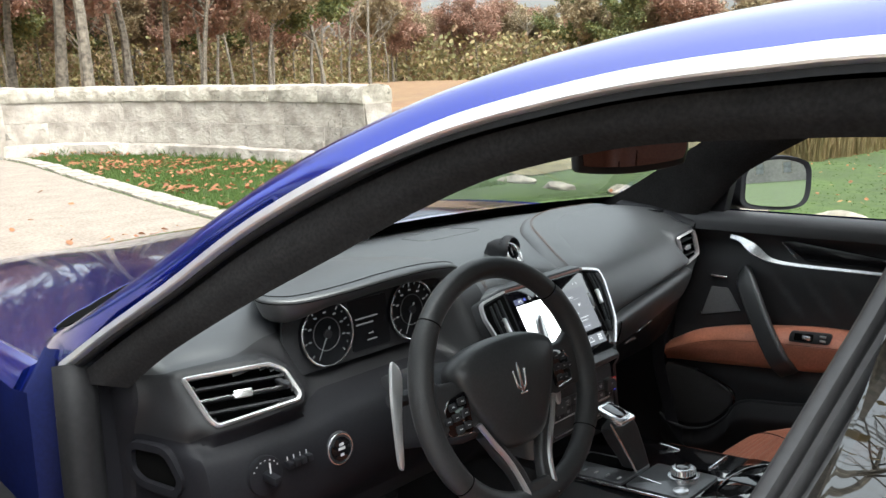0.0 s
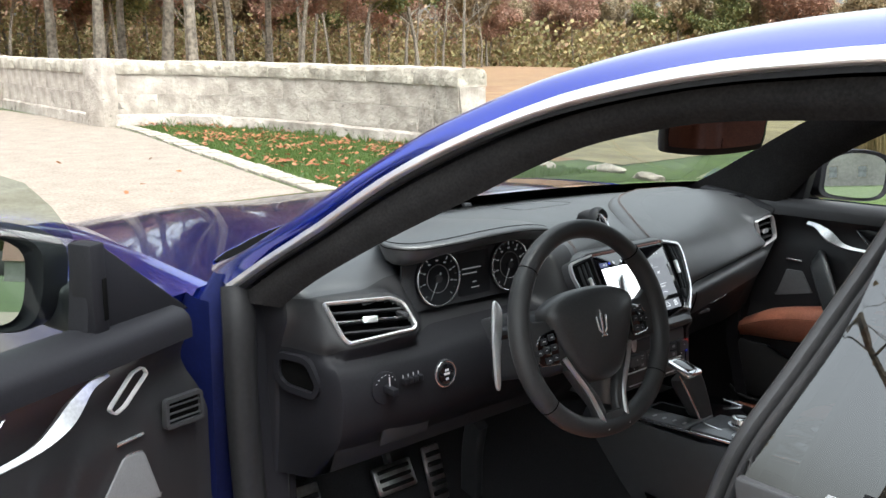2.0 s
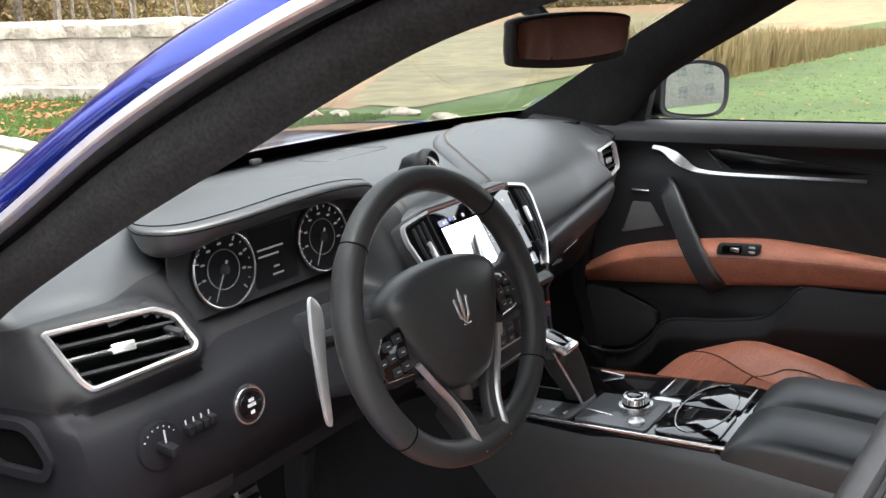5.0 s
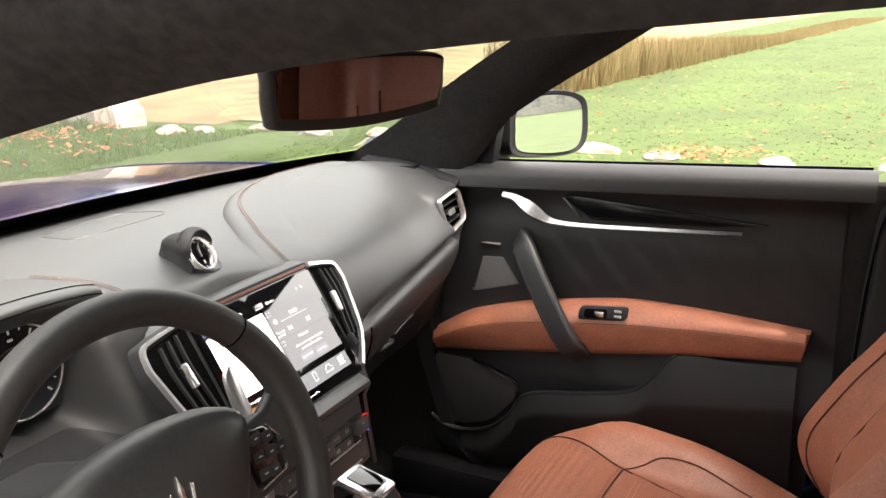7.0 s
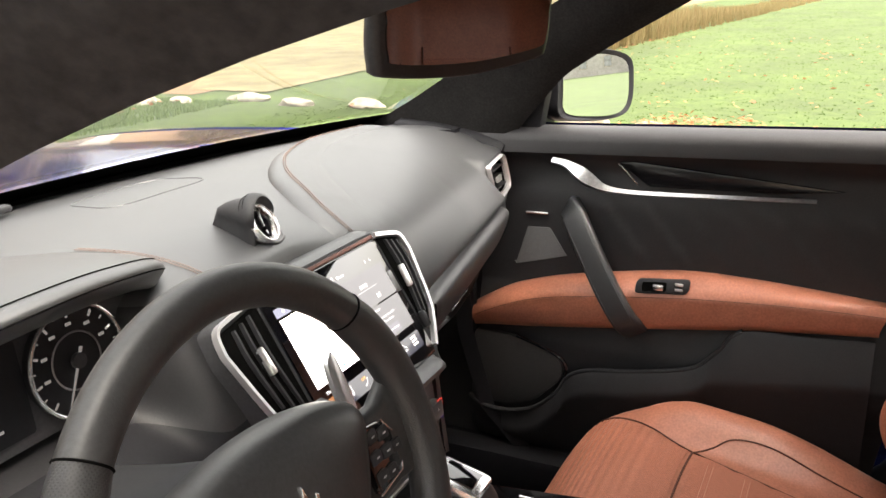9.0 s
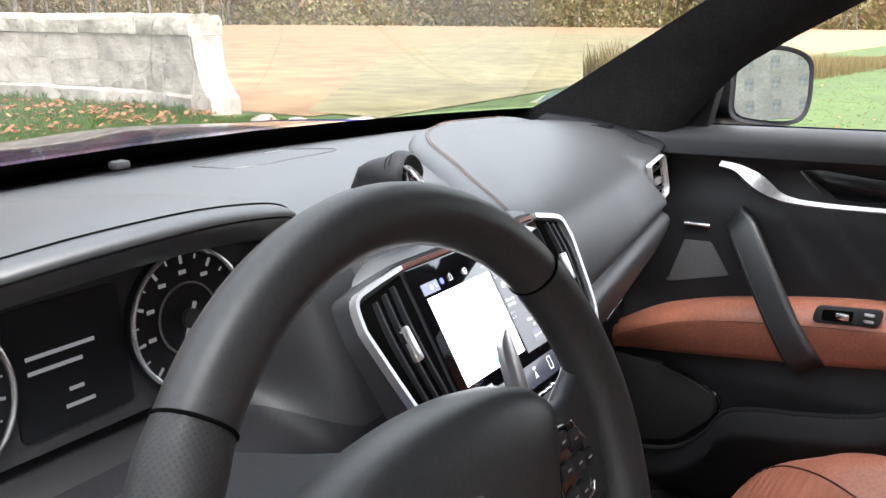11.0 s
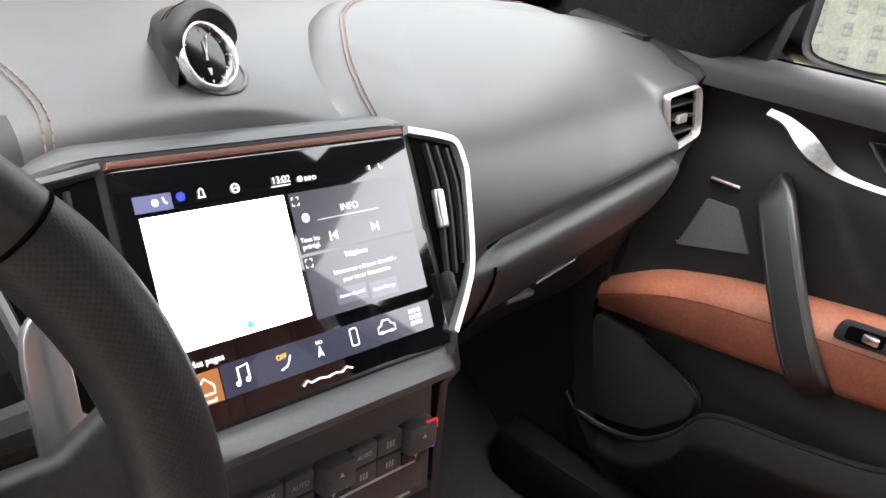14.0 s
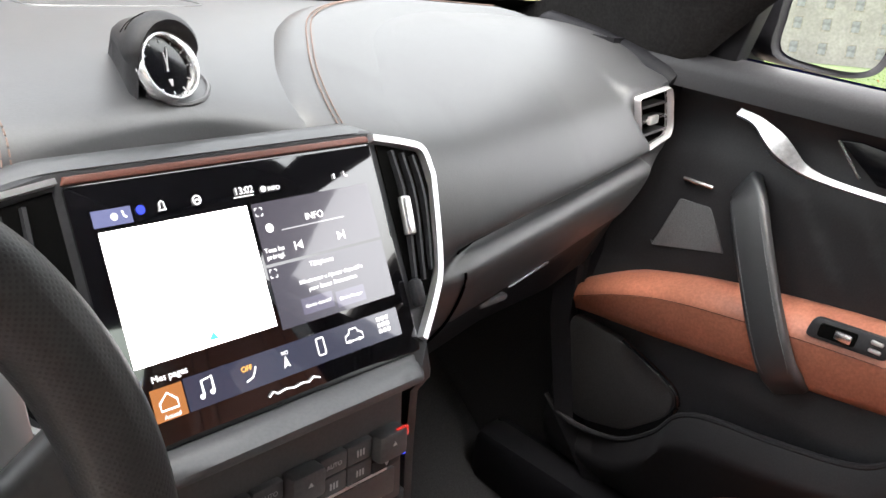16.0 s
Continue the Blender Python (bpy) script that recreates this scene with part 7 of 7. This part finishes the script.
# ---- doors: u runs rearwards from the hinge, n into the cabin, z up ----
def door(name, to, driver, label):
    d = thing(name, tuple(to(.4, 0, .3)), "", "")
    d.parent = car
    d.location = PLACE[d.name] - PLACE["car"]
    tagged(d, label)

    def skin(u, z):
        """Depth of the lining."""
        n = .0
        n += .020 * math.exp(-((z - .985) / .03) ** 2)
        n -= .012 * math.exp(-((z - .92) / .03) ** 2)
        n += .030 * max(0, min(1, (.70 - z) / .10))
        n -= .020 * max(0, min(1, (.56 - z) / .05)) * max(0, min(1, (u - .2) / .1))
        n -= .010 * max(0, min(1, (.13 - u) / .10))
        # diagonal quilted folds
        f = (u - .81 * (.885 - z) - .17) / .074
        n += .0045 * (f - math.floor(f)) ** 1.6 * max(0, min(1, (z - .757) / .03)) * max(0, min(1, (.893 - z) / .03)) * max(0, min(1, (u - .17) / .06)) * max(0, min(1, (.79 - u) / .05))
        return n
    us, zs = [.0 + .80 * i / 132 for i in range(133)], [.34 + (1.0 - .34) * i / 72 for i in range(73)]
    rear_trim = lambda u, z: max(min(u, .792 - .075 * max(0, .9 - z) / .55), .068 * max(0, min(1, (z - .84) / .14)) if driver else 0)
    rows = [[to(rear_trim(u, z), skin(u, z), z + .022 * max(0, u - .0) / .8 * (z > .9)) for u in us] for z in zs]
    drop_ = 0 if driver else .014
    rows = [[Vector((q.x, q.y, min(q.z, q.z - drop_ * max(0, (q.z - .95) / .05)))) for q in r] for r in rows]
    rows.append([to(rear_trim(u, 1.0), -.035, 1.008 - drop_ + .024 * u / .8) for u in us])
    rows.append([to(rear_trim(u, 1.0), -.048, .99 - drop_ + .022 * u / .8) for u in us])
    # driver's lining takes the darkened copy: same leather, shade in its colour
    part("door_lining", loft(rows), SHADELINING if driver else LINING, d, "black leather and cloth door lining", smooth=50)
    low_ = 0 if driver else .013
    # driver's sill likewise gets a darker material to stand for shade
    part("sill_cap", loft([[to(u, n, z + .022 * u / .8) for n, z in ((.026, .972 - low_), (.026, .992 - low_), (.022, 1.002 - low_), (.012, 1.010 - low_), (-.02, 1.015 - low_), (-.036, 1.013 - low_))] for u in us[(12 if driver else 0)::4]]), LOWER if driver else LINING, d, "smooth leather sill", smooth=60)
    # edge and outer skin
    hgt = [(.30, .90), (.45, .925), (.72, .928), (.86, .885), (.95, .825), (1.0, .80)]
    rows = [[to(u, -(w - .74) - .002, z + .022 * max(0, u) / .8 * (z > .9)) for u in (-.03, .1, .3, .5, .7, .82 if driver else .79)] for z, w in hgt]
    part("door_skin", loft(rows), PAINT, d, "glossy blue outer door skin", smooth=60)
    for u in (-.03, .82):
        rows = [[to(u, -(w - .74) - .002, z) for z, w in hgt], [to(u + (.02 if u < 0 else -.02), -.03, z) for z, w in hgt], [to(max(0, u - .01), .0, z) for z, w in hgt]]
        # front edge also wears the blue darkened for shade
        part("door_edge", loft(rows), JAMBSHADE if u < 0 else PLASTIC, d, smooth=50)
    # tan armrest
    top_ = [(.030, .668) if driver else (-.045, .628), (.060, .692), (.12, .716), (.218, .740), (.391, .766), (.50, .766), (.60, .760), (.722, .750)]
    mid_ = [(.026, .646) if driver else (-.045, .614), (.060, .668), (.143, .698), (.247, .716), (.396, .733), (.50, .740), (.60, .744), (.718, .745)]
    bot_ = [(.030, .622) if driver else (-.045, .600), (.060, .622), (.13, .630), (.20, .639), (.349, .658), (.44, .671), (.55, .685), (.712, .700)]
    tp, md, bt = (spline([(u, z, 0) for u, z in q], 5) for q in (top_, mid_, bot_))
    rows = []
    for i, (a, m, b) in enumerate(zip(tp, md, bt)):
        k = .35 + .65 * min(1, i / 6) ** .6
        rows.append([to(a.x, -.004, a.y - .004), to(a.x, .010, a.y), to(a.x, .030 * k, a.y - .002), to(m.x, .052 * k, m.y + .012), to(m.x, .060 * k, m.y), to(m.x, .0605 * k, m.y - .008), to(b.x, .054 * k, b.y + .016), to(b.x, .046 * k, b.y + .004), to(b.x, .02, b.y)])
    part("armrest", loft(rows, caps=True), TAN, d, "tan leather armrest", smooth=70)
    part("stitching", tube([to(m.x, .0612, m.y - .001) for m in md[3:]], .0006, 5), FOLDLINE, d)
    # switch plate
    u0 = .335 if driver else .371
    if driver:
        sw = part("switch_plate", plate(rounded([(-.075, -.025), (.075, -.025), (.075, .025), (-.075, .025)], .014), .008, lambda a, b, c: to(u0 + .02 + a, .046 + b, .762 + .10 * a + c), .002), PLASTIC, d, "black window switch plate")
        for a in (-.050, -.026, .004, .030):
            k_ = part("switch", rbox((.018, .026, .008), to(u0 + .02 + a, .046, .7715 + .10 * a), .003, Matrix.Rotation(-ANG, 3, "Z")), PLASTIC, sw, "black rocker with a bright lip")
            part("switch_lip", rbox((.016, .004, .004), to(u0 + .02 + a, .057, .7752 + .10 * a), .001, Matrix.Rotation(math.pi / 2 - ANG, 3, "Z")), CHROME, k_, "bright lip")
    else:
        sw = part("switch_plate", plate(rounded([(-.048, -.0125), (.044, -.0125), (.048, .0125), (-.044, .0125)], .009), .006, lambda a, b, c: to(u0 + a, .052 + c - .25 * b, .7485 + b + .09 * a), .002), PLASTIC, d, "black window switch plate")
        # shade of the switch recess, laid on as a near-black sheet
        part("switch_well_shade", plate(rounded([(-.034, -.008), (.008, -.008), (.008, .008), (-.034, .008)], .004), .001, lambda a, b, c: to(u0 + a, .0582 + c - .25 * b, .7485 + b + .09 * a)), DEEPBLACK, sw)
        part("switch", rbox((.006, .020, .011), to(u0 - .006, .061, .748), .003), CHROME, sw, "bright rocker")
        for b_ in (-.005, .005):
            part("switch", rbox((.005, .014, .005), to(u0 + .029, .0595, .7515 + b_), .002), SILVER, sw, "small silver key")
    # bright pull with a black inlay
    path = [to(u, n, z) for u, n, z in (((.225, .018, .972), (.258, .024, .969), (.286, .028, .957), (.314, .028, .939), (.352, .024, .925), (.43, .018, .922), (.52, .015, .926), (.68, .010, .936)) if driver else ((.158, .020, .950), (.184, .024, .946), (.208, .028, .934), (.232, .028, .919), (.262, .026, .906), (.32, .018, .901), (.45, .015, .904), (.60, .010, .908)))]
    pth = spline(path, 6)
    sc = [.42 + .25 * (1 - i / 42) + 1.05 * math.exp(-((i / 42 - .36) / .17) ** 2) for i in range(43)]
    part("door_pull", sweep(pth, [(-.008, -.003), (.008, -.003), (.007, .004), (-.007, .004)], up=to(0, 1, .7) - to(0, 0, 0), scale=[k * (.82 if driver else 1.0) for k in (sc + [.42] * 60)[: len(pth)]]), STEEL, d, "bright metal door pull", smooth=60)
    inlay = [(.275, .948), (.30, .952), (.45, .940), (.64, .924), (.55, .914), (.42, .911), (.33, .910)]
    part("gloss_inlay", plate(inlay, .006, lambda a, b, c: to(a + (.085 if driver else 0), -.004 + c, b + (.018 if driver else 0)), .001), INLAY, d, "gloss black inlay")
    part("recess_edge", tube([to(.275 + (.085 if driver else 0), .003, .948 + (.018 if driver else 0)), to(.31 + (.085 if driver else 0), .004, .913 + (.018 if driver else 0))], .002, 6), CHROME, d)
    # tweeter and slot
    tw = rounded([(.076, .739), (.102, .818), (.150, .821), (.187, .764)], .006) if not driver else rounded([(.120, .760), (.150, .841), (.190, .848), (.252, .790)], .008)
    part("tweeter_frame", plate(tw, .006, lambda a, b, c: to(a, -.006 + c + skin(a, b), b), .001), CHROME if driver else PLASTIC, d, "framed small loudspeaker")
    part("tweeter", plate(inset(tw, .003), .003, lambda a, b, c: to(a, .0 + c + skin(a, b), b), .001), GREY, d, "grey metal loudspeaker mesh")
    sl = ((.103, .844), (.146, .845)) if not driver else ((.155, .864), (.202, .868))
    part("slot_trim", tube([to(a, .004 + skin(a, b), b) for a, b in sl], .003, 6), CHROME, d)
    # lower loudspeaker and pocket
    lo_ = rounded([(.0, .462), (.067, .457), (.132, .475), (.189, .532), (.191, .565), (.146, .590), (.096, .606), (.01, .612)], .016)
    part("loudspeaker", plate(lo_, .012, lambda a, b, c: to(a, .032 + c, b), .004), LOUD, d, "large black loudspeaker grille")
    part("loudspeaker_edge", tube([to(q.x, .048, q.y) for q in spline([(.10, .611, 0), (.148, .596, 0), (.186, .580, 0), (.199, .562, 0), (.196, .534, 0)], 6)], .0035, 8), GLOSS, d, "gloss black edge")
    lipline = spline([(.0, .470, 0), (.03, .452, 0), (.080, .450, 0), (.135, .466, 0), (.180, .505, 0), (.205, .545, 0), (.244, .564, 0), (.33, .578, 0), (.426, .601, 0), (.470, .640, 0), (.508, .684, 0), (.60, .690, 0), (.708, .697, 0)], 6)
    part("pocket_edge", tube([to(q.x, .050, q.y) for q in lipline[:61]], .0045, 8), PLASTIC, d, "rounded edge of the door pocket")
    rows = []
    for q in lipline:
        zb = min(.536 + (q.x - .15) * .145, q.y - .045)
        g = .62 + .38 * max(0, min(1, q.x / .17))
        rows.append([to(q.x, .012, q.y - .02), to(q.x, .046, q.y - .003), to(q.x, .052, q.y), to(q.x, .056 * g, q.y - .006), to(q.x, .066 * g, zb + .012), to(q.x, .068 * g, zb), to(q.x, .060 * g, zb - .014), to(q.x, .030 * g, .36)])
    part("pocket", loft(rows), LINING, d, "black moulded door pocket", smooth=60)
    if not driver:
        path = spline([to(u, n, z) for u, n, z in ((.188, .004, .862), (.204, .030, .852), (.230, .048, .812), (.274, .066, .740), (.309, .070, .684), (.326, .045, .654))], 6)
        part("grab_strap", sweep(path, rounded([(-.023, -.009), (.023, -.009), (.023, .009), (-.023, .009)], .007), up=to(0, 1, 0) - to(0, 0, 0)), DASH, d, "black leather grab strap", smooth=60)
        inward = to(0, 1, 0) - to(0, 0, 0)
        for e in (-.017, .017):
            part("stitching", dashes([q + (r - q).normalized().cross(inward) * e + inward * .0092 for q, r in zip(path[3:-4], path[4:-3])], .0006), GREY, d, "grey thread")
        part("lock_pin", tube([to(.737, -.010, 1.008), to(.737, -.010, 1.029)], .0035, 8), PLASTIC, d, "small lock pin")
    else:
        sh = rounded([(.152, .948), (.160, .960), (.180, .958), (.224, .925), (.214, .914), (.196, .918)], .005)
        part("lock_bezel", band(sh, inset(sh, .0020), .006, lambda a, b, c: to(a, .012 + c, b)), RIMS, d, "slim bright lock bezel")
        vs_ = rounded([(.031, .838), (.033, .883), (.111, .893), (.112, .850)], .008)
        part("side_outlet", band(vs_, inset(vs_, .006), .008, lambda a, b, c: to(a, .000 + c, b)), PLASTIC, d, "small black side outlet")
        # shade behind the slats, painted as a flat near-black sheet
        part("outlet_shade", plate(inset(vs_, .005), .002, lambda a, b, c: to(a, .001 + c, b)), DEEPBLACK, d)
        for k in range(3):
            part("slat", tube([to(.038, .005, .850 + .010 * k), to(.106, .005, .860 + .010 * k)], .0016, 5), PLASTIC, d)
        gl = [[to(max(u0_, 0) + (u1_ - u0_) * f, -.030 - .10 * ((z - 1.0) / .36) * .8, z) for f in (0, .25, .5, .75, 1)] for z, u0_, u1_ in ((1.0, .20, .80), (1.06, .195, .79), (1.127, .185, .775), (1.163, .205, .765), (1.196, .236, .752), (1.219, .295, .745), (1.24, .37, .735), (1.262, .48, .72), (1.28, .60, .70))]
        g = part("door_glass", loft(gl), SMOKE, d, "raised frameless tinted window", smooth=60)
        g.visible_shadow = False
    # corner panel and mirror
    sail = [(.035, 1.000), (.195, 1.122), (.206, 1.126), (.214, 1.118), (.226, 1.02), (.20, 1.000)] if driver else [(-.05, .975), (.06, 1.05), (.118, 1.108), (.146, 1.110), (.120, .975)]
    part("mirror_corner", plate(sail, .030, lambda a, b, c: to(a, -.035 + c, b), .004), LOWER, d, "black corner panel at the mirror foot")
    if driver:
        part("corner_box", rbox((.036, .026, .116), to(.208, -.016, 1.068), .005, Matrix.Rotation(-ANG, 3, "Z")), LOWER, d, "black foot of the mirror with a slot")
        # the slot's shade, as a thin near-black block on the surface
        part("corner_slot_shade", rbox((.003, .007, .052), to(.202, .002, 1.056), .001, Matrix.Rotation(-ANG, 3, "Z")), DEEPBLACK, d)
    outline = [(q.x, q.y) for q in spline([(-.118, -.045, 0), (-.04, -.062, 0), (.06, -.068, 0), (.105, -.050, 0), (.118, .0, 0), (.108, .045, 0), (.03, .066, 0), (-.06, .064, 0), (-.112, .040, 0), (-.122, 0, 0)], 4, closed=True)]
    mir = MIRRORS[driver]
    mt0 = tri_frame(mir[0], mir[1], mir[2])
    mt = (lambda x, y, z=0.0: mt0(x * .88, y, z)) if driver else mt0
    rows = [[mt(x * k, y * k, w) for x, y in outline] for k, w in ((.93, -.002), (1.0, .006), (1.02, -.01), (1.02, -.035), (.92, -.075), (.7, -.105), (.35, -.118))]
    part("mirror_housing", loft(rows, ring=True, caps=True), PAINT if driver else LOWER, d, "mirror housing with black rim", smooth=60)
    rim_ = [[mt(x * k, y * k, w) for x, y in outline] for k, w in ((.70, .004), (.90, .005), (.94, .009), (1.0, .010), (1.035, .0), (1.035, -.050 if driver else -.022), (1.0, -.052 if driver else -.024))]
    part("mirror_rim", loft(rim_, ring=True), LOWER, d, "black mirror rim", smooth=60)
    gx, gk = (-.006, .84) if driver else (-.006, .79)
    swing = 0 if driver else .07
    part("mirror_glass", plate([(x * gk, y * .88) for x, y in outline], .003, lambda a, b, c: mt(gx + a, b, .010 + swing * a + c)), MIRROR, d, "door mirror reflecting the drive")
    foot = mir[3]
    part("mirror_arm", sweep(spline([mt(foot * .09, -.035, -.05), mt(foot * .14, -.045, -.045), to(.16 if driver else .06, -.03, 1.035 if driver else 1.01)], 5), rounded([(-.02, -.03), (.02, -.03), (.02, .03), (-.02, .03)], .012), up=(0, 0, 1)), PLASTIC, d, smooth=50)
    return d


ANG = radians(62.0)
DU, DN = Vector((-math.sin(ANG), -math.cos(ANG), 0)), Vector((math.cos(ANG), -math.sin(ANG), 0))
HINGE = Vector((-.88, .27, 0))
MIRRORS = {
    True: ((-1.166, .358, 1.062), (.74, -.67, .0), (.088, .096, 1), 1),
    False: ((.917, .1735, 1.060), (.935, -.354, 0), (.03, .07, 1), -1),
}
door("front_door", lambda u, n, z: HINGE + DU * u + DN * n + Vector((0, 0, z)), True, "open driver door with black and tan lining and bright pull")
door("front_door", lambda u, n, z: Vector((.745 - n, .350 - u, z)), False, "closed passenger door with black and tan lining")

# ---- rear-view mirror ----
DIMMIRROR = mat("dimming_mirror", (0.36, 0.33, 0.33), 0.02, 1.0)
rv = tri_frame((-.014, .026, 1.221), (.955, -.295, .0), (0, -.10, 1))
outline = [(q.x, q.y) for q in spline([(-.112, -.020, 0), (-.098, -.031, 0), (0, -.038, 0), (.098, -.031, 0), (.114, -.020, 0), (.116, .012, 0), (.106, .030, 0), (0, .036, 0), (-.104, .030, 0), (-.114, .012, 0)], 4, closed=True)]
rows = [[rv(x * k, y * k, w) for x, y in outline] for k, w in ((.95, .010), (1.0, .008), (1.02, .002), (1.0, -.006), (.8, -.018), (.5, -.028))]
rvm = part("rear_view_mirror", loft(rows, ring=True, caps=True), PLASTIC, car, "black frameless rear-view mirror", smooth=60)
part("mirror_glass", plate([(x * .93, y * .78 + .004) for x, y in outline], .002, lambda a, b, c: rv(a, b, .0105 + c)), DIMMIRROR, rvm, "mirror glass showing tan seats")
part("mirror_arm", tube(spline([rv(-.005, .01, -.03), rv(-.01, .04, -.07), (-.01, .20, 1.325)], 5), .014, 8, scale=[.8] * 5 + [1.2] * 6), PLASTIC, rvm)
part("sensor_pod", rbox((.16, .10, .05), (-.04, .155, 1.295), .02, Matrix.Rotation(radians(-28), 3, "X")), PLASTIC, car, "black sensor pod at the windscreen")
for s in (-1, 1):
    part("sun_visor", rbox((.42, .17, .02), (s * .33, -.16, 1.315), .008, Matrix.Rotation(radians(-8), 3, "X")), TRIM, car, "dark folded sun visor")
part("overhead_console", rbox((.22, .26, .03), (0, -.12, 1.318), .01), PLASTIC, car, "dark overhead console")
